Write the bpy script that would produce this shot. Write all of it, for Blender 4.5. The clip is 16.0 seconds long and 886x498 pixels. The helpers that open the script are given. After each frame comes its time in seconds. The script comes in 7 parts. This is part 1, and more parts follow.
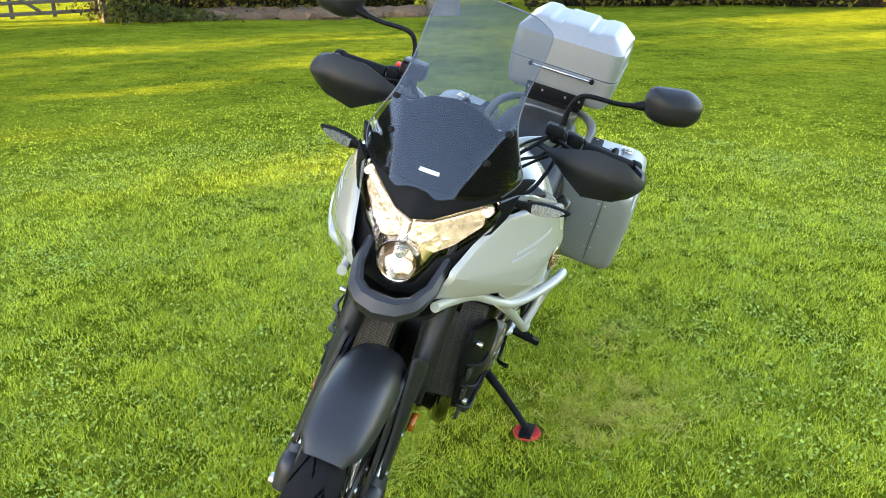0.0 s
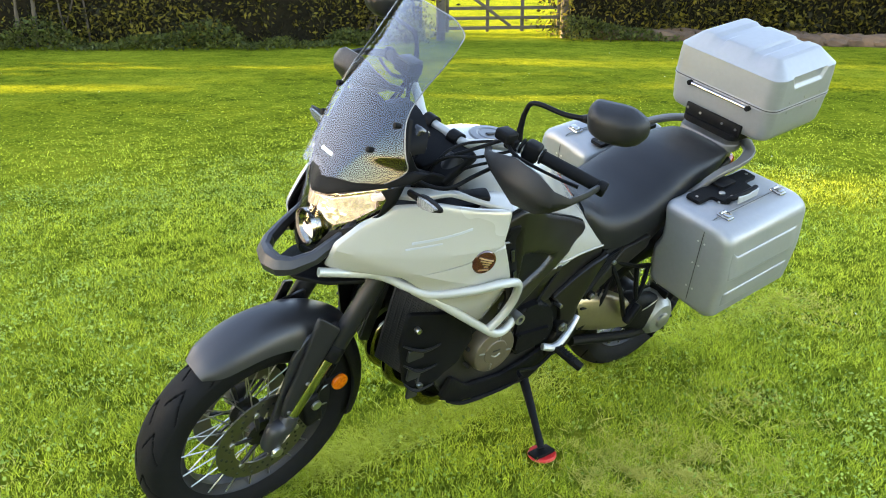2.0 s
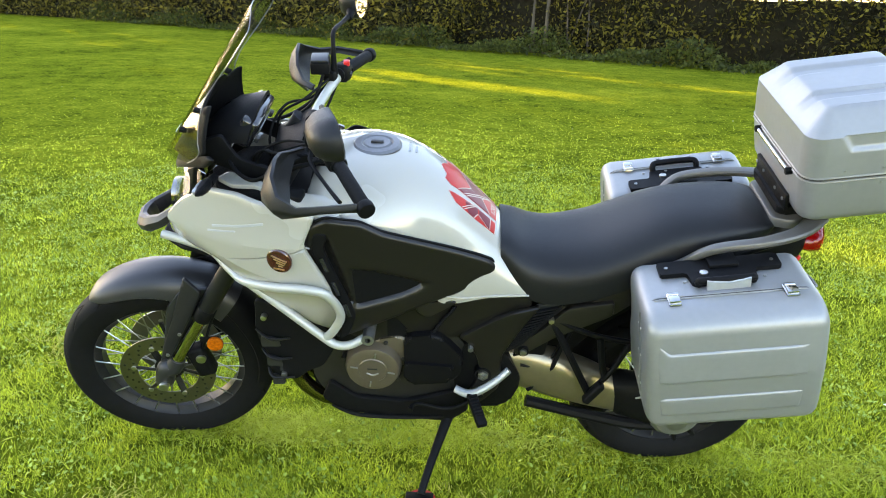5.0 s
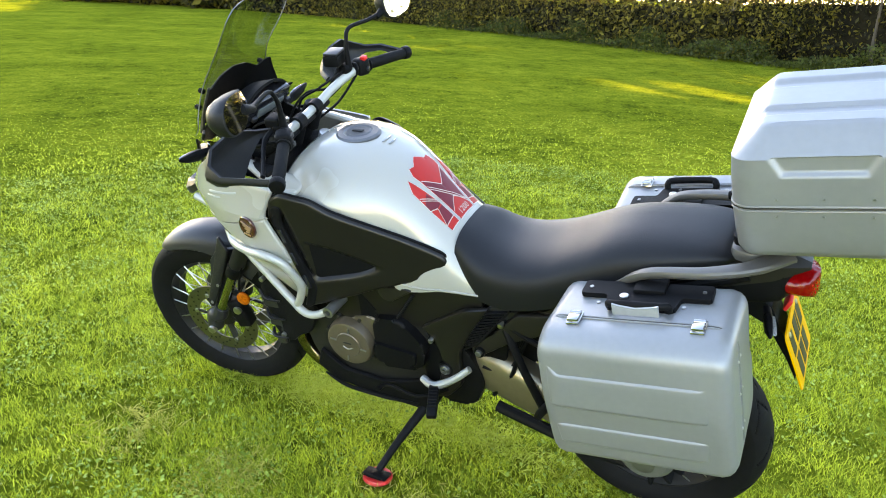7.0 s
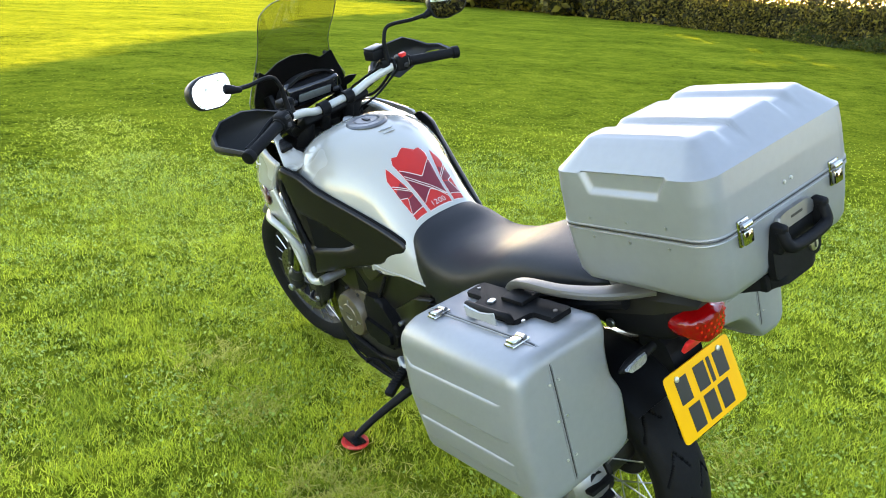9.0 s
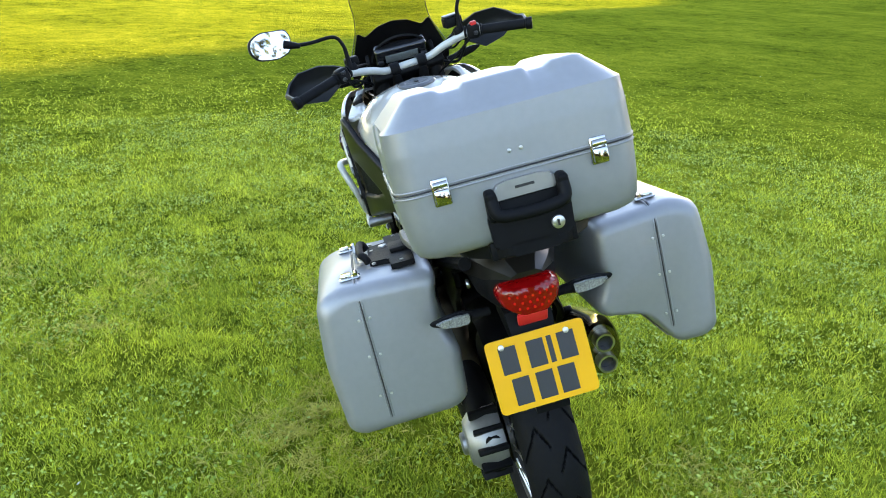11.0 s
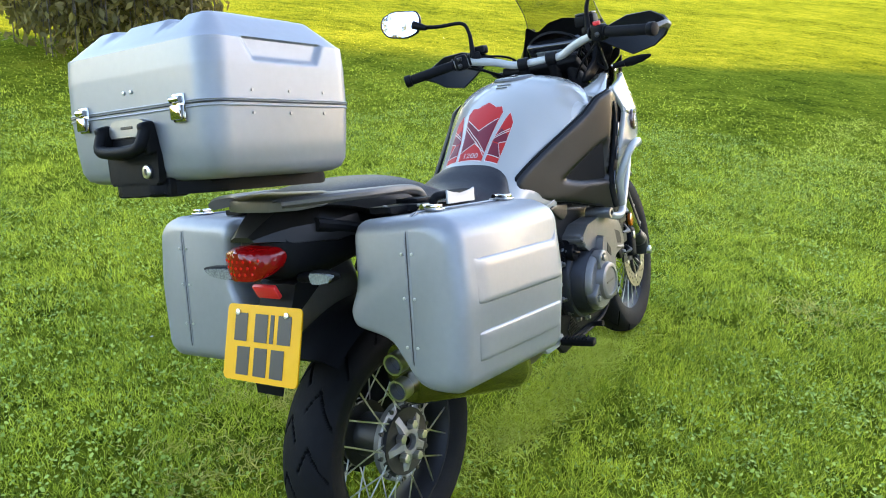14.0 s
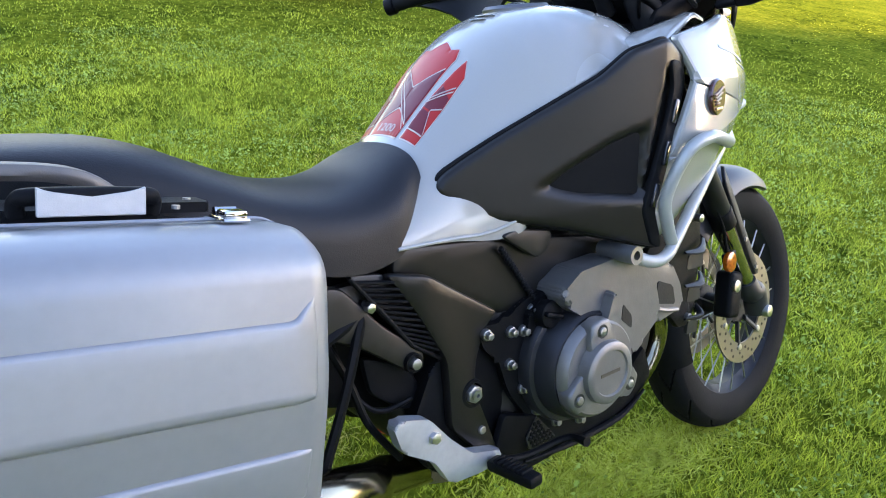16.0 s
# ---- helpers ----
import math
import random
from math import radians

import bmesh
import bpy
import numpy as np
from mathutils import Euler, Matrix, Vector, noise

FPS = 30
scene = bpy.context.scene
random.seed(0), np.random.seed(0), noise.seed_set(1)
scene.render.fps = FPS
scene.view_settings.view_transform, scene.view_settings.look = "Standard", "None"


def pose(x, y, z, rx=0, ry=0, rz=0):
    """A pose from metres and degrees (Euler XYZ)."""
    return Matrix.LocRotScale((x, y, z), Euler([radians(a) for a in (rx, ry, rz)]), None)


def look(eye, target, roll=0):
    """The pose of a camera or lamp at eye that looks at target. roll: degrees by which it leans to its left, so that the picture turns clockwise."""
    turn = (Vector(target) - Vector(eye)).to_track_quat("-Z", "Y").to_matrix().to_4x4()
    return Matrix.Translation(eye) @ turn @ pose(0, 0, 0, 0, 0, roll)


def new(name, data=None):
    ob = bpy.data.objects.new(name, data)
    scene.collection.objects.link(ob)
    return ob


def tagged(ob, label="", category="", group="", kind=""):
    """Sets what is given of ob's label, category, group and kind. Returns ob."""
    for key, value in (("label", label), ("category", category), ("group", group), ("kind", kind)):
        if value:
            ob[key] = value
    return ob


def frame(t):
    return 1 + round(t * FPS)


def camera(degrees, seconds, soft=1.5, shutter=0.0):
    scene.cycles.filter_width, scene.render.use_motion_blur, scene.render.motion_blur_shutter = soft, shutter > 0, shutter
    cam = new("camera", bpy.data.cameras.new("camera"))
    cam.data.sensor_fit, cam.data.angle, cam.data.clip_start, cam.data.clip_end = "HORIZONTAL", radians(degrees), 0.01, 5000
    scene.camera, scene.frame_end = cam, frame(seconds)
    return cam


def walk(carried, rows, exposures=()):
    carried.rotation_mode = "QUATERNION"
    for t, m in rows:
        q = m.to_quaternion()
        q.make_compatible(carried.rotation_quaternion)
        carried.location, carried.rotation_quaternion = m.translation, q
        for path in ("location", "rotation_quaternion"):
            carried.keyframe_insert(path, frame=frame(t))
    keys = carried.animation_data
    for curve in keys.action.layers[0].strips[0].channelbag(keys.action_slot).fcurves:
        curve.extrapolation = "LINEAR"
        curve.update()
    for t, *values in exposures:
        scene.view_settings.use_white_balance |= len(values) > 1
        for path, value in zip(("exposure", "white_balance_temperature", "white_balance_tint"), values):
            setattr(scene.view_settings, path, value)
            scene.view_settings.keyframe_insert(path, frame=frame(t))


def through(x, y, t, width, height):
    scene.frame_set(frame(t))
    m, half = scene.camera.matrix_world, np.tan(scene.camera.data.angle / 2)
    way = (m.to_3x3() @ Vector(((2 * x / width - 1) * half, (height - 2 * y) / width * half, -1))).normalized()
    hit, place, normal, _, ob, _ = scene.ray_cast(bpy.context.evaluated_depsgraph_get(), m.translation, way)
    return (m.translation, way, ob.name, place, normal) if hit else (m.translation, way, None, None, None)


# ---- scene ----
from mathutils.geometry import delaunay_2d_cdt

cam = camera(59.3, 16.0, soft=1.0)
PATH = [
    (0, (0.398, 0.125, 1.545), (0.287, 1.99, 0.833), -0.2),
    (0.5, (0.752, 0.14, 1.531), (0.363, 1.975, 0.838), 0.1),
    (1, (1.047, 0.238, 1.497), (0.411, 2.006, 0.811), -0.1),
    (1.5, (1.335, 0.378, 1.505), (0.443, 2.035, 0.829), 0.0),
    (2, (1.659, 0.465, 1.495), (0.499, 1.956, 0.837), -0.1),
    (2.5, (1.884, 0.666, 1.474), (0.515, 1.977, 0.834), 0.2),
    (3, (2.088, 0.903, 1.48), (0.569, 2.041, 0.848), 0.4),
    (3.5, (2.326, 1.138, 1.487), (0.696, 2.107, 0.851), 0.2),
    (4, (2.443, 1.444, 1.463), (0.733, 2.265, 0.829), 0.3),
    (4.2, (2.459, 1.554, 1.467), (0.719, 2.309, 0.832), 0.7),
    (6.3, (2.646, 2.645, 1.47), (0.748, 2.58, 0.844), 1.9),
    (6.5, (2.664, 2.736, 1.484), (0.772, 2.594, 0.852), 1.9),
    (7, (2.611, 2.993, 1.468), (0.743, 2.649, 0.841), 2.0),
    (7.5, (2.577, 3.268, 1.471), (0.755, 2.735, 0.845), 2.1),
    (8, (2.572, 3.571, 1.482), (0.818, 2.838, 0.861), 2.0),
    (8.2, (2.524, 3.666, 1.482), (0.806, 2.851, 0.864), 2.1),
    (10.3, (1.813, 4.558, 1.506), (0.7, 3.052, 0.803), 2.8),
    (10.5, (1.728, 4.648, 1.495), (0.692, 3.09, 0.79), 2.6),
    (11, (1.501, 4.849, 1.52), (0.682, 3.176, 0.791), 2.6),
    (11.5, (1.222, 4.929, 1.5), (0.605, 3.176, 0.762), 3.3),
    (12, (0.922, 5.024, 1.501), (0.575, 3.206, 0.743), 3.1),
    (12.5, (0.63, 5.103, 1.513), (0.533, 3.256, 0.751), 3.5),
    (13, (0.377, 5.032, 1.506), (0.5, 3.178, 0.768), 4.0),
    (13.5, (0.071, 5.009, 1.515), (0.413, 3.183, 0.775), 4.1),
    (14, (-0.171, 4.877, 1.511), (0.36, 3.106, 0.748), 4.3),
    (14.5, (-0.316, 4.619, 1.512), (0.352, 2.91, 0.716), 4.7),
    (15, (-0.443, 4.344, 1.488), (0.401, 2.731, 0.659), 4.7),
    (15.5, (-0.471, 4.006, 1.422), (0.485, 2.48, 0.551), 4.5),
    (16, (-0.456, 3.688, 1.323), (0.576, 2.231, 0.422), 5.6),
]
walk(cam, [(t, look(eye, target, roll)) for t, eye, target, roll in PATH],
     exposures=[(0, 3.3, 7600, 19), (1.4, 3.4, 7800, 19), (3.0, 3.4, 8000, 21), (8.2, 3.36, 7900, 20), (10.3, 3.14, 7400, 20), (13, 3.1, 7200, 21), (14.5, 3.04, 6700, 24), (16, 2.98, 6600, 28)])

# ---- world, sun, exposure ----
SUN_AZ = math.atan2(-0.87, -0.49)
SUN_EL = radians(12)
world = bpy.data.worlds.new("sky")
scene.world = world
world.use_nodes = True
wn = world.node_tree.nodes
sky = wn.new("ShaderNodeTexSky")
sky.sky_type, sky.sun_disc = "NISHITA", False
sky.sun_elevation, sky.sun_rotation = SUN_EL, SUN_AZ
sky.dust_density, sky.ozone_density = 0.35, 1.6
wn["Background"].inputs["Strength"].default_value = 0.15
world.node_tree.links.new(sky.outputs[0], wn["Background"].inputs[0])
sun = new("sun", bpy.data.lights.new("sun", "SUN"))
sun.data.energy, sun.data.angle, sun.data.color = 4.6, radians(0.6), (1.0, 0.78, 0.32)
sun.matrix_world = look((0, 0, 0), (math.cos(SUN_EL) * 0.871, math.cos(SUN_EL) * 0.491, -math.sin(SUN_EL)))


# ---- materials ----
def material(name, color, rough=0.5, metal=0.0, vary=0.12, scale=30.0, bump=0.0, bump_scale=200.0, coat=0.0, spec=0.5,
             second=None, big=2.0, stretch=(1, 1, 1)):
    """Principled surface whose colour and gloss vary at two scales; bump in metres."""
    m = bpy.data.materials.new(name)
    m.use_nodes = True
    nt = m.node_tree
    b = nt.nodes["Principled BSDF"]
    tc = nt.nodes.new("ShaderNodeTexCoord")
    mp = nt.nodes.new("ShaderNodeMapping")
    mp.inputs["Scale"].default_value = stretch
    nt.links.new(tc.outputs["Object"], mp.inputs[0])
    n1 = nt.nodes.new("ShaderNodeTexNoise")
    n1.inputs["Scale"].default_value, n1.inputs["Detail"].default_value = scale, 5
    n2 = nt.nodes.new("ShaderNodeTexNoise")
    n2.inputs["Scale"].default_value, n2.inputs["Detail"].default_value = big, 3
    for n in (n1, n2):
        nt.links.new(mp.outputs[0], n.inputs["Vector"])
    add = nt.nodes.new("ShaderNodeMath")
    add.operation = "MULTIPLY_ADD"
    add.inputs[1].default_value = 0.5
    half = nt.nodes.new("ShaderNodeMath")
    half.operation = "MULTIPLY"
    half.inputs[1].default_value = 0.5
    nt.links.new(n2.outputs["Fac"], half.inputs[0])
    nt.links.new(n1.outputs["Fac"], add.inputs[0])
    nt.links.new(half.outputs[0], add.inputs[2])
    ramp = nt.nodes.new("ShaderNodeValToRGB")
    ramp.color_ramp.elements[0].position, ramp.color_ramp.elements[1].position = 0.3, 0.7
    c2 = second or tuple(min(1, c * (1 + vary)) for c in color)
    ramp.color_ramp.elements[0].color = (*[c * (1 - vary) for c in color], 1)
    ramp.color_ramp.elements[1].color = (*c2, 1)
    nt.links.new(add.outputs[0], ramp.inputs[0])
    nt.links.new(ramp.outputs[0], b.inputs["Base Color"])
    rr = nt.nodes.new("ShaderNodeMapRange")
    rr.inputs["To Min"].default_value, rr.inputs["To Max"].default_value = max(0.02, rough * 0.8), min(1, rough * 1.25)
    nt.links.new(n2.outputs["Fac"], rr.inputs["Value"])
    nt.links.new(rr.outputs[0], b.inputs["Roughness"])
    b.inputs["Metallic"].default_value = metal
    b.inputs["Specular IOR Level"].default_value = spec
    b.inputs["Coat Weight"].default_value = coat
    b.inputs["Coat Roughness"].default_value = 0.06
    if bump:
        n3 = nt.nodes.new("ShaderNodeTexNoise")
        n3.inputs["Scale"].default_value, n3.inputs["Detail"].default_value = bump_scale, 3
        nt.links.new(mp.outputs[0], n3.inputs["Vector"])
        bp = nt.nodes.new("ShaderNodeBump")
        bp.inputs["Distance"].default_value, bp.inputs["Strength"].default_value = bump, 0.8
        nt.links.new(n3.outputs["Fac"], bp.inputs["Height"])
        nt.links.new(bp.outputs[0], b.inputs["Normal"])
    return m


def glow(name, color, strength, base=(0.8, 0.8, 0.8), facets=0.0, metal=0.0):
    """A lit lamp; facets: cells of a cut reflector, some brighter than others."""
    m = material(name, base, 0.15)
    b = m.node_tree.nodes["Principled BSDF"]
    if facets:
        nt = m.node_tree
        vo = nt.nodes.new("ShaderNodeTexVoronoi")
        vo.inputs["Scale"].default_value = facets
        mr = nt.nodes.new("ShaderNodeMapRange")
        mr.inputs["To Min"].default_value, mr.inputs["To Max"].default_value = strength * 0.35, strength * 1.5
        tc = nt.nodes.new("ShaderNodeTexCoord")
        nt.links.new(tc.outputs["Object"], vo.inputs["Vector"])
        nt.links.new(vo.outputs["Color"], mr.inputs["Value"])
        nt.links.new(mr.outputs[0], b.inputs["Emission Strength"])
        bp = nt.nodes.new("ShaderNodeBump")
        bp.inputs["Distance"].default_value, bp.inputs["Strength"].default_value = 0.0012, 1.0
        nt.links.new(vo.outputs["Distance"], bp.inputs["Height"])
        nt.links.new(bp.outputs[0], b.inputs["Normal"])
        b.inputs["Metallic"].default_value = metal
    b.inputs["Emission Color"].default_value = (*color, 1)
    b.inputs["Emission Strength"].default_value = strength
    return m


def clear(name, color, rough=0.02, base=0.05):
    """Thin clear sheet: mostly see-through, with a gloss that grows to the rim."""
    m = bpy.data.materials.new(name)
    m.use_nodes = True
    nt = m.node_tree
    nt.nodes.remove(nt.nodes["Principled BSDF"])
    t = nt.nodes.new("ShaderNodeBsdfTransparent")
    t.inputs[0].default_value = (*color, 1)
    g = nt.nodes.new("ShaderNodeBsdfGlossy")
    g.inputs["Roughness"].default_value = rough
    g.inputs["Color"].default_value = (0.80, 0.80, 0.84, 1)
    f = nt.nodes.new("ShaderNodeLayerWeight")
    f.inputs[0].default_value = 0.5
    pw = nt.nodes.new("ShaderNodeMath")
    pw.operation, pw.inputs[1].default_value = "POWER", 4.0
    ma = nt.nodes.new("ShaderNodeMath")
    ma.operation, ma.inputs[1].default_value, ma.inputs[2].default_value = "MULTIPLY_ADD", 0.46, base
    nt.links.new(f.outputs["Facing"], pw.inputs[0])
    nt.links.new(pw.outputs[0], ma.inputs[0])
    mx = nt.nodes.new("ShaderNodeMixShader")
    nt.links.new(ma.outputs[0], mx.inputs[0])
    nt.links.new(t.outputs[0], mx.inputs[1])
    nt.links.new(g.outputs[0], mx.inputs[2])
    nt.links.new(mx.outputs[0], nt.nodes["Material Output"].inputs[0])
    return m


def leafy(name, c1, c2, through=0.35, rough=0.5, mottle=0.9, spec=0.3, span=(0.15, 0.85), lift=0.0):
    """Leaf or blade: a colour of its own for each island, light comes through it."""
    m = bpy.data.materials.new(name)
    m.use_nodes = True
    nt = m.node_tree
    b = nt.nodes["Principled BSDF"]
    geo = nt.nodes.new("ShaderNodeNewGeometry")
    tc = nt.nodes.new("ShaderNodeTexCoord")
    n = nt.nodes.new("ShaderNodeTexNoise")
    n.inputs["Scale"].default_value, n.inputs["Detail"].default_value = mottle, 6
    nt.links.new(tc.outputs["Object"], n.inputs["Vector"])
    ad = nt.nodes.new("ShaderNodeMath")
    ad.operation = "MULTIPLY_ADD"
    ad.inputs[1].default_value, ad.inputs[2].default_value = 1.6, -0.45
    nt.links.new(n.outputs["Fac"], ad.inputs[0])
    av = nt.nodes.new("ShaderNodeMix")
    av.inputs[0].default_value = 0.4
    nt.links.new(geo.outputs["Random Per Island"], av.inputs[2])
    nt.links.new(ad.outputs[0], av.inputs[3])
    ramp = nt.nodes.new("ShaderNodeValToRGB")
    ramp.color_ramp.elements[0].position, ramp.color_ramp.elements[1].position = span
    ramp.color_ramp.elements[0].color, ramp.color_ramp.elements[1].color = (*c1, 1), (*c2, 1)
    nt.links.new(av.outputs[0], ramp.inputs[0])
    nt.links.new(ramp.outputs[0], b.inputs["Base Color"])
    b.inputs["Roughness"].default_value = rough
    b.inputs["Specular IOR Level"].default_value = spec
    tr = nt.nodes.new("ShaderNodeBsdfTranslucent")
    if lift:
        mixn = nt.nodes.new("ShaderNodeMix")
        mixn.data_type, mixn.inputs[0].default_value = "VECTOR", lift
        mixn.inputs[5].default_value = (0, 0, 1)
        nt.links.new(geo.outputs["Normal"], mixn.inputs[4])
        nt.links.new(mixn.outputs[1], b.inputs["Normal"])
    nt.links.new(ramp.outputs[0], tr.inputs[0])
    mx = nt.nodes.new("ShaderNodeMixShader")
    mx.inputs[0].default_value = through
    nt.links.new(b.outputs[0], mx.inputs[1])
    nt.links.new(tr.outputs[0], mx.inputs[2])
    nt.links.new(mx.outputs[0], nt.nodes["Material Output"].inputs[0])
    return m


def turf(name, dark, mid, light):
    """Mown turf seen from further off: tufts with the shade between them painted as dark gaps, broad paler and greener
    patches.
    """
    m = bpy.data.materials.new(name)
    m.use_nodes = True
    nt = m.node_tree
    b = nt.nodes["Principled BSDF"]
    tc = nt.nodes.new("ShaderNodeTexCoord")
    noises = []
    for scale, detail, rough in ((22, 7, 0.75), (3.2, 4, 0.6), (0.45, 3, 0.5)):
        n = nt.nodes.new("ShaderNodeTexNoise")
        n.inputs["Scale"].default_value, n.inputs["Detail"].default_value, n.inputs["Roughness"].default_value = scale, detail, rough
        nt.links.new(tc.outputs["Object"], n.inputs["Vector"])
        noises.append(n)
    total = None
    for n, w in zip(noises, (1.15, 0.5, 0.45)):
        k = nt.nodes.new("ShaderNodeMath")
        k.operation, k.inputs[1].default_value = "MULTIPLY_ADD", w
        k.inputs[2].default_value = -0.55
        nt.links.new(n.outputs["Fac"], k.inputs[0])
        if total:
            nt.links.new(total.outputs[0], k.inputs[2])
        total = k
    ramp = nt.nodes.new("ShaderNodeValToRGB")
    e = ramp.color_ramp.elements
    e[0].position, e[0].color = 0.30, (*dark, 1)
    e[1].position, e[1].color = 0.80, (*light, 1)
    c = e.new(0.52)
    c.color = (*mid, 1)
    nt.links.new(total.outputs[0], ramp.inputs[0])
    nt.links.new(ramp.outputs[0], b.inputs["Base Color"])
    b.inputs["Roughness"].default_value, b.inputs["Specular IOR Level"].default_value = 1.0, 0.0
    bp = nt.nodes.new("ShaderNodeBump")
    bp.inputs["Distance"].default_value, bp.inputs["Strength"].default_value = 0.07, 0.9
    nt.links.new(noises[0].outputs["Fac"], bp.inputs["Height"])
    nt.links.new(bp.outputs[0], b.inputs["Normal"])
    return m


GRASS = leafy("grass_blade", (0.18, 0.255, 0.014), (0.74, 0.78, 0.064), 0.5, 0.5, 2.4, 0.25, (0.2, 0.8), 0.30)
DRYGRASS = leafy("dry_blade", (0.58, 0.52, 0.10), (0.86, 0.77, 0.22), 0.4, 0.9, spec=0.1, lift=0.45)
TRACK_STREAK = leafy("track_and_streak_blade", (0.50, 0.56, 0.05), (0.80, 0.82, 0.16), 0.4, 0.7, spec=0.2, lift=0.45)
CLOVER = leafy("clover_leaf", (0.17, 0.26, 0.022), (0.51, 0.62, 0.10), 0.3, 0.6, lift=0.4)
# The rare yellow end of both ramps paints sunlit specks among the leaves.
HEDGE = leafy("hedge_leaf", (0.030, 0.028, 0.007), (0.46, 0.38, 0.05), 0.6, mottle=1.3, span=(0.35, 1.0))
OLIVE = leafy("olive_leaf", (0.046, 0.042, 0.012), (0.46, 0.37, 0.06), 0.6, mottle=1.2, span=(0.35, 1.0))
WILLOW = leafy("willow_leaf", (0.10, 0.085, 0.02), (0.30, 0.24, 0.07), 0.45)
# Near-black colour paints the shade between the hedge leaves.
HEDGE_SHADE = material("hedge_shade", (0.013, 0.0105, 0.005), 0.95, spec=0.1, vary=0.6, scale=7, bump=0.08, bump_scale=9)
BARK = material("bark", (0.09, 0.07, 0.05), 0.9, vary=0.4, scale=14, bump=0.02, bump_scale=22, stretch=(1, 1, 0.25))
LAWN = turf("lawn_turf", (0.042, 0.070, 0.007), (0.166, 0.200, 0.015), (0.325, 0.335, 0.030))
DAISY = material("fallen_petal", (0.75, 0.74, 0.66), 0.6, vary=0.1)
WEED = leafy("weed_leaf", (0.030, 0.042, 0.008), (0.12, 0.14, 0.025), 0.5, mottle=1.5)
EARTH = material("bank_earth", (0.105, 0.062, 0.036), 0.95, vary=0.4, scale=6, bump=0.04, bump_scale=12)
GATEWOOD = material("gate_timber", (0.07, 0.055, 0.04), 0.8, vary=0.35, scale=10, bump=0.004, stretch=(0.3, 1, 1))
WHITE = material("pearl_white_paint", (0.310, 0.297, 0.266), 0.26, vary=0.02, scale=300, coat=0.8)
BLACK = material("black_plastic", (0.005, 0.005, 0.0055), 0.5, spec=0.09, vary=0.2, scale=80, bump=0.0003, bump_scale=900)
GLOSSBLACK = material("gloss_black", (0.012, 0.012, 0.014), 0.14, vary=0.1, coat=0.4)
GREY = material("graphite_paint", (0.023, 0.023, 0.026), 0.38, 0.3, vary=0.06, scale=120)
BRONZE = material("bronze_grey_paint", (0.120, 0.097, 0.070), 0.38, 0.5, vary=0.08, scale=60, bump=0.0003, bump_scale=500)
PANEL = material("bronze_panel", (0.0115, 0.0100, 0.0088), 0.32, 0.2, vary=0.08, scale=60, spec=0.36)
GUARD = material("grained_plastic", (0.010, 0.010, 0.011), 0.46, spec=0.25, vary=0.12, scale=60, bump=0.0004, bump_scale=700)
CASTGREY = material("grey_bronze_casting", (0.19, 0.178, 0.164), 0.38, 0.55, vary=0.12, scale=40, bump=0.0005, bump_scale=350)
BOLT = material("zinc_bolt", (0.30, 0.30, 0.29), 0.35, 0.9, vary=0.2, scale=120)
ENGINE = material("engine_casting", (0.024, 0.023, 0.0215), 0.45, 0.45, vary=0.2, scale=40, bump=0.0006, bump_scale=300)
SILVER = material("silver_paint", (0.248, 0.251, 0.255), 0.41, 0.40, vary=0.05, scale=60, coat=0.1, big=5)
CAST = material("cast_aluminium", (0.42, 0.43, 0.44), 0.5, 0.7, vary=0.1, scale=80, bump=0.0003, bump_scale=600)
COVER = material("brown_grey_cover", (0.014, 0.012, 0.0105), 0.4, 0.2, vary=0.1, scale=60)
ALU = material("brushed_aluminium", (0.29, 0.285, 0.275), 0.42, 0.9, vary=0.08, scale=60)
CHAMPAGNE = material("champagne_metal", (0.27, 0.225, 0.155), 0.32, 0.8, vary=0.1, scale=40)
FORK = material("fork_slider_chrome", (0.42, 0.42, 0.36), 0.16, 1.0, vary=0.08, scale=30)
CAP = material("cap_metal", (0.14, 0.14, 0.145), 0.35, 0.8, vary=0.15, scale=90)
CHROME = material("chrome", (0.47, 0.46, 0.44), 0.10, 1.0, vary=0.02)
STEEL = material("steel_bolt", (0.55, 0.54, 0.52), 0.3, 1.0, vary=0.15, scale=90)
BAR = material("crash_bar_paint", (0.36, 0.36, 0.335), 0.36, 0.2, vary=0.04, scale=40, coat=0.3)
RAILGREY = material("rail_casting", (0.105, 0.098, 0.090), 0.42, 0.4, vary=0.08, scale=60, bump=0.0003, bump_scale=500)
HUBGREY = material("hub_casting", (0.26, 0.26, 0.255), 0.42, 0.7, vary=0.15, scale=60, bump=0.0004, bump_scale=400)
DISC = material("disc_steel", (0.25, 0.235, 0.20), 0.36, 1.0, vary=0.12, scale=40)
RIM = material("rim_black", (0.010, 0.010, 0.011), 0.42, spec=0.25, vary=0.1, scale=50)
TYRE = material("tyre_rubber", (0.0055, 0.0055, 0.006), 0.7, spec=0.12, vary=0.3, scale=40, bump=0.0008, bump_scale=180, big=6)
SEAT = material("seat_vinyl", (0.008, 0.008, 0.009), 0.44, spec=0.26, vary=0.12, scale=60, bump=0.0006, bump_scale=420)
PLATE = material("number_plate_yellow", (0.74, 0.36, 0.001), 0.4, vary=0.05, scale=12, spec=0.25)
GROOVE = material("tyre_groove", (0.0025, 0.0025, 0.0025), 0.95, spec=0.05)
PIPE = material("silencer_steel", (0.22, 0.20, 0.15), 0.16, 1.0, vary=0.12, scale=20)
INK = material("black_ink", (0.015, 0.015, 0.015), 0.4)
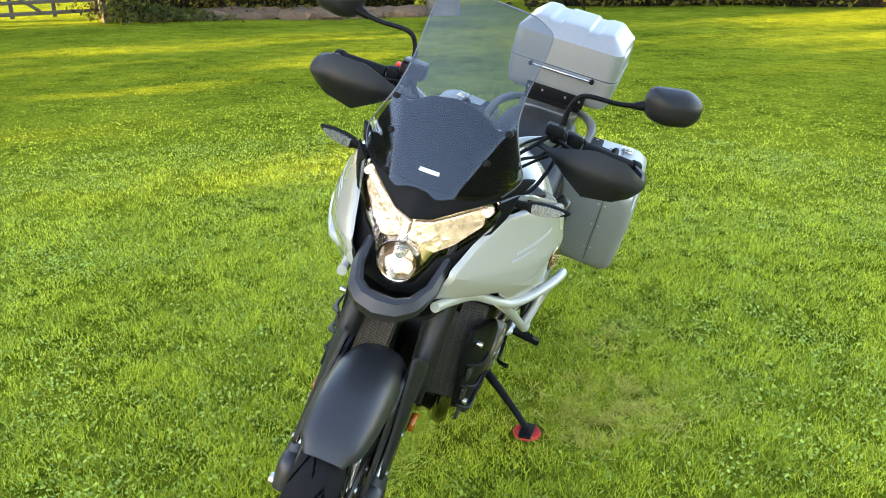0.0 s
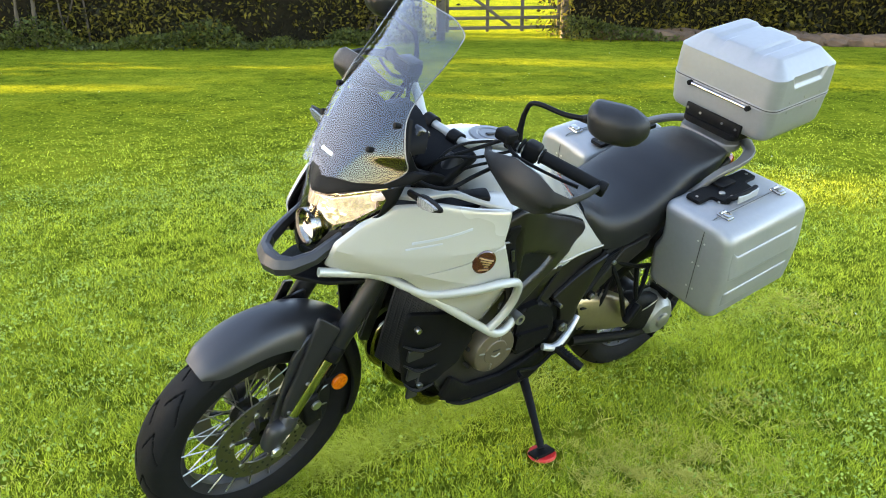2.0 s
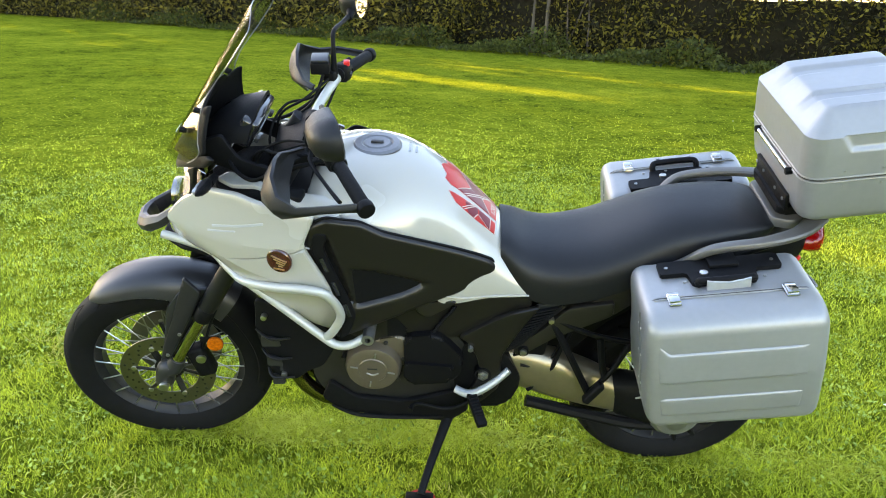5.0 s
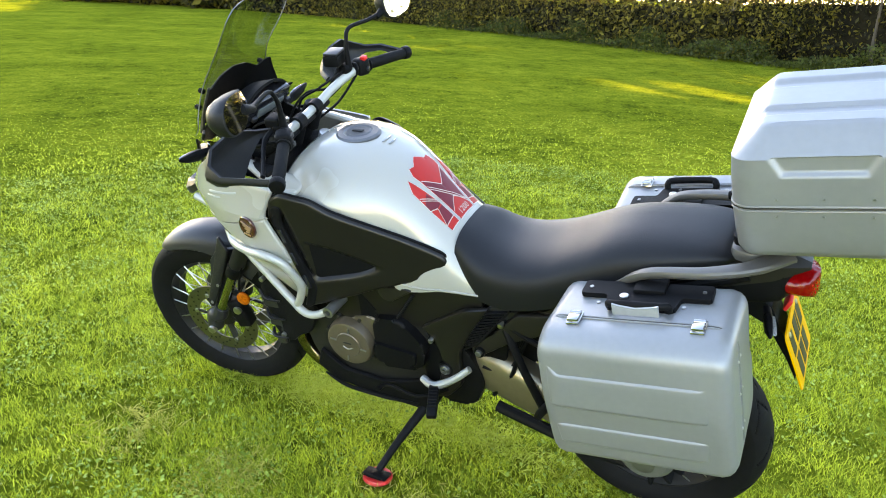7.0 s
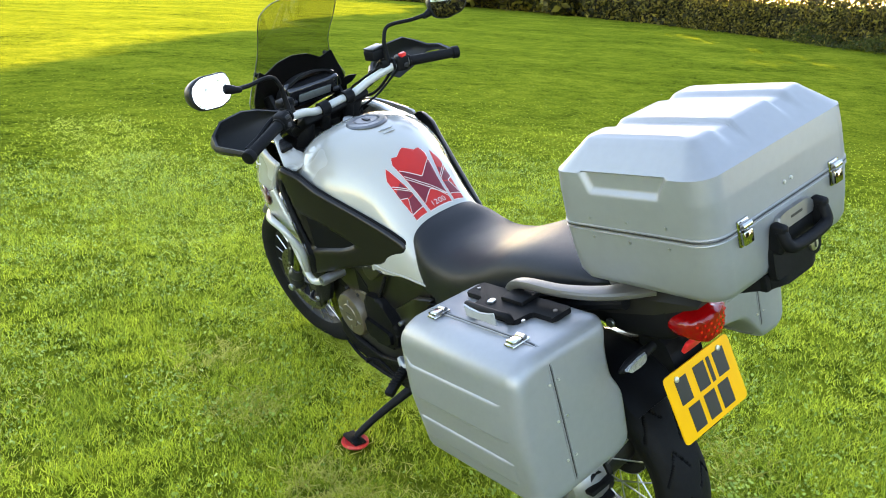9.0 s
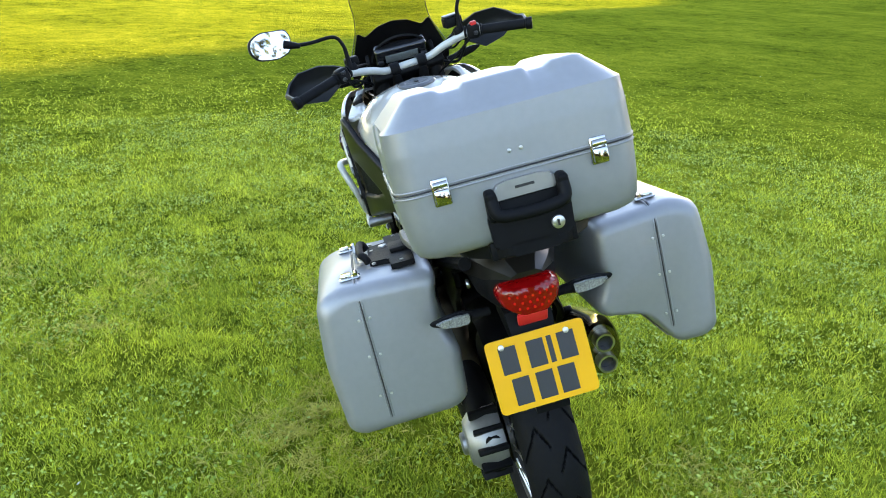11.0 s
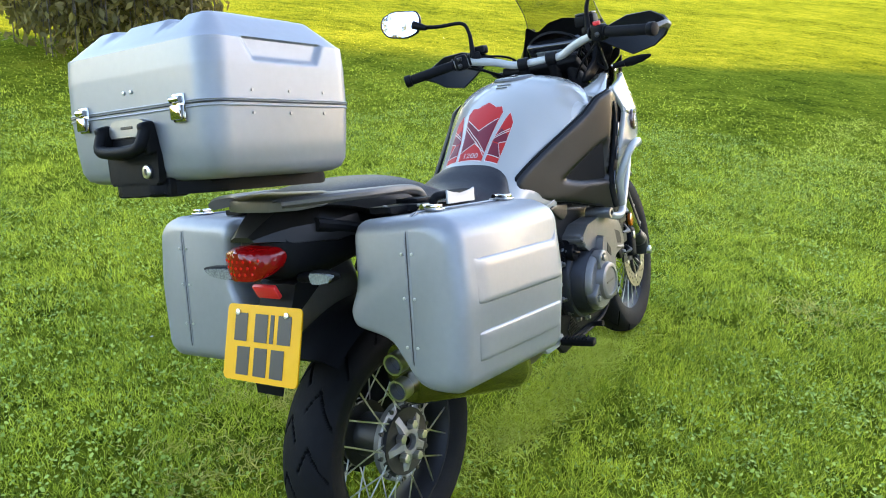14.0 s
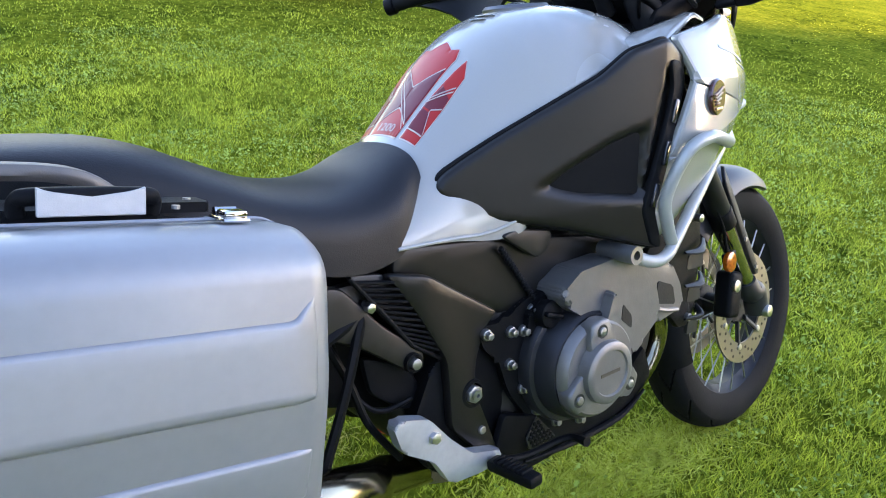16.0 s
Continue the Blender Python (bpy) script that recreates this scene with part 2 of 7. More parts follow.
REDLENS = glow("red_lens", (1.0, 0.012, 0.010), 0.007, (0.13, 0.0015, 0.002), 90)
REDGLOW = glow("red_lamp", (1.0, 0.02, 0.012), 0.040, (0.25, 0.003, 0.003))
WARMGLOW = glow("headlamp_glow", (1.0, 0.85, 0.66), 0.085, (0.56, 0.52, 0.46), 75, 0.9)
HOTGLOW = glow("headlamp_bulb", (1.0, 0.86, 0.66), 0.09, (0.4, 0.4, 0.4), 120)
LAMPCHROME = material("lamp_reflector", (0.34, 0.32, 0.29), 0.12, 1.0, vary=0.25, scale=60)
AMBER = material("amber_reflector", (0.42, 0.085, 0.004), 0.2, vary=0.7, scale=140, coat=0.6)
REDPLASTIC = material("red_plastic", (0.6, 0.02, 0.02), 0.35, vary=0.15)
DECAL_R = material("decal_red", (0.40, 0.018, 0.013), 0.35, vary=0.12, scale=20, coat=0.1, spec=0.2)
DECAL_D = material("decal_dark_red", (0.14, 0.014, 0.022), 0.35, vary=0.15, scale=20, coat=0.1, spec=0.2)
DECAL_W = material("decal_edge", (0.46, 0.36, 0.32), 0.3, vary=0.05, coat=0.2)
GREYTEXT = material("grey_lettering", (0.28, 0.29, 0.30), 0.35)
WHITETEXT = material("white_lettering", (0.85, 0.85, 0.85), 0.4)
BADGE = material("badge_field", (0.05, 0.008, 0.008), 0.2, coat=0.8)
GOLD = material("badge_gold", (0.65, 0.45, 0.28), 0.3, 0.9)
SCREEN = clear("screen_tint", (0.74, 0.76, 0.76), 0.02, 0.05)
LENS = clear("clear_lens", (0.95, 0.95, 0.95), 0.02, 0.04)
MIRROR = material("mirror_glass", (0.66, 0.68, 0.70), 0.02, 1.0, vary=0.01)
RADIATOR = material("radiator_core", (0.02, 0.02, 0.02), 0.55, 0.3, vary=0.3, scale=300, bump=0.002, bump_scale=400, stretch=(1, 1, 0.2))


# ---- mesh helpers ----
def link_mesh(name, bm, mat, smooth=35):
    me = bpy.data.meshes.new(name)
    bmesh.ops.recalc_face_normals(bm, faces=bm.faces)
    bm.to_mesh(me)
    bm.free()
    for m in (mat if isinstance(mat, (list, tuple)) else [mat]):
        me.materials.append(m)
    me.shade_smooth()
    if smooth < 180:
        me.set_sharp_from_angle(angle=radians(smooth))
    return me


def part(name, bm, mat, parent, label="", smooth=35):
    ob = new(name, link_mesh(name, bm, mat, smooth))
    ob.parent = parent
    return tagged(ob, label)


def thing(name, m, label, category, group=""):
    ob = new(name)
    ob.empty_display_size = 0.1
    ob.matrix_world = m
    return tagged(ob, label, category, group)


def sub(name, parent, m=None, label=""):
    """A part that only holds pieces of its own."""
    ob = new(name)
    ob.empty_display_size = 0.05
    ob.parent = parent
    if m:
        ob.matrix_basis = m
    return tagged(ob, label)


def stuff_mesh(name, verts, sides, mat):
    """Many small polygons at once: verts (n, sides, 3)."""
    n = len(verts)
    me = bpy.data.meshes.new(name)
    me.vertices.add(n * sides)
    me.loops.add(n * sides)
    me.polygons.add(n)
    me.vertices.foreach_set("co", np.ascontiguousarray(verts, dtype=np.float32).ravel())
    me.loops.foreach_set("vertex_index", np.arange(n * sides, dtype=np.int32))
    me.polygons.foreach_set("loop_start", np.arange(0, n * sides, sides, dtype=np.int32))
    me.update(calc_edges=True)
    me.materials.append(mat)
    return me


def smooth_path(pts, n=8, closed=False):
    """Catmull-Rom through pts."""
    P = [Vector(p) for p in pts]
    out = []
    m = len(P)
    for i in range(m if closed else m - 1):
        a, b, c, d = (P[(i + k) % m] if closed else P[min(max(i + k, 0), m - 1)] for k in (-1, 0, 1, 2))
        for j in range(n):
            t = j / n
            out.append(0.5 * (2 * b + (c - a) * t + (2 * a - 5 * b + 4 * c - d) * t * t + (3 * b - a - 3 * c + d) * t ** 3))
    if not closed:
        out.append(P[-1])
    return out


def tube(pts, r, sides=14, n=8, bm=None, cap=True, flat=1.0):
    """Round tube through pts; r a number or one radius for each point."""
    bm = bm or bmesh.new()
    path = smooth_path(pts, n) if n > 1 else [Vector(p) for p in pts]
    rs = r if isinstance(r, (list, tuple)) else [r] * len(pts)
    rad = []
    for i in range(len(path)):
        f = i / max(1, len(path) - 1) * (len(rs) - 1)
        k = min(int(f), len(rs) - 2) if len(rs) > 1 else 0
        rad.append(rs[k] + (rs[min(k + 1, len(rs) - 1)] - rs[k]) * (f - k))
    rings = []
    side = None
    for i, p in enumerate(path):
        d = (path[min(i + 1, len(path) - 1)] - path[max(i - 1, 0)]).normalized()
        if side is None:
            side = d.orthogonal().normalized()
        side = (side - d * side.dot(d)).normalized()
        up = d.cross(side)
        rings.append([bm.verts.new(p + rad[i] * (math.cos(a) * side + flat * math.sin(a) * up))
                      for a in (2 * math.pi * k / sides for k in range(sides))])
    for a, b in zip(rings, rings[1:]):
        for k in range(sides):
            bm.faces.new((a[k], a[(k + 1) % sides], b[(k + 1) % sides], b[k]))
    if cap:
        bm.faces.new(rings[0])
        bm.faces.new(rings[-1])
    return bm


def loft(rings, bm=None, closed=True, cap=True):
    bm = bm or bmesh.new()
    R = [[bm.verts.new(p) for p in r] for r in rings]
    n = len(R[0])
    for a, b in zip(R, R[1:]):
        for k in range(n if closed else n - 1):
            bm.faces.new((a[k], a[(k + 1) % n], b[(k + 1) % n], b[k]))
    if cap and closed:
        bm.faces.new(R[0])
        bm.faces.new(R[-1])
    return bm


def lathe(profile, segs=48, bm=None, axis="Y", c=(0, 0, 0)):
    """Turn (along, radius) pairs round an axis through c."""
    bm = bm or bmesh.new()
    rings = []
    for k in range(segs):
        a = 2 * math.pi * k / segs
        ring = []
        for s, r in profile:
            u, v = r * math.cos(a), r * math.sin(a)
            p = {"X": (s, u, v), "Y": (u, s, v), "Z": (u, v, s)}[axis]
            ring.append(bm.verts.new(Vector(p) + Vector(c)))
        rings.append(ring)
    m = len(profile)
    for i in range(segs):
        a, b = rings[i], rings[(i + 1) % segs]
        for j in range(m - 1):
            bm.faces.new((a[j], a[j + 1], b[j + 1], b[j]))
    bmesh.ops.remove_doubles(bm, verts=bm.verts, dist=1e-6)
    return bm


def box(sx, sy, sz, bevel=0.004, c=(0, 0, 0), m=None, bm=None, segs=2):
    tmp = bmesh.new()
    bmesh.ops.create_cube(tmp, size=1)
    bmesh.ops.scale(tmp, vec=(sx, sy, sz), verts=tmp.verts)
    if bevel:
        bmesh.ops.bevel(tmp, geom=list(tmp.edges), offset=bevel, segments=segs, profile=0.5, affect="EDGES")
    bmesh.ops.transform(tmp, matrix=Matrix.Translation(c) @ (m or Matrix()), verts=tmp.verts)
    return join(bm, tmp)


def join(bm, tmp):
    if bm is None:
        return tmp
    me = bpy.data.meshes.new("joined")
    tmp.to_mesh(me)
    tmp.free()
    bm.from_mesh(me)
    bpy.data.meshes.remove(me)
    return bm


def cyl(a, b, r, r2=None, sides=16, bevel=0.0, bm=None):
    a, b = Vector(a), Vector(b)
    L = (b - a).length
    tmp = bmesh.new()
    bmesh.ops.create_cone(tmp, cap_ends=True, segments=sides, radius1=r, radius2=r if r2 is None else r2, depth=L)
    if bevel:
        es = [e for e in tmp.edges if len(e.link_faces) == 2 and any(len(f.verts) > 4 for f in e.link_faces)]
        bmesh.ops.bevel(tmp, geom=es, offset=bevel, segments=2, profile=0.5, affect="EDGES")
    bmesh.ops.transform(tmp, matrix=Matrix.Translation((a + b) / 2) @ (b - a).to_track_quat("Z", "Y").to_matrix().to_4x4(), verts=tmp.verts)
    return join(bm, tmp)


def prism(outline, y0, y1, bevel=0.006, segs=2, bm=None, plane="XZ"):
    """An outline in a plane, made solid between two depths, edges rounded."""
    tmp = bmesh.new()
    put = {"XZ": lambda p, d: (p[0], d, p[1]), "YZ": lambda p, d: (d, p[0], p[1]), "XY": lambda p, d: (p[0], p[1], d)}[plane]
    a = [tmp.verts.new(put(p, y0)) for p in outline]
    b = [tmp.verts.new(put(p, y1)) for p in outline]
    n = len(a)
    tmp.faces.new(a)
    tmp.faces.new(b[::-1])
    for k in range(n):
        tmp.faces.new((a[k], a[(k + 1) % n], b[(k + 1) % n], b[k]))
    if bevel:
        bmesh.ops.bevel(tmp, geom=list(tmp.edges), offset=bevel, segments=segs, profile=0.5, affect="EDGES")
    return join(bm, tmp)


def rounded(outline, r=0.02, n=4):
    """Round the corners of an outline."""
    out = []
    m = len(outline)
    for i in range(m):
        p, a, b = Vector(outline[i]), Vector(outline[i - 1]), Vector(outline[(i + 1) % m])
        d1, d2 = (a - p), (b - p)
        k = min(r, d1.length * 0.45, d2.length * 0.45)
        q1, q2 = p + d1.normalized() * k, p + d2.normalized() * k
        for j in range(n + 1):
            t = j / n
            out.append(tuple((1 - t) ** 2 * q1 + 2 * t * (1 - t) * p + t * t * q2))
    return out


def inside(p, poly):
    x, y = p
    hit = False
    for (x1, y1), (x2, y2) in zip(poly, poly[1:] + poly[:1]):
        if (y1 > y) != (y2 > y) and x < (x2 - x1) * (y - y1) / (y2 - y1) + x1:
            hit = not hit
    return hit


def edge_distance(p, poly):
    best = 9.0
    px, py = p
    for (x1, y1), (x2, y2) in zip(poly, poly[1:] + poly[:1]):
        dx, dy = x2 - x1, y2 - y1
        t = max(0, min(1, ((px - x1) * dx + (py - y1) * dy) / (dx * dx + dy * dy + 1e-12)))
        best = min(best, math.hypot(px - x1 - t * dx, py - y1 - t * dy))
    return best


def shell(outline, depth, thick=0.006, step=0.018, roll=0.012, place=None, corner=0.015, creases=()):
    """A curved panel: an outline (a, b), its depth(a, b) and a rolled edge. place turns (a, b, depth) into a point."""
    place = place or (lambda a, b, d: (a, d, b))
    poly = [tuple(p) for p in (rounded(outline, corner) if corner else outline)]
    dense = []
    for p, q in zip(poly, poly[1:] + poly[:1]):
        k = max(1, int(math.dist(p, q) / step))
        dense += [(p[0] + (q[0] - p[0]) * j / k, p[1] + (q[1] - p[1]) * j / k) for j in range(k)]
    pts = [Vector(p) for p in dense]
    n = len(pts)
    for inset in (roll * 0.35, roll):
        for i in range(0, n):
            t = (Vector(dense[(i + 1) % n]) - Vector(dense[i - 1]))
            nrm = Vector((-t.y, t.x)).normalized() * inset
            for cand in (Vector(dense[i]) + nrm, Vector(dense[i]) - nrm):
                if inside(cand, poly) and edge_distance(cand, poly) > inset * 0.9:
                    pts.append(cand)
    a0, a1 = min(p[0] for p in poly), max(p[0] for p in poly)
    b0, b1 = min(p[1] for p in poly), max(p[1] for p in poly)
    for i in range(int((a1 - a0) / step) + 1):
        for j in range(int((b1 - b0) / step) + 1):
            p = (a0 + step * (i + 0.5 * (j % 2)), b0 + step * j)
            if inside(p, poly) and edge_distance(p, poly) > roll + step * 0.4:
                pts.append(Vector(p))
    edges = [(i, (i + 1) % n) for i in range(n)]
    for p, q in creases:
        k = max(2, int(math.dist(p, q) / step))
        L = Vector(q) - Vector(p)
        pts = pts[:n] + [v for v in pts[n:] if abs((v - Vector(p)).cross(L)) / L.length > 0.5 * step or not 0 < (v - Vector(p)).dot(L) < L.length_squared]
        e0 = len(pts)
        pts += [Vector(p) + L * (j / k) for j in range(k + 1)]
        edges += [(e0 + j, e0 + j + 1) for j in range(k)]
    vs, es, fs, *_ = delaunay_2d_cdt(pts, edges, [], 1, 1e-5)
    bm = bmesh.new()
    front, back = [], []
    for v in vs:
        p = (v.x, v.y)
        d = depth(*p)
        e = min(edge_distance(p, poly), roll)
        s = 1 if thick > 0 else -1
        drop = roll * (1 - math.sqrt(max(0, 1 - (1 - e / roll) ** 2))) * 0.8 if roll else 0
        front.append(bm.verts.new(place(p[0], p[1], d - s * drop)))
        back.append(bm.verts.new(place(p[0], p[1], d - s * drop - thick)))
    count = {}
    for f in fs:
        bm.faces.new([front[i] for i in f])
        bm.faces.new([back[i] for i in reversed(f)])
        for a, b in zip(f, list(f[1:]) + [f[0]]):
            count[(a, b)] = 1
    for a, b in count:
        if (b, a) not in count:
            bm.faces.new((front[b], front[a], back[a], back[b]))
    return bm


def mirrored(bm):
    out = bm.copy()
    for v in out.verts:
        v.co.y = -v.co.y
    bmesh.ops.reverse_faces(out, faces=out.faces)
    return out


def lerp(x, table):
    """Smooth line through (x, value) pairs in rising x."""
    xs, ys = [t[0] for t in table], [t[1] for t in table]
    return float(np.interp(x, xs, ys))


def smoothlerp(x, table):
    n = len(table)
    if x <= table[0][0]:
        return table[0][1]
    if x >= table[-1][0]:
        return table[-1][1]
    for i in range(n - 1):
        (x0, y0), (x1, y1) = table[i], table[i + 1]
        if x0 <= x <= x1:
            ml = (y1 - y0) / (x1 - x0) if i == 0 else (y1 - table[i - 1][1]) / (x1 - table[i - 1][0])
            mr = (y1 - y0) / (x1 - x0) if i == n - 2 else (table[i + 2][1] - y0) / (table[i + 2][0] - x0)
            t, h = (x - x0) / (x1 - x0), x1 - x0
            return (2 * t ** 3 - 3 * t * t + 1) * y0 + (t ** 3 - 2 * t * t + t) * h * ml + (3 * t * t - 2 * t ** 3) * y1 + (t ** 3 - t * t) * h * mr


# ---- ground, hedges, trees ----
rng = np.random.default_rng(7)


def rise(x, y):
    """Gentle unevenness of the lawn."""
    return 0.012 * np.sin(1.3 * x + 0.4) * np.cos(1.1 * y) + 0.008 * np.sin(2.9 * y + x) - 0.04 + 0.025 * np.exp(-((x - 0.55) ** 2 + (y - 2.42) ** 2) / 0.02)


ticks = np.concatenate([[-600, -250, -120, -80, -60, -45], np.arange(-36, -8, 2.0), np.arange(-8, 10, 0.35), np.arange(10, 36, 2.0), [45, 60, 80, 120, 250, 600]])
gx, gy = np.meshgrid(ticks, ticks)
gz = rise(gx, gy)
n = len(ticks)
me = bpy.data.meshes.new("ground")
me.from_pydata(np.stack([gx, gy, gz], -1).reshape(-1, 3).tolist(), [],
               [(i * n + j, i * n + j + 1, (i + 1) * n + j + 1, (i + 1) * n + j) for i in range(n - 1) for j in range(n - 1)])
me.materials.append(LAWN)
me.shade_smooth()
tagged(new("ground", me), "green lawn sheet reaching to the fields", "lawn", kind="structure")


def blades(count, xy, height, width, lean=0.5):
    """Bent grass blades, each a strip of one quad and a tip, as (n, 5, 3)."""
    x, y = xy
    h = np.broadcast_to(height, count) * rng.uniform(0.5, 1.25, count)
    a, b = rng.uniform(0, 2 * np.pi, count), rng.uniform(0, 2 * np.pi, count)
    w = np.broadcast_to(width, count) * rng.uniform(0.6, 1.3, count)
    ln = h * lean * rng.uniform(0.2, 1.6, count)
    base = np.stack([x, y, rise(x, y)], -1)
    sd = np.stack([np.cos(a) * w, np.sin(a) * w, 0 * a], -1)
    off = np.stack([np.cos(b) * ln, np.sin(b) * ln, 0 * b], -1)
    up = np.stack([0 * h, 0 * h, h], -1)
    mid = base + 0.35 * off + 0.6 * up
    return np.stack([base - sd, base + sd, mid + sd * 0.8, base + off + up, mid - sd * 0.8], 1)


def scatter(count, cx, cy, r0, r1):
    a = rng.uniform(0, 2 * np.pi, count)
    r = np.sqrt(rng.uniform(r0 * r0, r1 * r1, count))
    return cx + r * np.cos(a), cy + r * np.sin(a)


def clumped(count, cx, cy, r0, r1, spread=0.05, each=14):
    k = count // each
    x, y = scatter(k, cx, cy, r0, r1)
    return np.repeat(x, each) + rng.normal(0, spread, k * each), np.repeat(y, each) + rng.normal(0, spread, k * each)


CX, CY = 0.4, 2.5


def lawn(count, far, core):
    """Radial scatter, thick round the middle and thinning out."""
    u = rng.uniform(0, 1, count)
    r = core * np.sqrt(1 / (1 - u * (1 - 1 / (1 + (far / core) ** 2))) - 1)
    a = rng.uniform(0, 2 * np.pi, count)
    return CX + r * np.cos(a), CY + r * np.sin(a), r


def patchy(x, y, size, seed):
    """Smooth random field over the lawn, 0 to 1, with patches about that size."""
    g = np.random.default_rng(seed).uniform(0, 1, (97, 97))
    u, v = (x / size) % 96, (y / size) % 96
    i, j = u.astype(int), v.astype(int)
    f, h = u - i, v - j
    f, h = f * f * (3 - 2 * f), h * h * (3 - 2 * h)
    return (g[i, j] * (1 - f) + g[i + 1, j] * f) * (1 - h) + (g[i, j + 1] * (1 - f) + g[i + 1, j + 1] * f) * h


def spikes(xy, height, width, lean):
    """Short straight blades, a thin triangle each, as (n, 3, 3)."""
    x, y = xy
    k = len(x)
    h = height * rng.uniform(0.55, 1.3, k)
    a, b = rng.uniform(0, 2 * np.pi, k), rng.uniform(0, 2 * np.pi, k)
    w = width * rng.uniform(0.6, 1.3, k)
    ln = h * lean * rng.uniform(0.1, 1.5, k)
    base = np.stack([x, y, rise(x, y)], -1)
    sd = np.stack([np.cos(a) * w, np.sin(a) * w, 0 * a], -1)
    return np.stack([base - sd, base + sd, base + np.stack([np.cos(b) * ln, np.sin(b) * ln, h], -1)], 1)


def by_stand(x, y):
    """True away from the puck under the stand."""
    return (x - 0.555) ** 2 + (y - 2.43) ** 2 > 0.0045


gx, gy, gr = lawn(820000, 17.0, 2.9)
tuft = 0.45 * patchy(gx, gy, 0.06, 1) + 0.35 * patchy(gx, gy, 0.14, 2) + 0.2 * patchy(gx, gy, 0.7, 3)
keep = by_stand(gx, gy) & (rng.uniform(0, 1, len(gx)) < np.clip(4.2 * tuft - 1.30, 0.34, 1) * np.clip(2.0 - gr / 6.0, 0, 1))
gx, gy, gr, tuft = gx[keep], gy[keep], gr[keep], tuft[keep]
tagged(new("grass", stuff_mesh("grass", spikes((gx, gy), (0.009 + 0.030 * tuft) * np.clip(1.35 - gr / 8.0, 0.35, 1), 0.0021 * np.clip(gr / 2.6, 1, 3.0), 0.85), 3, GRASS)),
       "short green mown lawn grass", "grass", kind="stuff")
gx, gy = clumped(46000, CX, CY, 0, 4.4, 0.03)
keep = by_stand(gx, gy)
gx, gy = gx[keep], gy[keep]
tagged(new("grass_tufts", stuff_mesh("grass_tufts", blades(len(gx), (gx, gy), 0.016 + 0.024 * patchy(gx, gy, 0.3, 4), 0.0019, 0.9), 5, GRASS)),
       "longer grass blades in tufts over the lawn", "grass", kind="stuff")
DRY = [(0.82, 2.55, 0.20), (0.95, 2.75, 0.26), (1.0, 3.25, 0.2), (0.62, 1.95, 0.16), (0.45, 1.5, 0.16), (-0.9, 1.2, 0.2), (1.6, 1.6, 0.2), (0.9, 4.3, 0.25), (2.0, 0.9, 0.3), (-0.2, 3.4, 0.2), (1.3, 1.2, 0.25)]
dry = []
for i, (cx, cy, r) in enumerate(DRY):
    k = 4200 if i < 2 else 1300
    x, y = cx + rng.normal(0, r * 0.6, k), cy + rng.normal(0, r * 0.5, k)
    on = rng.uniform(0, 1, k) < np.clip(3.0 * patchy(x, y, 0.045, 9) - 1.0, 0.05, 1)
    dry.append(blades(int(on.sum()), (x[on], y[on]), 0.024, 0.0017, 1.6))
tagged(new("dry_grass", stuff_mesh("dry_grass", np.concatenate(dry), 5, DRYGRASS)), "straw-coloured dry patches in the lawn", "grass", kind="stuff")
cut = []
# The last three runs paint the sun streak under the motorcycle with pale blades.
TRACKS_AND_STREAK = [((-0.2, 1.6), (-2.4, -4.0), 2000, 0.13), ((0.1, 1.4), (-2.0, -4.2), 2000, 0.13), ((3.2, 1.4), (3.0, 5.2), 2000, 0.13),
          ((-0.12, 1.6), (0.13, 2.5), 4200, 0.055), ((-0.05, 1.9), (0.22, 2.8), 4200, 0.055), ((0.20, 2.7), (0.80, 4.4), 4200, 0.06)]
for (x0, y0), (x1, y1), k, wide in TRACKS_AND_STREAK:
    t = rng.uniform(0, 1, k) ** 0.8
    cut.append(blades(k, (x0 + (x1 - x0) * t + rng.normal(0, wide, k), y0 + (y1 - y0) * t + rng.normal(0, wide, k)), 0.024, 0.0018, 1.8))
tagged(new("track_and_streak_grass", stuff_mesh("track_and_streak_grass", np.concatenate(cut), 5, TRACK_STREAK)), "pale flattened grass along the wheel tracks and a painted sun streak", "grass", kind="stuff")
k = 130000
lx, ly = clumped(k, CX, CY, 0, 5.0, 0.06, 16)
keep = by_stand(lx, ly) & (rng.uniform(0, 1, len(lx)) < np.clip(2.6 * patchy(lx, ly, 0.5, 5) - 0.35, 0, 1))
lx, ly = lx[keep], ly[keep]
k = len(lx)
la, lr = rng.uniform(0, 2 * np.pi, k), rng.uniform(0.0035, 0.0075, k)
lz = rise(lx, ly) + rng.uniform(0.010, 0.032, k)
lt = rng.normal(0, 0.4, (k, 2))
leafring = np.stack([np.stack([lx + lr * np.cos(la + q), ly + lr * np.sin(la + q),
                               lz + lr * (np.cos(la + q) * lt[:, 0] + np.sin(la + q) * lt[:, 1])], -1) for q in (0, 1.25, 2.5, 3.75, 5.0)], 1)
tagged(new("clover", stuff_mesh("clover", leafring, 5, CLOVER)), "small round clover leaves in the lawn", "clover", kind="stuff")


def leaves(points, size, droop=0.0):
    """Pointed leaves of four corners at random turns."""
    n = len(points)
    u = rng.normal(size=(n, 3))
    u[:, 2] -= droop
    u /= np.linalg.norm(u, axis=1)[:, None]
    v = np.cross(u, rng.normal(size=(n, 3)))
    v /= np.linalg.norm(v, axis=1)[:, None]
    s = (size * rng.uniform(0.6, 1.4, n))[:, None]
    return np.stack([points - u * s, points + v * s * 0.45, points + u * s, points - v * s * 0.45], 1)


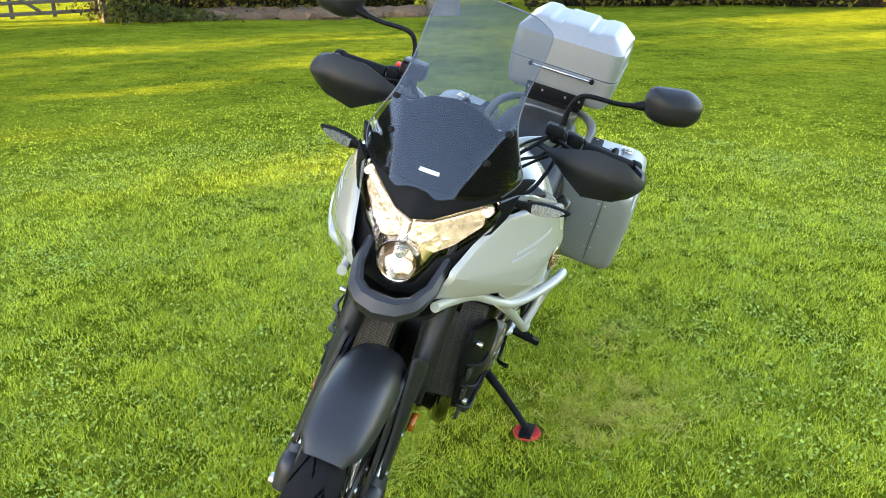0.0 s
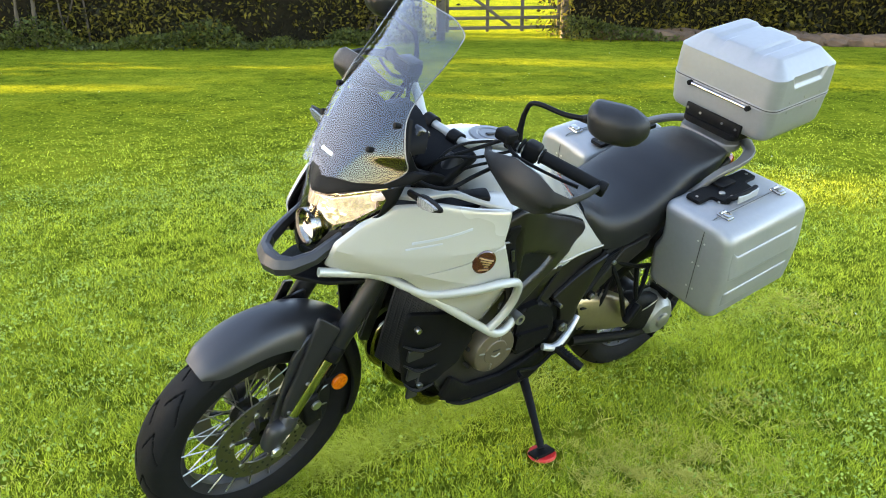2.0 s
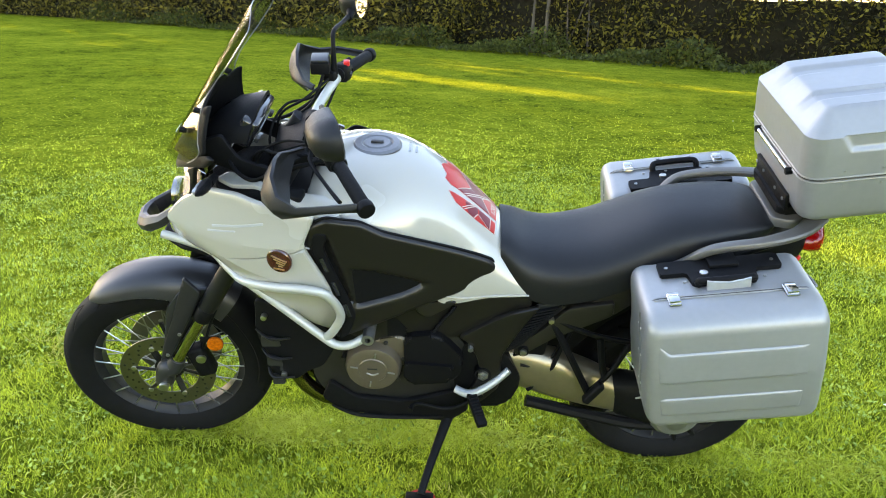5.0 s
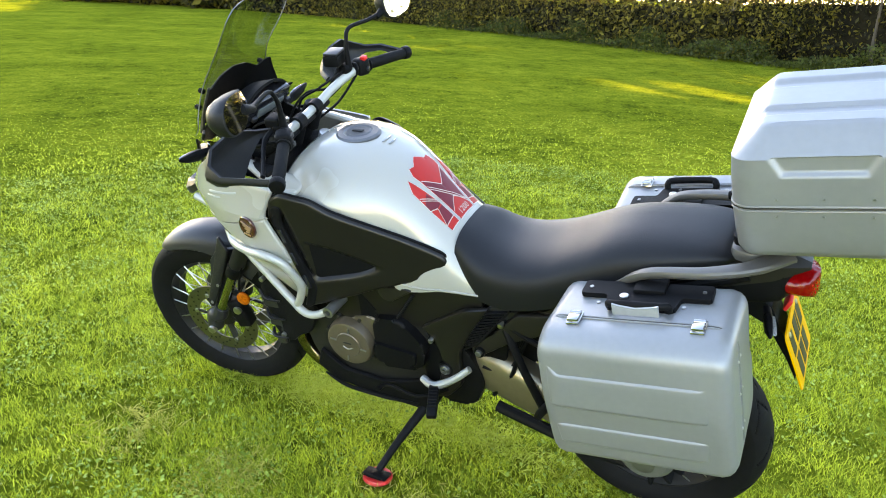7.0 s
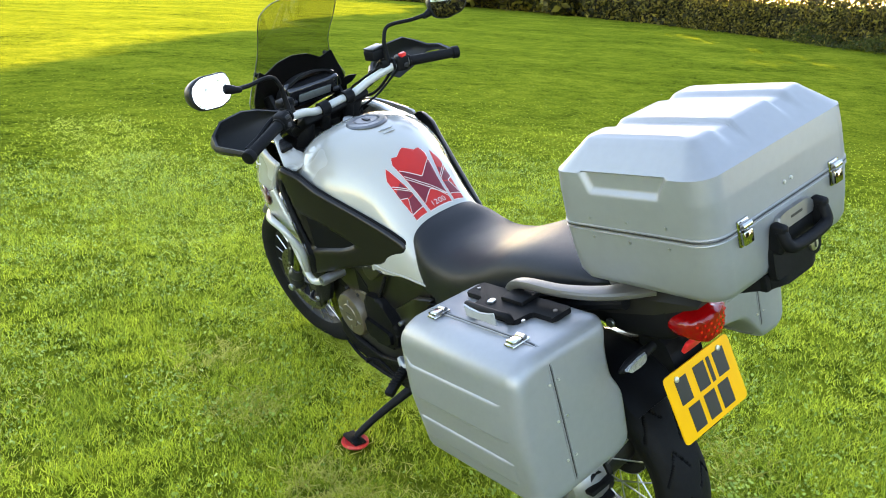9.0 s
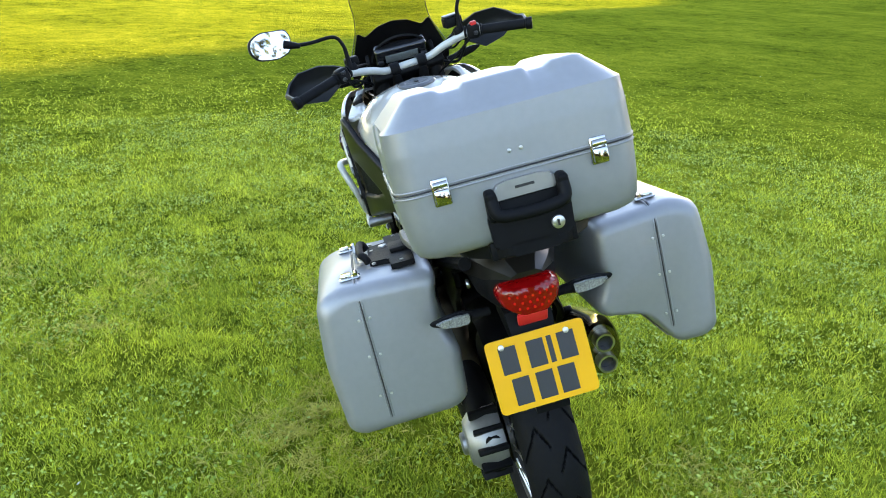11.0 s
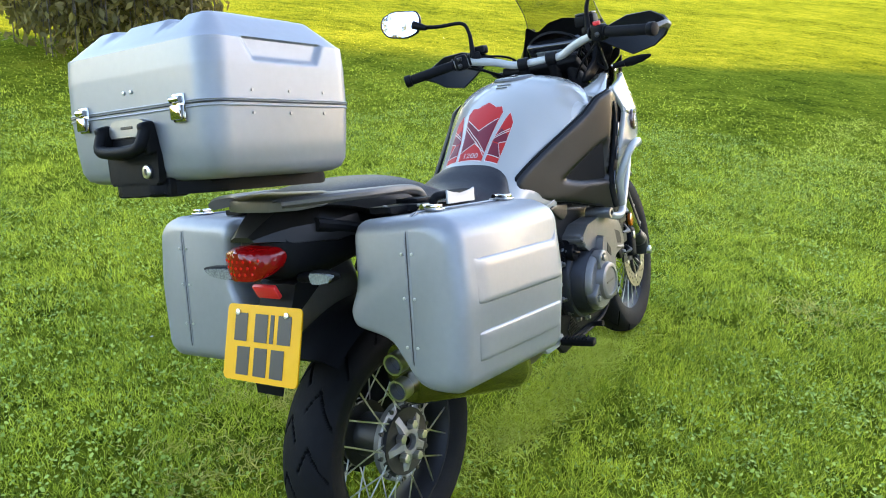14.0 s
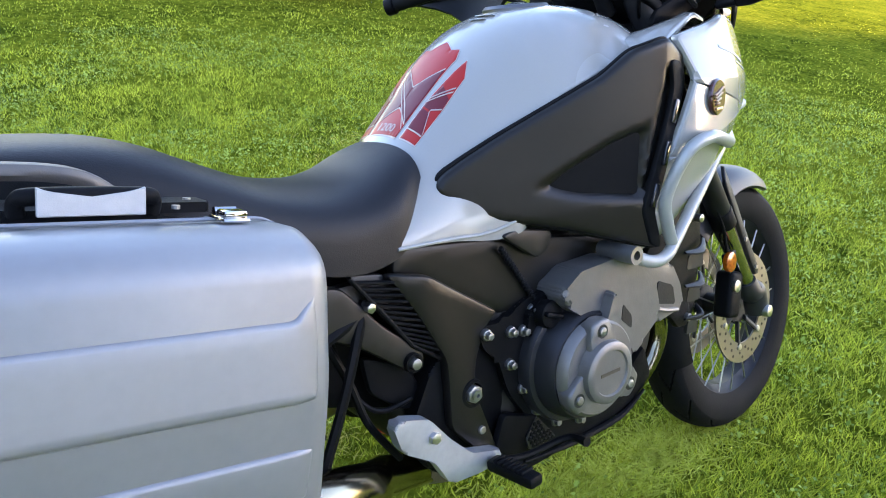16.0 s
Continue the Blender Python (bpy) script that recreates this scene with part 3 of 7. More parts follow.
def row(pts, step):
    """Points along a line of corners."""
    P = np.array(pts, float)
    seg = np.linalg.norm(np.diff(P, axis=0), axis=1)
    s = np.concatenate([[0], np.cumsum(seg)])
    q = np.arange(0, s[-1], step)
    return np.stack([np.interp(q, s, P[:, 0]), np.interp(q, s, P[:, 1])], -1)


def hedge(line, height, thick, per_m, leaf, mat, label, core=0.86):
    """A hedge along a line: clumps of leaves over a twiggy core blackened to paint its inner shade, ragged on top."""
    c = row(line, 0.5)
    pts = []
    for x, y in c:
        k = int(per_m * 0.5)
        clumps = 9
        cc = np.stack([x + rng.normal(0, 0.35, clumps), y + rng.normal(0, 0.35, clumps), rng.uniform(0, 1, clumps) ** 1.25 * height * rng.uniform(0.8, 1.15)], -1)
        which = rng.integers(0, clumps, k)
        pts.append(cc[which] + rng.normal(0, 1, (k, 3)) * np.array([thick * 0.42, thick * 0.42, 0.45]))
    p = np.concatenate(pts)
    p[:, 2] = np.abs(p[:, 2]) + 0.02
    ob = tagged(new("hedge", stuff_mesh("hedge", leaves(p, leaf), 4, mat)), label, "hedge", kind="stuff")
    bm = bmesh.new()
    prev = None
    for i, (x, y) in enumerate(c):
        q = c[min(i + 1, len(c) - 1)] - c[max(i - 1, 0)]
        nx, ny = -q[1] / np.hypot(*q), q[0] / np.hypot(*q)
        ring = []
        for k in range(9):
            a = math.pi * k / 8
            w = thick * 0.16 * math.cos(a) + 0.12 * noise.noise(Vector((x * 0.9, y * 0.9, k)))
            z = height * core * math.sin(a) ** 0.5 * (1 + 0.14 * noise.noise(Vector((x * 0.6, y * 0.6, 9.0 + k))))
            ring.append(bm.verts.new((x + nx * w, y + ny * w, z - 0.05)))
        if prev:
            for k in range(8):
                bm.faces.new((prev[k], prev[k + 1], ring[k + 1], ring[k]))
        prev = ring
    inner = new("shade_core", link_mesh("shade_core", bm, HEDGE_SHADE))
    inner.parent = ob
    return ob


def trunk(bm, x, y, h, r, lean=(0, 0)):
    pts = [(x + lean[0] * t + 0.1 * math.sin(3 * t + x), y + lean[1] * t + 0.1 * math.cos(2.3 * t + y), -0.1 + h * t) for t in (0, 0.25, 0.5, 0.75, 1)]
    return tube(pts, [r * 1.3, r, r * 0.85, r * 0.7, r * 0.4], 10, 4, bm)


# openings left in the crowns so that low sun lands at chosen lawn places (place, half length along the sun, half width)
GAPS = [(-12.4, 3.4, 1.3, 0.5), (-12.0, 4.8, 2.2, 0.65), (-10.0, 6.2, 2.0, 0.5), (-13.1, 6.6, 1.2, 0.45), (-8.6, 3.9, 0.7, 0.2), (-7.9, 10.7, 1.6, 0.35), (-10.3, 9.6, 0.9, 0.25), (-4.2, 7.0, 1.0, 0.18),
        (-16.6, -4.0, 1.0, 0.3), (-19.4, -1.8, 1.2, 0.3), (-7.1, 13.1, 1.6, 0.45), (-3.9, 9.6, 2.2, 0.35), (-3.6, 7.1, 1.0, 0.25), (7.5, 19.0, 2.5, 0.35), (-6.1, 4.3, 1.0, 0.2), (-3.2, -0.4, 1.3, 0.2)]


def in_gaps(p):
    """Leaves that would shade one of the openings' places on the lawn."""
    reach = p[:, 2] / math.tan(SUN_EL)
    sx, sy = 0.871 * reach + p[:, 0], 0.491 * reach + p[:, 1]
    hit = np.zeros(len(p), bool)
    for gx0, gy0, long, wide in GAPS:
        a, b = 0.871 * (sx - gx0) + 0.491 * (sy - gy0), -0.491 * (sx - gx0) + 0.871 * (sy - gy0)
        b = b + 0.5 * wide * np.sin(2.3 * a + gx0)
        hit |= (a / long) ** 2 + (b / wide) ** 2 < 1
    return hit


def tree(x, y, h, r, leaf, count, mat, label, trunk_r=0.22, low=1.2):
    """Tapered trunk with limbs and a crown of leaf clumps."""
    ob = thing("tree", Matrix.Translation((x, y, 0)), label, "tree", "trees along the field edge")
    bm = trunk(None, 0, 0, h * 0.8, trunk_r)
    tips = []
    for k in range(11):
        a, z = rng.uniform(0, 2 * np.pi), max(low, rng.uniform(0.18, 0.75) * h)
        reach = r * rng.uniform(0.5, 1.0)
        tip = (reach * math.cos(a), reach * math.sin(a), z + rng.uniform(0.3, 1.6))
        tube([(0, 0, z * 0.85), (tip[0] * 0.5, tip[1] * 0.5, z + 0.2), tip], [trunk_r * 0.4, trunk_r * 0.25, 0.03], 6, 4, bm)
        tips.append(tip)
    part("trunk", bm, BARK, ob)
    cl = []
    for k in range(int(h * 7)):
        a, z = rng.uniform(0, 2 * np.pi), rng.uniform(low, h)
        rr = r * math.sqrt(rng.uniform(0.05, 1)) * (1.0 - 0.55 * max(0, (z - h * 0.55) / (h * 0.45)))
        cl.append((rr * math.cos(a), rr * math.sin(a), z))
    cl = np.array(cl + tips)
    p = cl[rng.integers(0, len(cl), count)] + rng.normal(0, 1, (count, 3)) * np.array([0.55, 0.55, 0.4])
    p = p[~in_gaps(p + np.array([x, y, 0.0]))]
    crown = new("crown", stuff_mesh("crown", leaves(p, leaf), 4, mat))
    crown.parent = ob
    return ob


hedge([(-11.6, 16.6), (-14.3, 12.6), (-17.5, 10.2), (-21.0, 7.0)], 4.0, 0.8, 2900, 0.060, HEDGE, "dense dark green hedge beside the lawn", 0.38)
hedge([(-21.0, 7.0), (-27.0, 3.0), (-34.0, -4.0), (-41.0, -12.0)], 3.2, 1.3, 2100, 0.080, OLIVE, "tall olive-green hedge beside the lawn", 0.40)
hedge([(-41.0, -12.0), (-50.0, -26.0), (-57.0, -46.0), (-50.0, -70.0)], 2.2, 1.2, 350, 0.17, OLIVE, "far clipped hedge at the edge of the lawn")
hedge([(-9.0, 19.8), (-6.5, 21.5), (-3.0, 22.5), (-1.6, 23.2)], 4.2, 0.8, 3600, 0.065, HEDGE, "dark hedge beside the field gate")
hedge([(1.5, 25.5), (7.0, 26.5), (15.0, 25.0), (24.0, 20.0)], 3.8, 1.0, 900, 0.11, HEDGE, "dark hedge behind the lawn")
for x, y, h, r in ((-18.5, 15.5, 11.0, 2.6), (-23.0, 11.5, 12.0, 2.8), (-28.0, 7.5, 13.0, 3.0), (-33.0, 2.5, 14.0, 3.2)):
    tree(x, y, h, r, 0.22, 9000, OLIVE, "leafy field tree with a dense olive crown, backlit", 0.22, 4.2 if x > -20 else 7.5)
# Added beyond view on the sun's path, so motorcycle and lawn stay shaded.
for x, y, h, r in ((-49.0, -22.5, 19.0, 4.4), (-50.0, -26.5, 20.0, 4.4), (-51.5, -30.5, 19.0, 4.2), (-52.4, -33.4, 18.0, 2.7)):
    tree(x, y, h, r, 0.36, 12000, HEDGE, "tall dense field tree added to block the low sun", 0.3, 0.6)
# Added to break the low sun into patches on the lawn.
for x, y, h, r, n in ((-38.0, -5.0, 11.0, 2.6, 620), (-41.0, -9.0, 12.0, 2.8, 1300), (-44.0, -14.0, 12.0, 2.8, 3200)):
    tree(x, y, h, r, 0.3, n, OLIVE, "thin-crowned field tree added to dapple the low sun", 0.2, 3.5)
for x, y, h, r in ((-5.0, 24.0, 7.0, 2.6), (3.5, 28.0, 8.0, 3.0), (10.0, 29.0, 8.0, 3.0)):
    tree(x, y, h, r, 0.14, 3500, HEDGE, "dark green tree behind the hedge")


def weeds(line, per_m, high, side):
    """Low leafy weeds along the foot of a hedge."""
    c = row(line, 1.0 / per_m)
    k = len(c)
    top = high * np.clip(0.55 + 0.5 * np.sin(2.1 * c[:, 0]) + 0.3 * np.sin(5.3 * c[:, 1] + 1), 0.15, 1.4)
    off = np.abs(rng.normal(0, 0.45, k))
    p = np.stack([c[:, 0] + side[0] * off + rng.normal(0, 0.1, k), c[:, 1] + side[1] * off + rng.normal(0, 0.1, k), rng.uniform(0, 1, k) * top], -1)
    tagged(new("weeds", stuff_mesh("weeds", leaves(p, 0.05), 4, WEED)), "tangled green weeds along the foot of the hedge", "weeds", kind="stuff")


weeds([(-11.0, 16.0), (-13.7, 12.0), (-17.0, 9.6), (-20.5, 6.4), (-26.5, 2.4), (-33.0, -4.0)], 700, 0.55, (0.6, -0.7))
weeds([(-8.8, 19.2), (-6.3, 20.6)], 700, 0.6, (0.4, -0.8))
fx, fy = scatter(150, CX, CY + 3, 1.0, 13.0)
fz = rise(fx, fy) + 0.035
tagged(new("petals", stuff_mesh("petals", leaves(np.stack([fx, fy, fz], -1), 0.008), 4, DAISY)), "small white petals scattered over the lawn", "petals", kind="stuff")
bm = bmesh.new()
for k in range(30):
    c = row([(-12.2, 16.0), (-14.9, 12.5), (-20.8, 7.2)], 0.36)[k]
    trunk(bm, c[0] + rng.normal(0, 0.2), c[1] + rng.normal(0, 0.2), rng.uniform(2.5, 4), rng.uniform(0.012, 0.05), (rng.normal(0, 0.9), rng.normal(0, 0.3)))
part("hedge_stems", bm, BARK, None)
tagged(bpy.data.objects["hedge_stems"], "bare brown stems inside the hedge", "stems", kind="stuff")

# trunk of an old tree, the earth bank
post = thing("bare_tree", Matrix.Translation((-0.9, 22.2, 0)), "pale grey bare tree trunk at the lawn's edge", "tree")
part("trunk", tube([(0, 0, -0.1), (0.02, 0, 0.8), (0.0, 0.05, 2.0), (0.05, 0, 4.5)], [0.5, 0.40, 0.37, 0.3], 18, 6), material("pale_bark", (0.15, 0.125, 0.10), 0.9, vary=0.3, scale=6, bump=0.03, bump_scale=9, stretch=(1, 1, 3)), post)
bm = bmesh.new()
for k in range(110):
    x = -8.0 + 6.5 * k / 109 + rng.normal(0, 0.1)
    y = 20.2 + 1.5 * k / 109 + rng.normal(0, 0.25)
    s = rng.uniform(0.12, 0.34)
    tmp = bmesh.new()
    bmesh.ops.create_icosphere(tmp, subdivisions=2, radius=1)
    for v in tmp.verts:
        v.co *= 1 + 0.35 * noise.noise(v.co * 1.7 + Vector((k, 0, 0)))
    bmesh.ops.transform(tmp, matrix=Matrix.Translation((x, y, 0.02)) @ Matrix.Diagonal((s * 1.6, s, s * 0.75, 1)), verts=tmp.verts)
    join(bm, tmp)
tagged(new("earth_bank", link_mesh("earth_bank", bm, EARTH)), "low bank of brown bare earth under the hedge", "bank", kind="structure")

# five-barred field gate
GA, GB = Vector((-11.2, 17.1, 0)), Vector((-9.2, 19.6, 0))
gate = thing("field_gate", Matrix.Translation(GA) @ (GB - GA).to_track_quat("X", "Z").to_matrix().to_4x4(), "weathered timber five-bar field gate, closed", "gate")
GL = (GB - GA).length
for z in (0.25, 0.5, 0.75, 1.0, 1.28):
    part("rail", box(GL - 0.1, 0.03, 0.085, 0.006, (GL / 2, 0, z)), GATEWOOD, gate)
for x in (0.06, GL * 0.36, GL * 0.66, GL - 0.06):
    part("stile", box(0.09, 0.035, 1.2, 0.006, (x, 0.034, 0.75)), GATEWOOD, gate)
part("brace", box(1.5, 0.03, 0.08, 0.006, (GL * 0.36, -0.034, 0.72), pose(0, 0, 0, 0, 35, 0)), GATEWOOD, gate)
for x in (-0.12, GL + 0.12):
    part("gate_post", box(0.2, 0.2, 1.75, 0.02, (x, 0, 0.8)), GATEWOOD, gate)

# weeping bush on the open side
bush = thing("weeping_willow", Matrix.Translation((5.9, -2.3, 0)), "weeping willow with pale yellow hanging twigs", "tree")
bm = trunk(None, 0, 0, 3.4, 0.12)
strands = []
for k in range(210):
    a = rng.uniform(0, 2 * np.pi)
    r = 1.12 * math.sqrt(rng.uniform(0.1, 1))
    z0 = 3.3 - 0.4 * r + rng.normal(0, 0.2)
    z1 = rng.uniform(0.06, 0.5)
    x, y = r * math.cos(a), r * math.sin(a)
    tube([(x * 0.3, y * 0.3, 3.1), (x * 0.8, y * 0.8, z0), (x, y, (z0 + z1) / 2), (x * 1.05, y * 1.05, z1)], 0.006, 4, 3, bm, cap=False)
    t = rng.uniform(0, 1, 150)
    strands.append(np.stack([x + 0.05 * x * t + rng.normal(0, 0.06, 150), y + 0.05 * y * t + rng.normal(0, 0.06, 150), z0 + (z1 - z0) * t], -1))
part("trunk", bm, BARK, bush)
crown = new("crown", stuff_mesh("crown", leaves(np.concatenate(strands), 0.05, 1.2), 4, WILLOW))
crown.parent = bush

# ---- the motorcycle: x forwards, y to its left, z up from the tyres' line ----
BIKE = pose(0.3346, 3.2507, -0.06, 0, 0, -105.19) @ pose(0, 0, 0, -15.07, 0, 0) @ pose(0, 0, 0.014)
bike = thing("motorcycle", BIKE, "white adventure touring motorcycle leaning on its side stand on grass", "motorcycle")
FA, RA = Vector((1.597, 0, 0.336)), Vector((-0.05, 0, 0.318))


def both(name, bm, mat, parent, label="", smooth=35):
    """A part and its mirror image."""
    other = mirrored(bm)
    return part(name, bm, mat, parent, label, smooth), part(name, other, mat, parent, label, smooth)


# turned fork: a little to the left about the steering head
STEER = Matrix.Translation((1.10, 0, 1.16)) @ Matrix.Rotation(radians(7), 4, Vector((-0.513, 0, 0.858))) @ Matrix.Translation((-1.10, 0, -1.16))


def tyre_mesh(r, w, front):
    segs, prof = 400, []
    for k in range(57):
        a = -1.25 + 2.5 * k / 56
        prof.append((w / 2 * math.sin(a) / math.sin(1.25) * 1.0, r - (r * 0.0 + 0.42 * w) * (1 - math.cos(a)) ** 1.15))
    inner = r - 0.29 * r if front else r - 0.3 * r
    prof = [(-w * 0.36, inner)] + [(-w * 0.47, inner + 0.02)] + prof + [(w * 0.47, inner + 0.02), (w * 0.36, inner)]
    bm = bmesh.new()
    rings = []
    for i in range(segs):
        th = 2 * math.pi * i / segs
        ring = []
        for y, rr in prof:
            u = y / (w / 2)
            cut = 0.0
            if abs(u) < 0.93 and rr > r - 0.05:
                s = (th * 15 / (2 * math.pi) + 1.2 * abs(abs(u) - 0.42) * (1 if front else -1) + (0.5 if u < 0 else 0)) % 1.0
                if 0.06 < abs(u) and s < 0.065:
                    cut = 0.006
            v = bm.verts.new(((rr - cut) * math.cos(th), y, (rr - cut) * math.sin(th)))
            ring.append((v, cut > 0))
        rings.append(ring)
    m = len(prof)
    for i in range(segs):
        a, b = rings[i], rings[(i + 1) % segs]
        for j in range(m - 1):
            q = (a[j], a[j + 1], b[j + 1], b[j])
            f = bm.faces.new([v for v, c in q])
            f.material_index = 1 if sum(c for v, c in q) >= 2 else 0
    return bm


SPOKE = link_mesh("spoke", cyl((0, 0, 0), (0, 0, 1), 0.0022, sides=6), STEEL)


def disc_mesh(y, r0, r1, thick=0.005):
    bm = lathe([(y - thick / 2, r0), (y + thick / 2, r0), (y + thick / 2, r1), (y - thick / 2, r1), (y - thick / 2, r0)], 72)
    return bm


def disc_holes(y, r0, r1, s):
    bm = bmesh.new()
    for k in range(48):
        a = 2 * math.pi * k / 48
        r = r0 + (r1 - r0) * (0.25 + 0.25 * (k % 3))
        cyl((r * math.cos(a), y, r * math.sin(a)), (r * math.cos(a), y + 0.0036 * s, r * math.sin(a)), 0.0042, sides=8, bm=bm)
    return bm


def wheel(name, m, r, w, rim_r, front, label):
    wh = sub(name, bike, m, label)
    part("tyre", tyre_mesh(r, w, front), [TYRE, GROOVE], wh, "black road tyre with curved grooves", 50)
    rw = w * 0.36
    part("rim", lathe([(-rw, rim_r + 0.012), (-rw, rim_r), (-rw + 0.01, rim_r - 0.006), (-0.02, rim_r - 0.022), (0.02, rim_r - 0.022),
                       (rw - 0.01, rim_r - 0.006), (rw, rim_r), (rw, rim_r + 0.012)], 96), RIM, wh, "black wheel rim")
    hw, hr = (0.055, 0.035) if front else (0.075, 0.075)
    part("hub", lathe([(-hw, 0.012), (-hw, hr + 0.012), (-hw + 0.012, hr + 0.014), (-hw + 0.018, hr * 0.8), (hw - 0.018, hr * 0.8),
                       (hw - 0.012, hr + 0.014), (hw, hr + 0.012), (hw, 0.012)], 36), ENGINE, wh)
    for k in range(20):
        for s in (-1, 1):
            a = 2 * math.pi * (k + 0.25 * s) / 20
            b = a + (0.33 if k % 2 else -0.33)
            p = Vector(((hr + 0.005) * math.cos(a), s * (hw - 0.006), (hr + 0.005) * math.sin(a)))
            q = Vector(((rim_r - 0.004) * math.cos(b), s * rw * 0.85, (rim_r - 0.004) * math.sin(b)))
            sp = new("spoke", SPOKE)
            sp.parent = wh
            sp.matrix_basis = Matrix.Translation(p) @ (q - p).to_track_quat("Z", "Y").to_matrix().to_4x4() @ Matrix.Diagonal((1, 1, (q - p).length, 1))
    return wh


fw = wheel("front_wheel", STEER @ Matrix.Translation(FA), 0.341, 0.114, 0.243, True, "spoked front wheel with black rim")
for s in (-1, 1):
    part("brake_disc", disc_mesh(0.068 * s, 0.098, 0.152), DISC, fw, "drilled steel brake disc")
    tagged(part("disc_holes", disc_holes(0.068 * s, 0.1, 0.15, s), INK, fw), kind="stuff")
    for k in range(6):
        a = 2 * math.pi * k / 6
        part("disc_carrier_arm", tube([(0.04 * math.cos(a), 0.06 * s, 0.04 * math.sin(a)), (0.105 * math.cos(a + 0.2), 0.066 * s, 0.105 * math.sin(a + 0.2))], 0.011, 8, 1, flat=0.5), ENGINE, fw)
        a += 0.2
        part("disc_bobbin", cyl((0.108 * math.cos(a), 0.064 * s, 0.108 * math.sin(a)), (0.108 * math.cos(a), 0.075 * s, 0.108 * math.sin(a)), 0.009, sides=12, bevel=0.002), STEEL, fw)
rw = wheel("rear_wheel", Matrix.Translation(RA), 0.324, 0.152, 0.220, False, "spoked rear wheel with dark hub and silver cast arms")
bm = lathe([(-0.070, 0.03), (-0.076, 0.034), (-0.074, 0.070), (-0.060, 0.100), (-0.050, 0.102), (-0.046, 0.07)], 48)
part("hub_flange", bm, ENGINE, rw, "dark cast hub flange")
part("flange_ring", lathe([(-0.052, 0.092), (-0.064, 0.094), (-0.067, 0.098), (-0.064, 0.104), (-0.050, 0.105)], 60), HUBGREY, rw, "silver cast ring")
part("hub_boss", lathe([(-0.070, 0.020), (-0.088, 0.022), (-0.088, 0.032), (-0.076, 0.040), (-0.070, 0.040)], 36), HUBGREY, rw)
for k in range(5):
    a = 2 * math.pi * (k + 0.5) / 5
    turn = Matrix.Rotation(-a, 4, "Y")
    bm = loft([[turn @ Vector((r, y + h, w)), turn @ Vector((r, y, w * 0.5)), turn @ Vector((r, y, -w * 0.5)), turn @ Vector((r, y + h, -w))] for r, w, y, h in ((0.030, 0.018, -0.088, 0.014), (0.055, 0.015, -0.084, 0.014), (0.080, 0.020, -0.074, 0.014), (0.098, 0.030, -0.067, 0.010))])
    part("hub_arm", bm, HUBGREY, rw, "silver cast arm")
for k in range(10):
    a = 2 * math.pi * k / 10
    part("flange_bolt", cyl((0.099 * math.cos(a), -0.060, 0.099 * math.sin(a)), (0.099 * math.cos(a), -0.070, 0.099 * math.sin(a)), 0.006, sides=10), INK, rw)
for k in range(5):
    a = 2 * math.pi * k / 5
    part("wheel_nut", cyl((0.046 * math.cos(a), -0.08, 0.046 * math.sin(a)), (0.046 * math.cos(a), -0.1, 0.046 * math.sin(a)), 0.012, sides=6, bevel=0.002), STEEL, rw)

# fork legs
def S(bm):
    bmesh.ops.transform(bm, matrix=STEER, verts=bm.verts)
    return bm


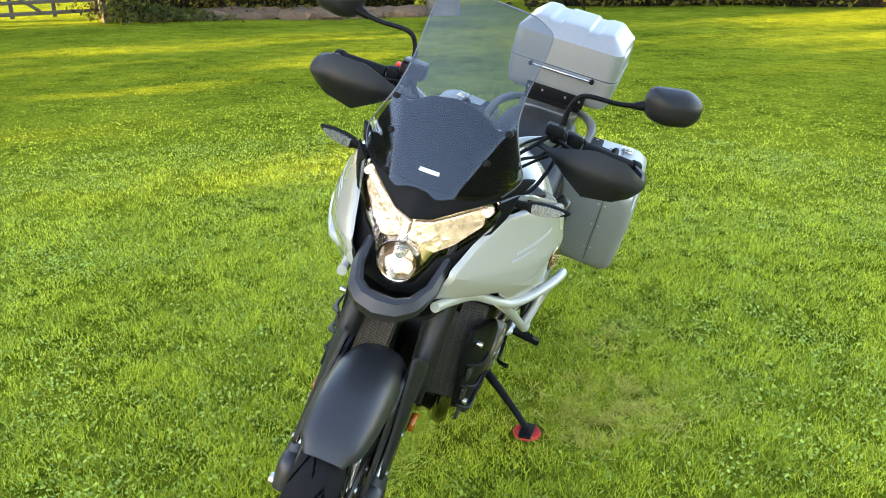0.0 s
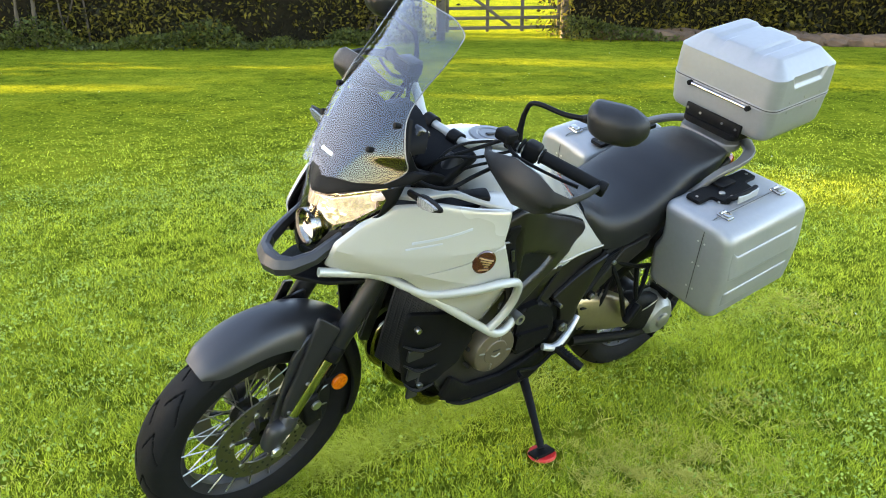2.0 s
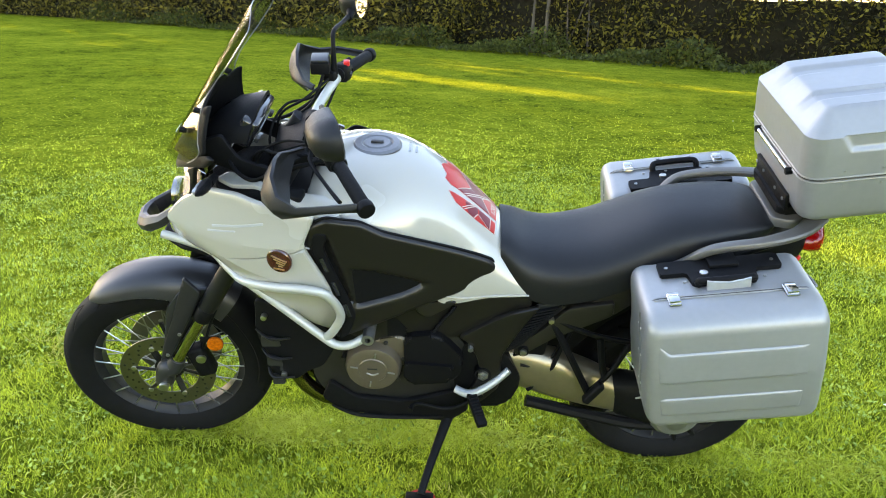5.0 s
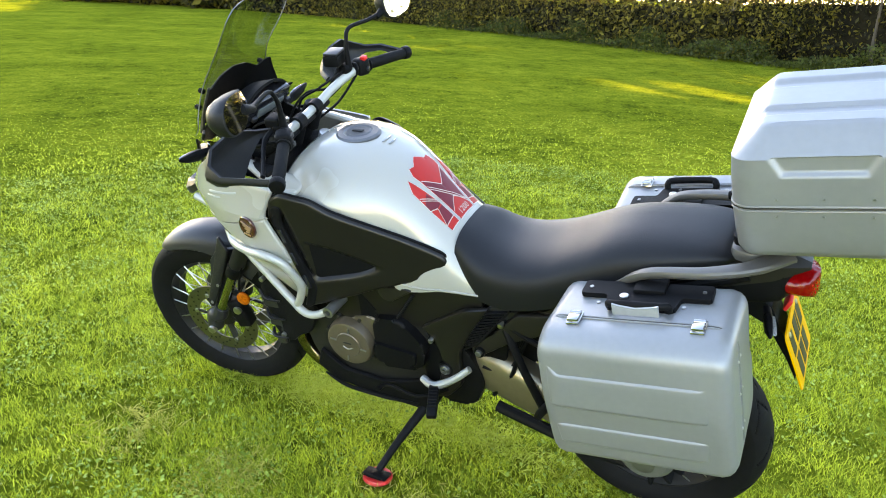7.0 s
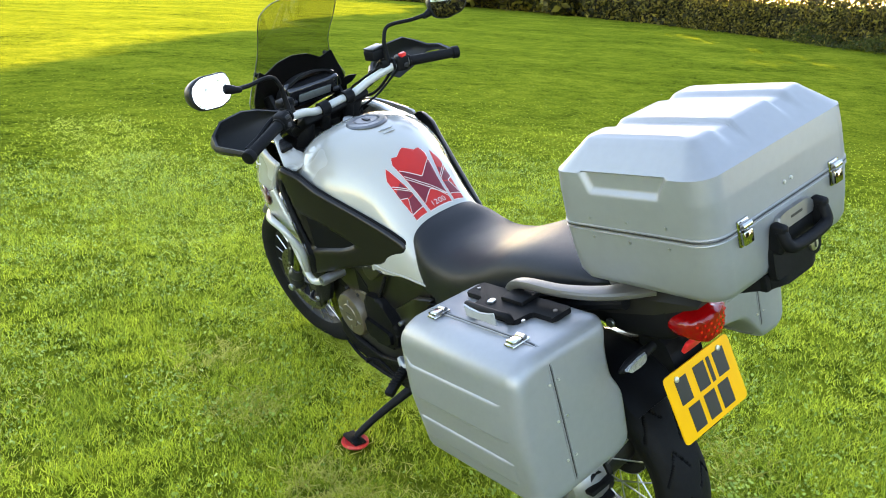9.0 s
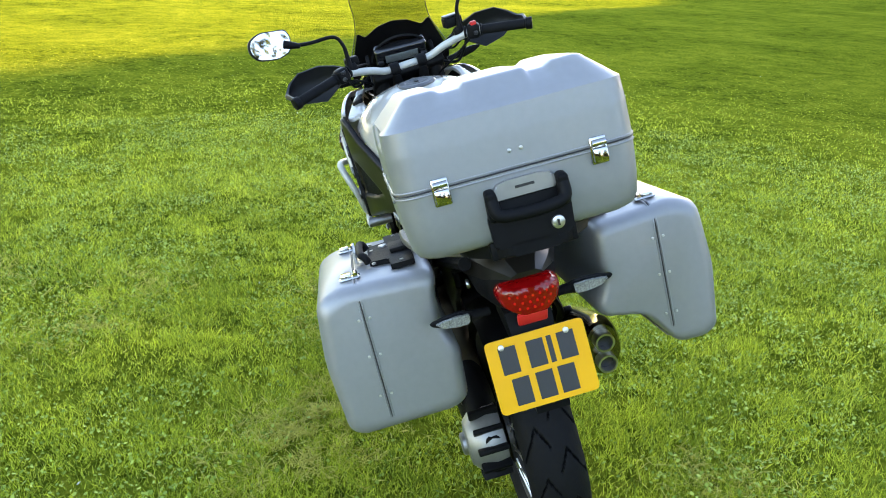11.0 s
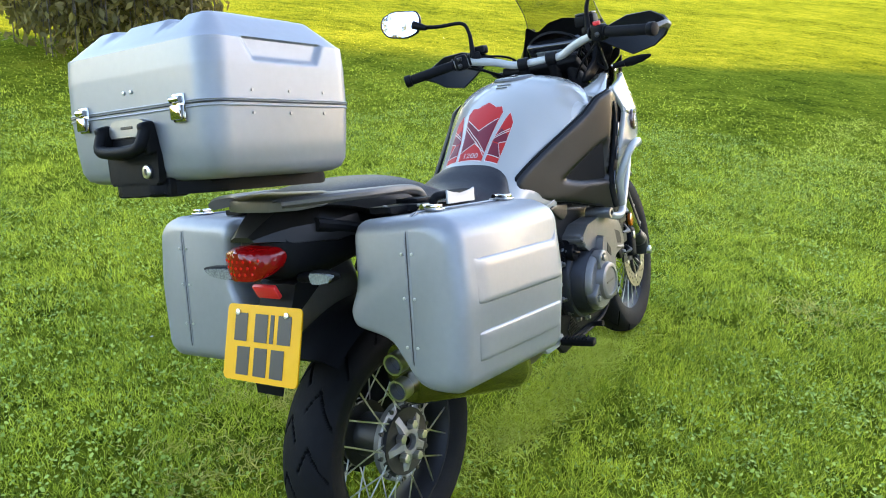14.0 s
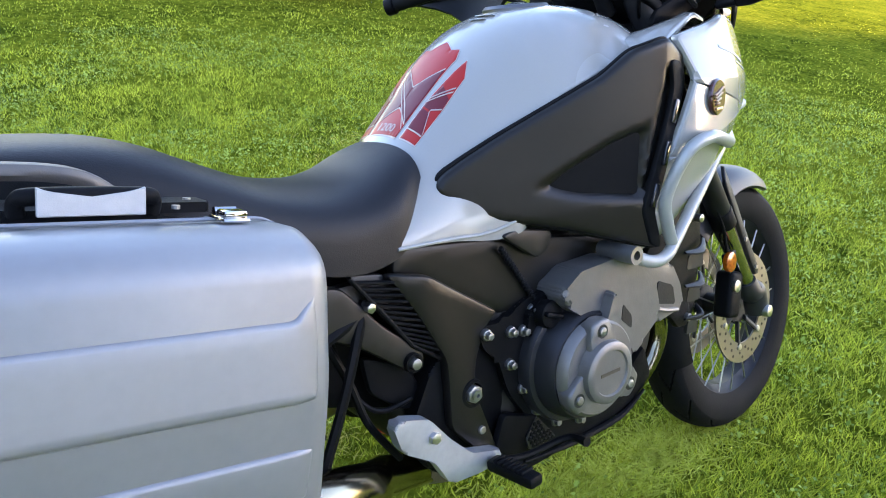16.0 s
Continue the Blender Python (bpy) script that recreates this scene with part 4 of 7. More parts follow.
AX = Vector((0.49, 0, -0.82)).normalized()
TOP = Vector((1.10, 0, 1.17))
for s in (-1, 1):
    y = 0.106 * s
    leg = lambda d: TOP + AX * d + Vector((0, y, 0))
    outer = part("fork_tube", S(cyl(leg(0.0), leg(0.62), 0.0285, sides=28, bevel=0.003)), RIM, bike, "black upper fork tube")
    part("fork_seal", S(cyl(leg(0.615), leg(0.665), 0.031, sides=28, bevel=0.004)), BLACK, outer)
    ahead = Vector((-AX.z, 0, AX.x))
    blade = [(0.555, 0.104), (0.60, 0.096), (0.72, 0.074), (0.83, 0.058), (0.862, 0.048), (0.868, 0.024), (0.80, 0.025), (0.64, 0.033), (0.56, 0.040)]
    guard = shell(blade, lambda d, a: 0.017 - 0.5 * max(0.0, a - 0.045), 0.007, 0.011, 0.004, lambda d, a, out: leg(d) + ahead * a + Vector((0, s * out, 0)), 0.012)
    guard = part("fork_guard", S(guard), GUARD, bike, "black guard blade beside the fork slider", 50)
    for d in (0.745, 0.845):
        part("guard_bolt", S(cyl(leg(d) + ahead * 0.036 + Vector((0, 0.014 * s, 0)), leg(d) + ahead * 0.036 + Vector((0, 0.021 * s, 0)), 0.006, sides=10, bevel=0.001)), BOLT, guard)
    part("fork_slider", S(cyl(leg(0.66), leg(0.87), 0.0205, sides=24)), FORK, bike, "polished fork slider")
    bm = tube([leg(0.862), leg(0.90), (FA.x - 0.012, y, FA.z + 0.05), (FA.x + 0.004, y * 0.98, FA.z - 0.005)], [0.025, 0.031, 0.032, 0.03], 16, 6)
    foot = part("fork_foot", S(bm), GREY, bike, "grey cast fork foot")
    part("axle_bolt", S(cyl((FA.x, y, FA.z), (FA.x, y + 0.038 * s, FA.z), 0.016, sides=18, bevel=0.003)), STEEL, foot)
    # caliper behind the leg
    cal = part("brake_caliper", S(box(0.06, 0.05, 0.12, 0.012, (FA.x - 0.125, 0.092 * s, FA.z + 0.075), pose(0, 0, 0, 0, 15, 0), segs=3)), BLACK, bike, "black brake caliper")
    part("caliper_piston_cap", S(cyl((FA.x - 0.13, 0.112 * s, FA.z + 0.1), (FA.x - 0.13, 0.124 * s, FA.z + 0.1), 0.016, sides=18, bevel=0.002)), STEEL, cal)
    part("reflector", S(cyl((1.408, 0.128 * s, 0.515), (1.408, 0.141 * s, 0.515), 0.0255, sides=28, bevel=0.003)), AMBER, bike, "round amber reflector")
    part("reflector_bracket", S(box(0.06, 0.008, 0.02, 0.002, (1.425, 0.124 * s, 0.525))), BLACK, bike)
    part("brake_hose", S(tube([(1.30, 0.07 * s, 0.92), (1.34, 0.09 * s, 0.75), (1.40, 0.12 * s, 0.62), (FA.x - 0.14, 0.105 * s, 0.47)], 0.0045, 8, 8)), BLACK, bike)
part("lower_yoke", S(box(0.11, 0.27, 0.05, 0.014, TOP + AX * 0.30 + Vector((0.01, 0, 0)), pose(0, 0, 0, 0, 31, 0), segs=3)), BLACK, bike)
part("top_yoke", S(box(0.13, 0.28, 0.032, 0.01, TOP + AX * 0.03 + Vector((0.0, 0, 0)), pose(0, 0, 0, 0, 31, 0), segs=3)), BLACK, bike)
part("ignition_switch", cyl((1.02, -0.005, 1.10), (1.005, -0.005, 1.135), 0.022, sides=24, bevel=0.003), STEEL, bike)


# mudguard
def fender_ring(a, half, r, drop, thick=0.005):
    """Section across the wheel at angle a (degrees from ahead)."""
    ca, sa = math.cos(radians(a)), math.sin(radians(a))
    out = []
    for k in range(15):
        u = -1 + 2 * k / 14
        rr = r - drop * abs(u) ** 2.6
        out.append(Vector((FA.x + rr * ca, FA.y + half * math.sin(u * 1.35) / math.sin(1.35), FA.z + rr * sa)))
    for k in range(14, -1, -1):
        u = -1 + 2 * k / 14
        rr = r - drop * abs(u) ** 2.6 - thick
        out.append(Vector((FA.x + rr * ca, FA.y + (half - thick) * math.sin(u * 1.35) / math.sin(1.35), FA.z + rr * sa)))
    return out


rings = []
for k in range(30):
    a = 57 + 75 * k / 29
    rings.append(fender_ring(a, smoothlerp(a, [(57, 0.045), (64, 0.072), (85, 0.086), (132, 0.088)]),
                             smoothlerp(a, [(57, 0.356), (64, 0.370), (90, 0.392), (110, 0.405), (132, 0.408)]),
                             smoothlerp(a, [(57, 0.01), (66, 0.04), (90, 0.062), (115, 0.09), (132, 0.1)])))
fen = part("front_mudguard", S(loft(rings)), GREY, bike, "satin graphite front mudguard")
rings = []
for k in range(16):
    a = 130 + 62 * k / 15
    rings.append(fender_ring(a, 0.08, smoothlerp(a, [(130, 0.40), (150, 0.375), (192, 0.352)]), 0.06))
part("mudguard_tail", S(loft(rings)), BLACK, fen, "black plastic mudguard tail")
stay = shell([(1.40, 0.70), (1.50, 0.685), (1.545, 0.63), (1.575, 0.50), (1.605, 0.40), (1.57, 0.37), (1.52, 0.45), (1.47, 0.53), (1.42, 0.60)],
             lambda x, z: 0.088 + 0.03 * (0.7 - z), 0.006, 0.02, 0.006)
for b in (mirrored(stay), stay):
    part("mudguard_stay", S(b), GREY, fen, "graphite side stay of the mudguard")

# beak under the headlamp
def linear(pts, n):
    """Straight pieces through pts, n steps each."""
    P = [Vector(p) for p in pts]
    return [a.lerp(b, k / n) for a, b in zip(P, P[1:]) for k in range(n)] + [P[-1]]


arm = [(1.375, 0.088, 1.035), (1.43, 0.094, 0.985), (1.492, 0.090, 0.938), (1.540, 0.070, 0.912), (1.566, 0.04, 0.901)]
beak_path = linear([(x, 0.010 + y, z) for x, y, z in arm] + [(1.573, 0.010, 0.897)] + [(x, 0.010 - y, z) for x, y, z in arm[::-1]], 3)
rings = []
for i, p in enumerate(beak_path):
    u = abs(i / (len(beak_path) - 1) * 2 - 1)
    t = (beak_path[min(i + 1, len(beak_path) - 1)] - beak_path[max(i - 1, 0)]).normalized()
    out = Vector((p.x - 1.40, (p.y - 0.01) * 1.2, 0)).normalized()
    out = (out - t * out.dot(t)).normalized()
    up = t.cross(out)
    up = up if up.z > 0 else -up
    h, w = 0.006 + 0.025 * (1 - u) ** 0.8, 0.006 + 0.014 * (1 - u) ** 0.8
    rings.append([p + out * w * c + up * h * d for c, d in ((1.25, -0.1), (0.7, 0.75), (0.1, 1), (-0.5, 0.95), (-0.9, 0.3), (-0.9, -0.8), (0.1, -1.1), (0.8, -0.85))])
part("beak", loft(rings), GREY, bike, "graphite plastic beak below the headlamp", 25)
part("beak_floor", shell([(1.34, -0.12), (1.45, -0.10), (1.52, -0.05), (1.53, 0), (1.52, 0.05), (1.45, 0.10), (1.34, 0.12)], lambda x, y: 0.855 - 0.10 * (1.5 - x), 0.006, 0.02, 0.006,
                         lambda a, b, d: (a, b, d)), BLACK, bike)

# headlamp
def lampx(y, z):
    return 1.462 + (1.046 - z) * (0.10 if z > 1.046 else 0.30) - 0.22 * abs(y) - 1.55 * y * y


front = lambda a, b, d: (d, a, b)
HL = [(0.0, 1.068), (0.045, 1.076), (0.10, 1.106), (0.158, 1.138), (0.176, 1.118), (0.165, 1.075), (0.11, 1.018), (0.074, 0.995), (0.060, 0.962), (0.042, 0.932), (0, 0.920)]
HL = HL + [(-y, z) for y, z in HL[-2:0:-1]]
head = part("headlamp_housing", shell(HL, lambda y, z: lampx(y, z) - 0.04, 0.01, 0.014, 0.006, front, 0.006), LAMPCHROME, bike, "chrome headlamp reflector housing")
for s in (1, -1):
    up = [(0.004 * s, 1.058), (0.045 * s, 1.066), (0.098 * s, 1.095), (0.145 * s, 1.122), (0.150 * s, 1.078), (0.105 * s, 1.026), (0.068 * s, 1.0), (0.045 * s, 1.004), (0.024 * s, 1.016), (0.004 * s, 1.018)]
    part("lit_reflector", shell(up, lambda y, z: lampx(y, z) - 0.022, 0.004, 0.012, 0.004, front, 0.005), WARMGLOW, head, "lit warm-white headlamp reflector")
    part("position_lamp", cyl((lampx(0.152, 1.112) - 0.04, 0.152 * s, 1.112), (lampx(0.152, 1.112) - 0.008, 0.152 * s, 1.112), 0.011, 0.008, 16, 0.003), HOTGLOW, head, "lit position lamp")
part("projector_bowl", lathe([(-0.01, 0.047), (-0.03, 0.036), (-0.042, 0.02), (-0.046, 0.0)], 36, axis="X", c=(1.476, 0, 0.968)), LAMPCHROME, head, "round chrome reflector bowl")
part("lens_ring", lathe([(-0.02, 0.046), (0.004, 0.047), (0.005, 0.050), (-0.02, 0.052), (-0.02, 0.046)], 36, axis="X", c=(1.470, 0, 0.968)), LAMPCHROME, head)
part("lamp_glow", shell([(-0.03, 0.938), (0.03, 0.938), (0.038, 0.955), (0.03, 0.97), (-0.015, 0.978), (-0.036, 0.958)], lambda y, z: 1.460, 0.003, 0.01, 0.004, front, 0.006), HOTGLOW, head, "glowing headlamp bulb")
part("bulb_shield", cyl((1.440, 0, 0.985), (1.470, 0, 0.985), 0.014, 0.011, 18, 0.003), LAMPCHROME, head)
cover = part("headlamp_cover", shell(HL, lampx, 0.003, 0.014, 0.006, front, 0.006), LENS, head, "clear headlamp cover")
cover.visible_shadow = False
# black mask between screen and lamp
MASK = [(0.0, 1.165), (0.08, 1.16), (0.15, 1.17), (0.20, 1.195), (0.224, 1.195), (0.207, 1.165), (0.165, 1.14), (0.10, 1.109), (0.045, 1.079), (0.0, 1.071)]
MASK = MASK + [(-y, z) for y, z in MASK[-2:0:-1]]
part("nose_mask", shell(MASK, lambda y, z: lampx(y, z) + 0.003 - 0.35 * max(0, z - 1.07), 0.006, 0.014, 0.006, front, 0.006), BLACK, bike, "matt black nose panel under the screen")
for s in (1, -1):
    side = [(0.165 * s, 1.136), (0.205 * s, 1.165), (0.195 * s, 1.11), (0.165 * s, 1.05), (0.14 * s, 0.98), (0.125 * s, 0.93), (0.085 * s, 0.90), (0.0 * s, 0.895), (0.0 * s, 0.915), (0.045 * s, 0.927), (0.064 * s, 0.962), (0.078 * s, 0.992), (0.115 * s, 1.015), (0.17 * s, 1.073), (0.18 * s, 1.12)]
    part("lamp_surround", shell(side, lambda y, z: lampx(y, z) - 0.006 - 0.25 * max(0, 0.96 - z), 0.008, 0.014, 0.004, front, 0.004), BLACK, bike, "black headlamp surround")


# windscreen
def scr(y, z):
    """Screen: a bowed middle and side wings folded back along a crease."""
    k = lerp(z, [(1.10, 1.0), (1.22, 1.0), (1.42, 1.9)])
    c = 0.052 + 0.36 * (z - 1.09)
    return 1.478 - 0.695 * (z - 1.115) - k * y * y - 0.62 * lerp(z, [(1.20, 1.0), (1.40, 0.15)]) * max(0.0, abs(y - 0.005) - c)



def screen_half(z):
    """Half width of the screen at a height."""
    return smoothlerp(z, [(1.150, 0.163), (1.18, 0.190), (1.203, 0.196), (1.228, 0.185), (1.27, 0.166), (1.31, 0.150), (1.37, 0.142), (1.44, 0.147), (1.48, 0.148), (1.505, 0.142), (1.520, 0.118), (1.538, 0.085)])


rows = []
for i in range(61):
    v = i / 60
    ring = []
    for j in range(61):
        u = -1 + j / 30
        low = 1.146 - 0.010 * math.exp(-((abs(u) - 0.30) / 0.12) ** 2) + 0.012 * max(0.0, abs(u) - 0.75) / 0.25
        z = low + (1.530 + 0.008 * (1 - u * u) - low) * v
        y = u * (screen_half(z) if v < 0.97 else screen_half(z) * (1 - 0.06 * ((v - 0.97) / 0.03) ** 2))
        ring.append((scr(y, z), y, z))
    rows.append(ring)
bm = loft(rows, closed=False)
loft([[(x - 0.004, y, z) for x, y, z in ring] for ring in rows], bm, closed=False)
screen = part("windscreen", bm, SCREEN, bike, "tall clear tinted windscreen", 24)
screen.visible_shadow = False
rim = [rows[i][0] for i in range(61)] + rows[60][1:] + [rows[i][60] for i in range(59, -1, -1)]
part("screen_rim", tube([(x - 0.002, y, z) for x, y, z in rim], 0.0015, 6, 1), CAP, screen, "thin edge of the screen")
arch = [(-0.186, 1.19), (-0.15, 1.154), (-0.05, 1.146), (0.05, 1.146), (0.15, 1.154), (0.186, 1.19), (0.176, 1.228), (0.144, 1.31), (0.115, 1.285), (0.06, 1.315), (0, 1.325), (-0.06, 1.315), (-0.115, 1.285), (-0.144, 1.31), (-0.176, 1.228)]
part("screen_backing", shell(arch, lambda y, z: scr(y, z) - 0.02, 0.006, 0.016, 0.004, front, 0.01), BLACK, bike, "black inner panel behind the screen")
part("maker_mark", shell([(-0.014, 1.180), (0.034, 1.180), (0.033, 1.187), (-0.013, 1.187)], lambda y, z: scr(y, z) + 0.0022, 0.001, 0.012, 0.0005, front, 0), WHITETEXT, screen, "white maker's mark on the screen")
for y, z in ((0.118, 1.225), (0.14, 1.29), (-0.118, 1.225), (-0.14, 1.29)):
    part("screen_bolt", cyl((scr(y, z) - 0.012, y, z), (scr(y, z) + 0.006, y, z + 0.004), 0.008, sides=14, bevel=0.002), BLACK, screen)

# instrument pod
hood = [[(x - 0.03 * math.sin(a), hw * math.cos(a), zc + hz * math.sin(a)) for a in [math.pi * k / 16 for k in range(17)]] for x, hw, zc, hz in ((1.36, 0.085, 1.17, 0.05), (1.29, 0.112, 1.19, 0.078), (1.215, 0.122, 1.195, 0.088))]
hood += [[(1.213 - 0.03 * math.sin(a), 0.114 * math.cos(a), 1.195 + 0.080 * math.sin(a)) for a in [math.pi * k / 16 for k in range(17)]], [(1.30 - 0.03 * math.sin(a), 0.10 * math.cos(a), 1.19 + 0.066 * math.sin(a)) for a in [math.pi * k / 16 for k in range(17)]]]
part("instrument_hood", loft(hood, closed=False), BLACK, bike, "matt black instrument hood")
dash = part("instrument_dial", box(0.05, 0.205, 0.085, 0.012, (1.222, 0, 1.212), pose(0, 0, 0, 0, -30, 0), segs=3), GLOSSBLACK, bike, "dark instrument panel")
part("display", box(0.004, 0.13, 0.034, 0.002, (1.197, 0, 1.200), pose(0, 0, 0, 0, -30, 0)), material("lcd_grey", (0.12, 0.13, 0.13), 0.2, vary=0.3, scale=200), dash, "grey display")
part("display_strip", box(0.004, 0.15, 0.014, 0.002, (1.206, 0, 1.232), pose(0, 0, 0, 0, -30, 0)), GREY, dash)
for y in (0.085, -0.085):
    part("dash_button", box(0.012, 0.022, 0.016, 0.003, (1.196, y, 1.192), pose(0, 0, 0, 0, -30, 0)), GREY, dash)
for s in (1, -1):
    part("cockpit_wing", shell([(1.13, 1.09), (1.20, 1.095), (1.33, 1.15), (1.345, 1.20), (1.275, 1.225), (1.24, 1.16), (1.14, 1.125)], lambda x, z: s * (0.135 + 0.03 * (1.33 - x)), 0.008 * s, 0.02, 0.006), BLACK, bike)
part("cockpit_floor", shell([(0.99, -0.2), (1.30, -0.15), (1.36, 0), (1.30, 0.15), (0.99, 0.2)], lambda x, y: 1.055, 0.01, 0.03, 0.006, lambda a, b, d: (a, b, d)), BLACK, bike)

# indicators in front
INDLENS = material("indicator_lens", (0.21, 0.21, 0.205), 0.12, 0.1, vary=0.95, scale=260, coat=0.8)


def indicator(base, tip, w, parent):
    base, tip = Vector(base), Vector(tip)
    d = (tip - base).normalized()
    ob = part("indicator", tube([base, base + d * 0.03, base + d * 0.045], [0.011, 0.012, 0.014], 12, 3, flat=0.8), BLACK, parent, "slim clear-lens turn indicator")
    m = Matrix.Translation(base) @ d.to_track_quat("X", "Z").to_matrix().to_4x4()
    L = (tip - base).length
    rings = []
    for x, hy, hz, z in ((0.035, 0.006, 0.007, 0), (0.048, 0.010, 0.014, 0), (0.07, 0.011, 0.016, 0), (L * 0.75, 0.010, 0.013, 0.001), (L - 0.006, 0.004, 0.006, 0.003), (L, 0.001, 0.002, 0.004)):
        rings.append([m @ Vector((x, hy * c, z + hz * q)) for c, q in ((1, -0.5), (1, 0.5), (0.5, 1), (-0.5, 1), (-1, 0.5), (-1, -0.5), (-0.5, -1), (0.5, -1))])
    part("indicator_body", loft(rings), BLACK, ob)
    fy = 1 if (m.to_3x3() @ Vector((0, 1, 0))).x * (1 if base.x > 0.5 else -1) > 0 else -1
    bm = prism(rounded([(0.052, -0.011), (0.052, 0.011), (0.08, 0.0125), (L * 0.8, 0.0095), (L - 0.012, 0.005), (L * 0.8, -0.0075), (0.08, -0.0125)], 0.004), 0.004 * fy, 0.0145 * fy, 0.003, 2)
    bmesh.ops.transform(bm, matrix=m, verts=bm.verts)
    part("indicator_lens", bm, INDLENS, ob, "clear ribbed lens")
    return ob


for s in (1, -1):
    indicator((1.29, 0.185 * s, 1.128), (1.295, 0.325 * s, 1.148), 0.03, bike)

# white side fairings
def fair_y(x, z):
    y = smoothlerp(x, [(0.92, 0.262), (1.0, 0.305), (1.1, 0.308), (1.2, 0.290), (1.3, 0.245), (1.4, 0.185), (1.47, 0.130)])
    crease = 0.985 + 0.06 * (1.2 - x)
    if z > crease:
        y -= (z - crease) * 0.32
    low = 0.93 - 0.25 * (1.3 - x)
    if z < low:
        y -= (low - z) * 0.42
    return y


FAIR = [(1.466, 0.903), (1.460, 0.980), (1.405, 1.042), (1.326, 1.098), (1.225, 1.110), (1.126, 1.092), (1.016, 1.075), (1.048, 1.0), (0.94, 0.765), (0.985, 0.655), (1.05, 0.69), (1.21, 0.828), (1.31, 0.905)]
fl, fr = both("side_fairing", shell(FAIR, fair_y, 0.008, 0.014, 0.008, creases=[((1.40, 0.973), (1.03, 0.9952)), ((1.27, 0.9225), (0.985, 0.8513))]), WHITE, bike, "pearl white side fairing", 16)
both("fairing_edge", shell([(1.470, 0.905), (1.464, 0.955), (1.40, 1.02), (1.30, 1.08), (1.22, 1.09), (1.26, 1.06), (1.36, 1.0), (1.42, 0.945), (1.43, 0.89)], lambda x, z: fair_y(x, z) - 0.009, 0.006, 0.016, 0.006), BLACK, bike, "black edge strip of the fairing")
# inner white shoulder between fairing and tank
both("fairing_shoulder", shell([(0.948, 0.172), (1.04, 0.190), (1.12, 0.19), (1.18, 0.175), (1.28, 0.09), (1.31, 0.12), (1.25, 0.182), (1.16, 0.212), (1.08, 0.240), (1.0, 0.268), (0.96, 0.25)],
                               lambda x, y: 1.118 - 0.19 * abs(x - 1.18) - 0.35 * max(0, y - 0.21), 0.006, 0.016, 0.006, lambda a, b, d: (a, b, d)), WHITE, bike, "white inner fairing shoulder")
pocket = shell([(1.05, 0.195), (1.14, 0.185), (1.15, 0.205), (1.06, 0.238)], lambda x, y: 1.110 - 0.3 * max(0, y - 0.2), 0.012, 0.015, 0.006, lambda a, b, d: (a, b, d))
part("fairing_lid", pocket, BLACK, bike, "small black pocket lid")

for s in (1, -1):
    mark = [(1.30, 1.008), (1.15, 1.046), (1.15, 1.052), (1.30, 1.014)]
    part("model_mark", shell(mark, lambda x, z: s * (fair_y(x, z) + 0.0012), 0.001 * s, 0.014, 0.0004, corner=0), GREYTEXT, fl if s > 0 else fr, "faint grey model mark on white paint")
    part("model_mark", shell([(1.315, 0.992), (1.23, 1.013), (1.23, 1.017), (1.315, 0.997)], lambda x, z: s * (fair_y(x, z) + 0.0012), 0.001 * s, 0.014, 0.0004, corner=0), GREYTEXT, fl if s > 0 else fr)

# round wing badges, plain shapes
for s in (1, -1):
    y = fair_y(1.112, 0.955)
    m = Matrix.Translation((1.112, s * (y + 0.0008), 0.955)) @ Matrix.Rotation(radians(-13 * s), 4, "Z")
    bm = lathe([(-0.003 * s, 0.0), (0.004 * s, 0.0001), (0.0045 * s, 0.032), (0.002 * s, 0.035), (-0.004 * s, 0.035)], 40)
    bmesh.ops.transform(bm, matrix=m, verts=bm.verts)
    bd = part("badge", bm, BADGE, fl if s > 0 else fr, "round dark badge with golden wing shape")
    bm = bmesh.new()
    for k in range(4):
        tube([(-0.024 + 0.004 * k, 0.006 * s, 0.004 - 0.006 * k), (-0.005, 0.0065 * s, 0.009 - 0.007 * k), (0.018 - 0.006 * k, 0.006 * s, 0.017 - 0.010 * k)], 0.0022, 6, 4, bm)
    box(0.03, 0.002, 0.005, 0.001, (0, 0.006 * s, -0.022), bm=bm)
    bmesh.ops.transform(bm, matrix=m, verts=bm.verts)
    part("wing_mark", bm, GOLD, bd)

# black panels behind the fairings
def pan_y(x, z):
    y = smoothlerp(x, [(0.54, 0.160), (0.60, 0.178), (0.7, 0.210), (0.85, 0.260), (0.97, 0.29), (1.02, 0.285)])
    return y + 0.03 * min(0.3, max(0, z - 0.9)) - 0.10 * max(0, 0.78 - z)


PAN = [(1.048, 0.985), (1.035, 1.045), (0.985, 1.074), (0.905, 1.056), (0.85, 1.017), (0.765, 0.978), (0.66, 0.930), (0.60, 0.900), (0.556, 0.876), (0.541, 0.853), (0.558, 0.826), (0.60, 0.797), (0.68, 0.774), (0.765, 0.752),
       (0.87, 0.715), (0.96, 0.684), (0.985, 0.68), (0.955, 0.765), (1.008, 0.89)]
SCOOP = [(0.69, 0.827), (0.77, 0.864), (0.87, 0.907), (0.945, 0.928), (0.935, 0.778), (0.79, 0.802)]


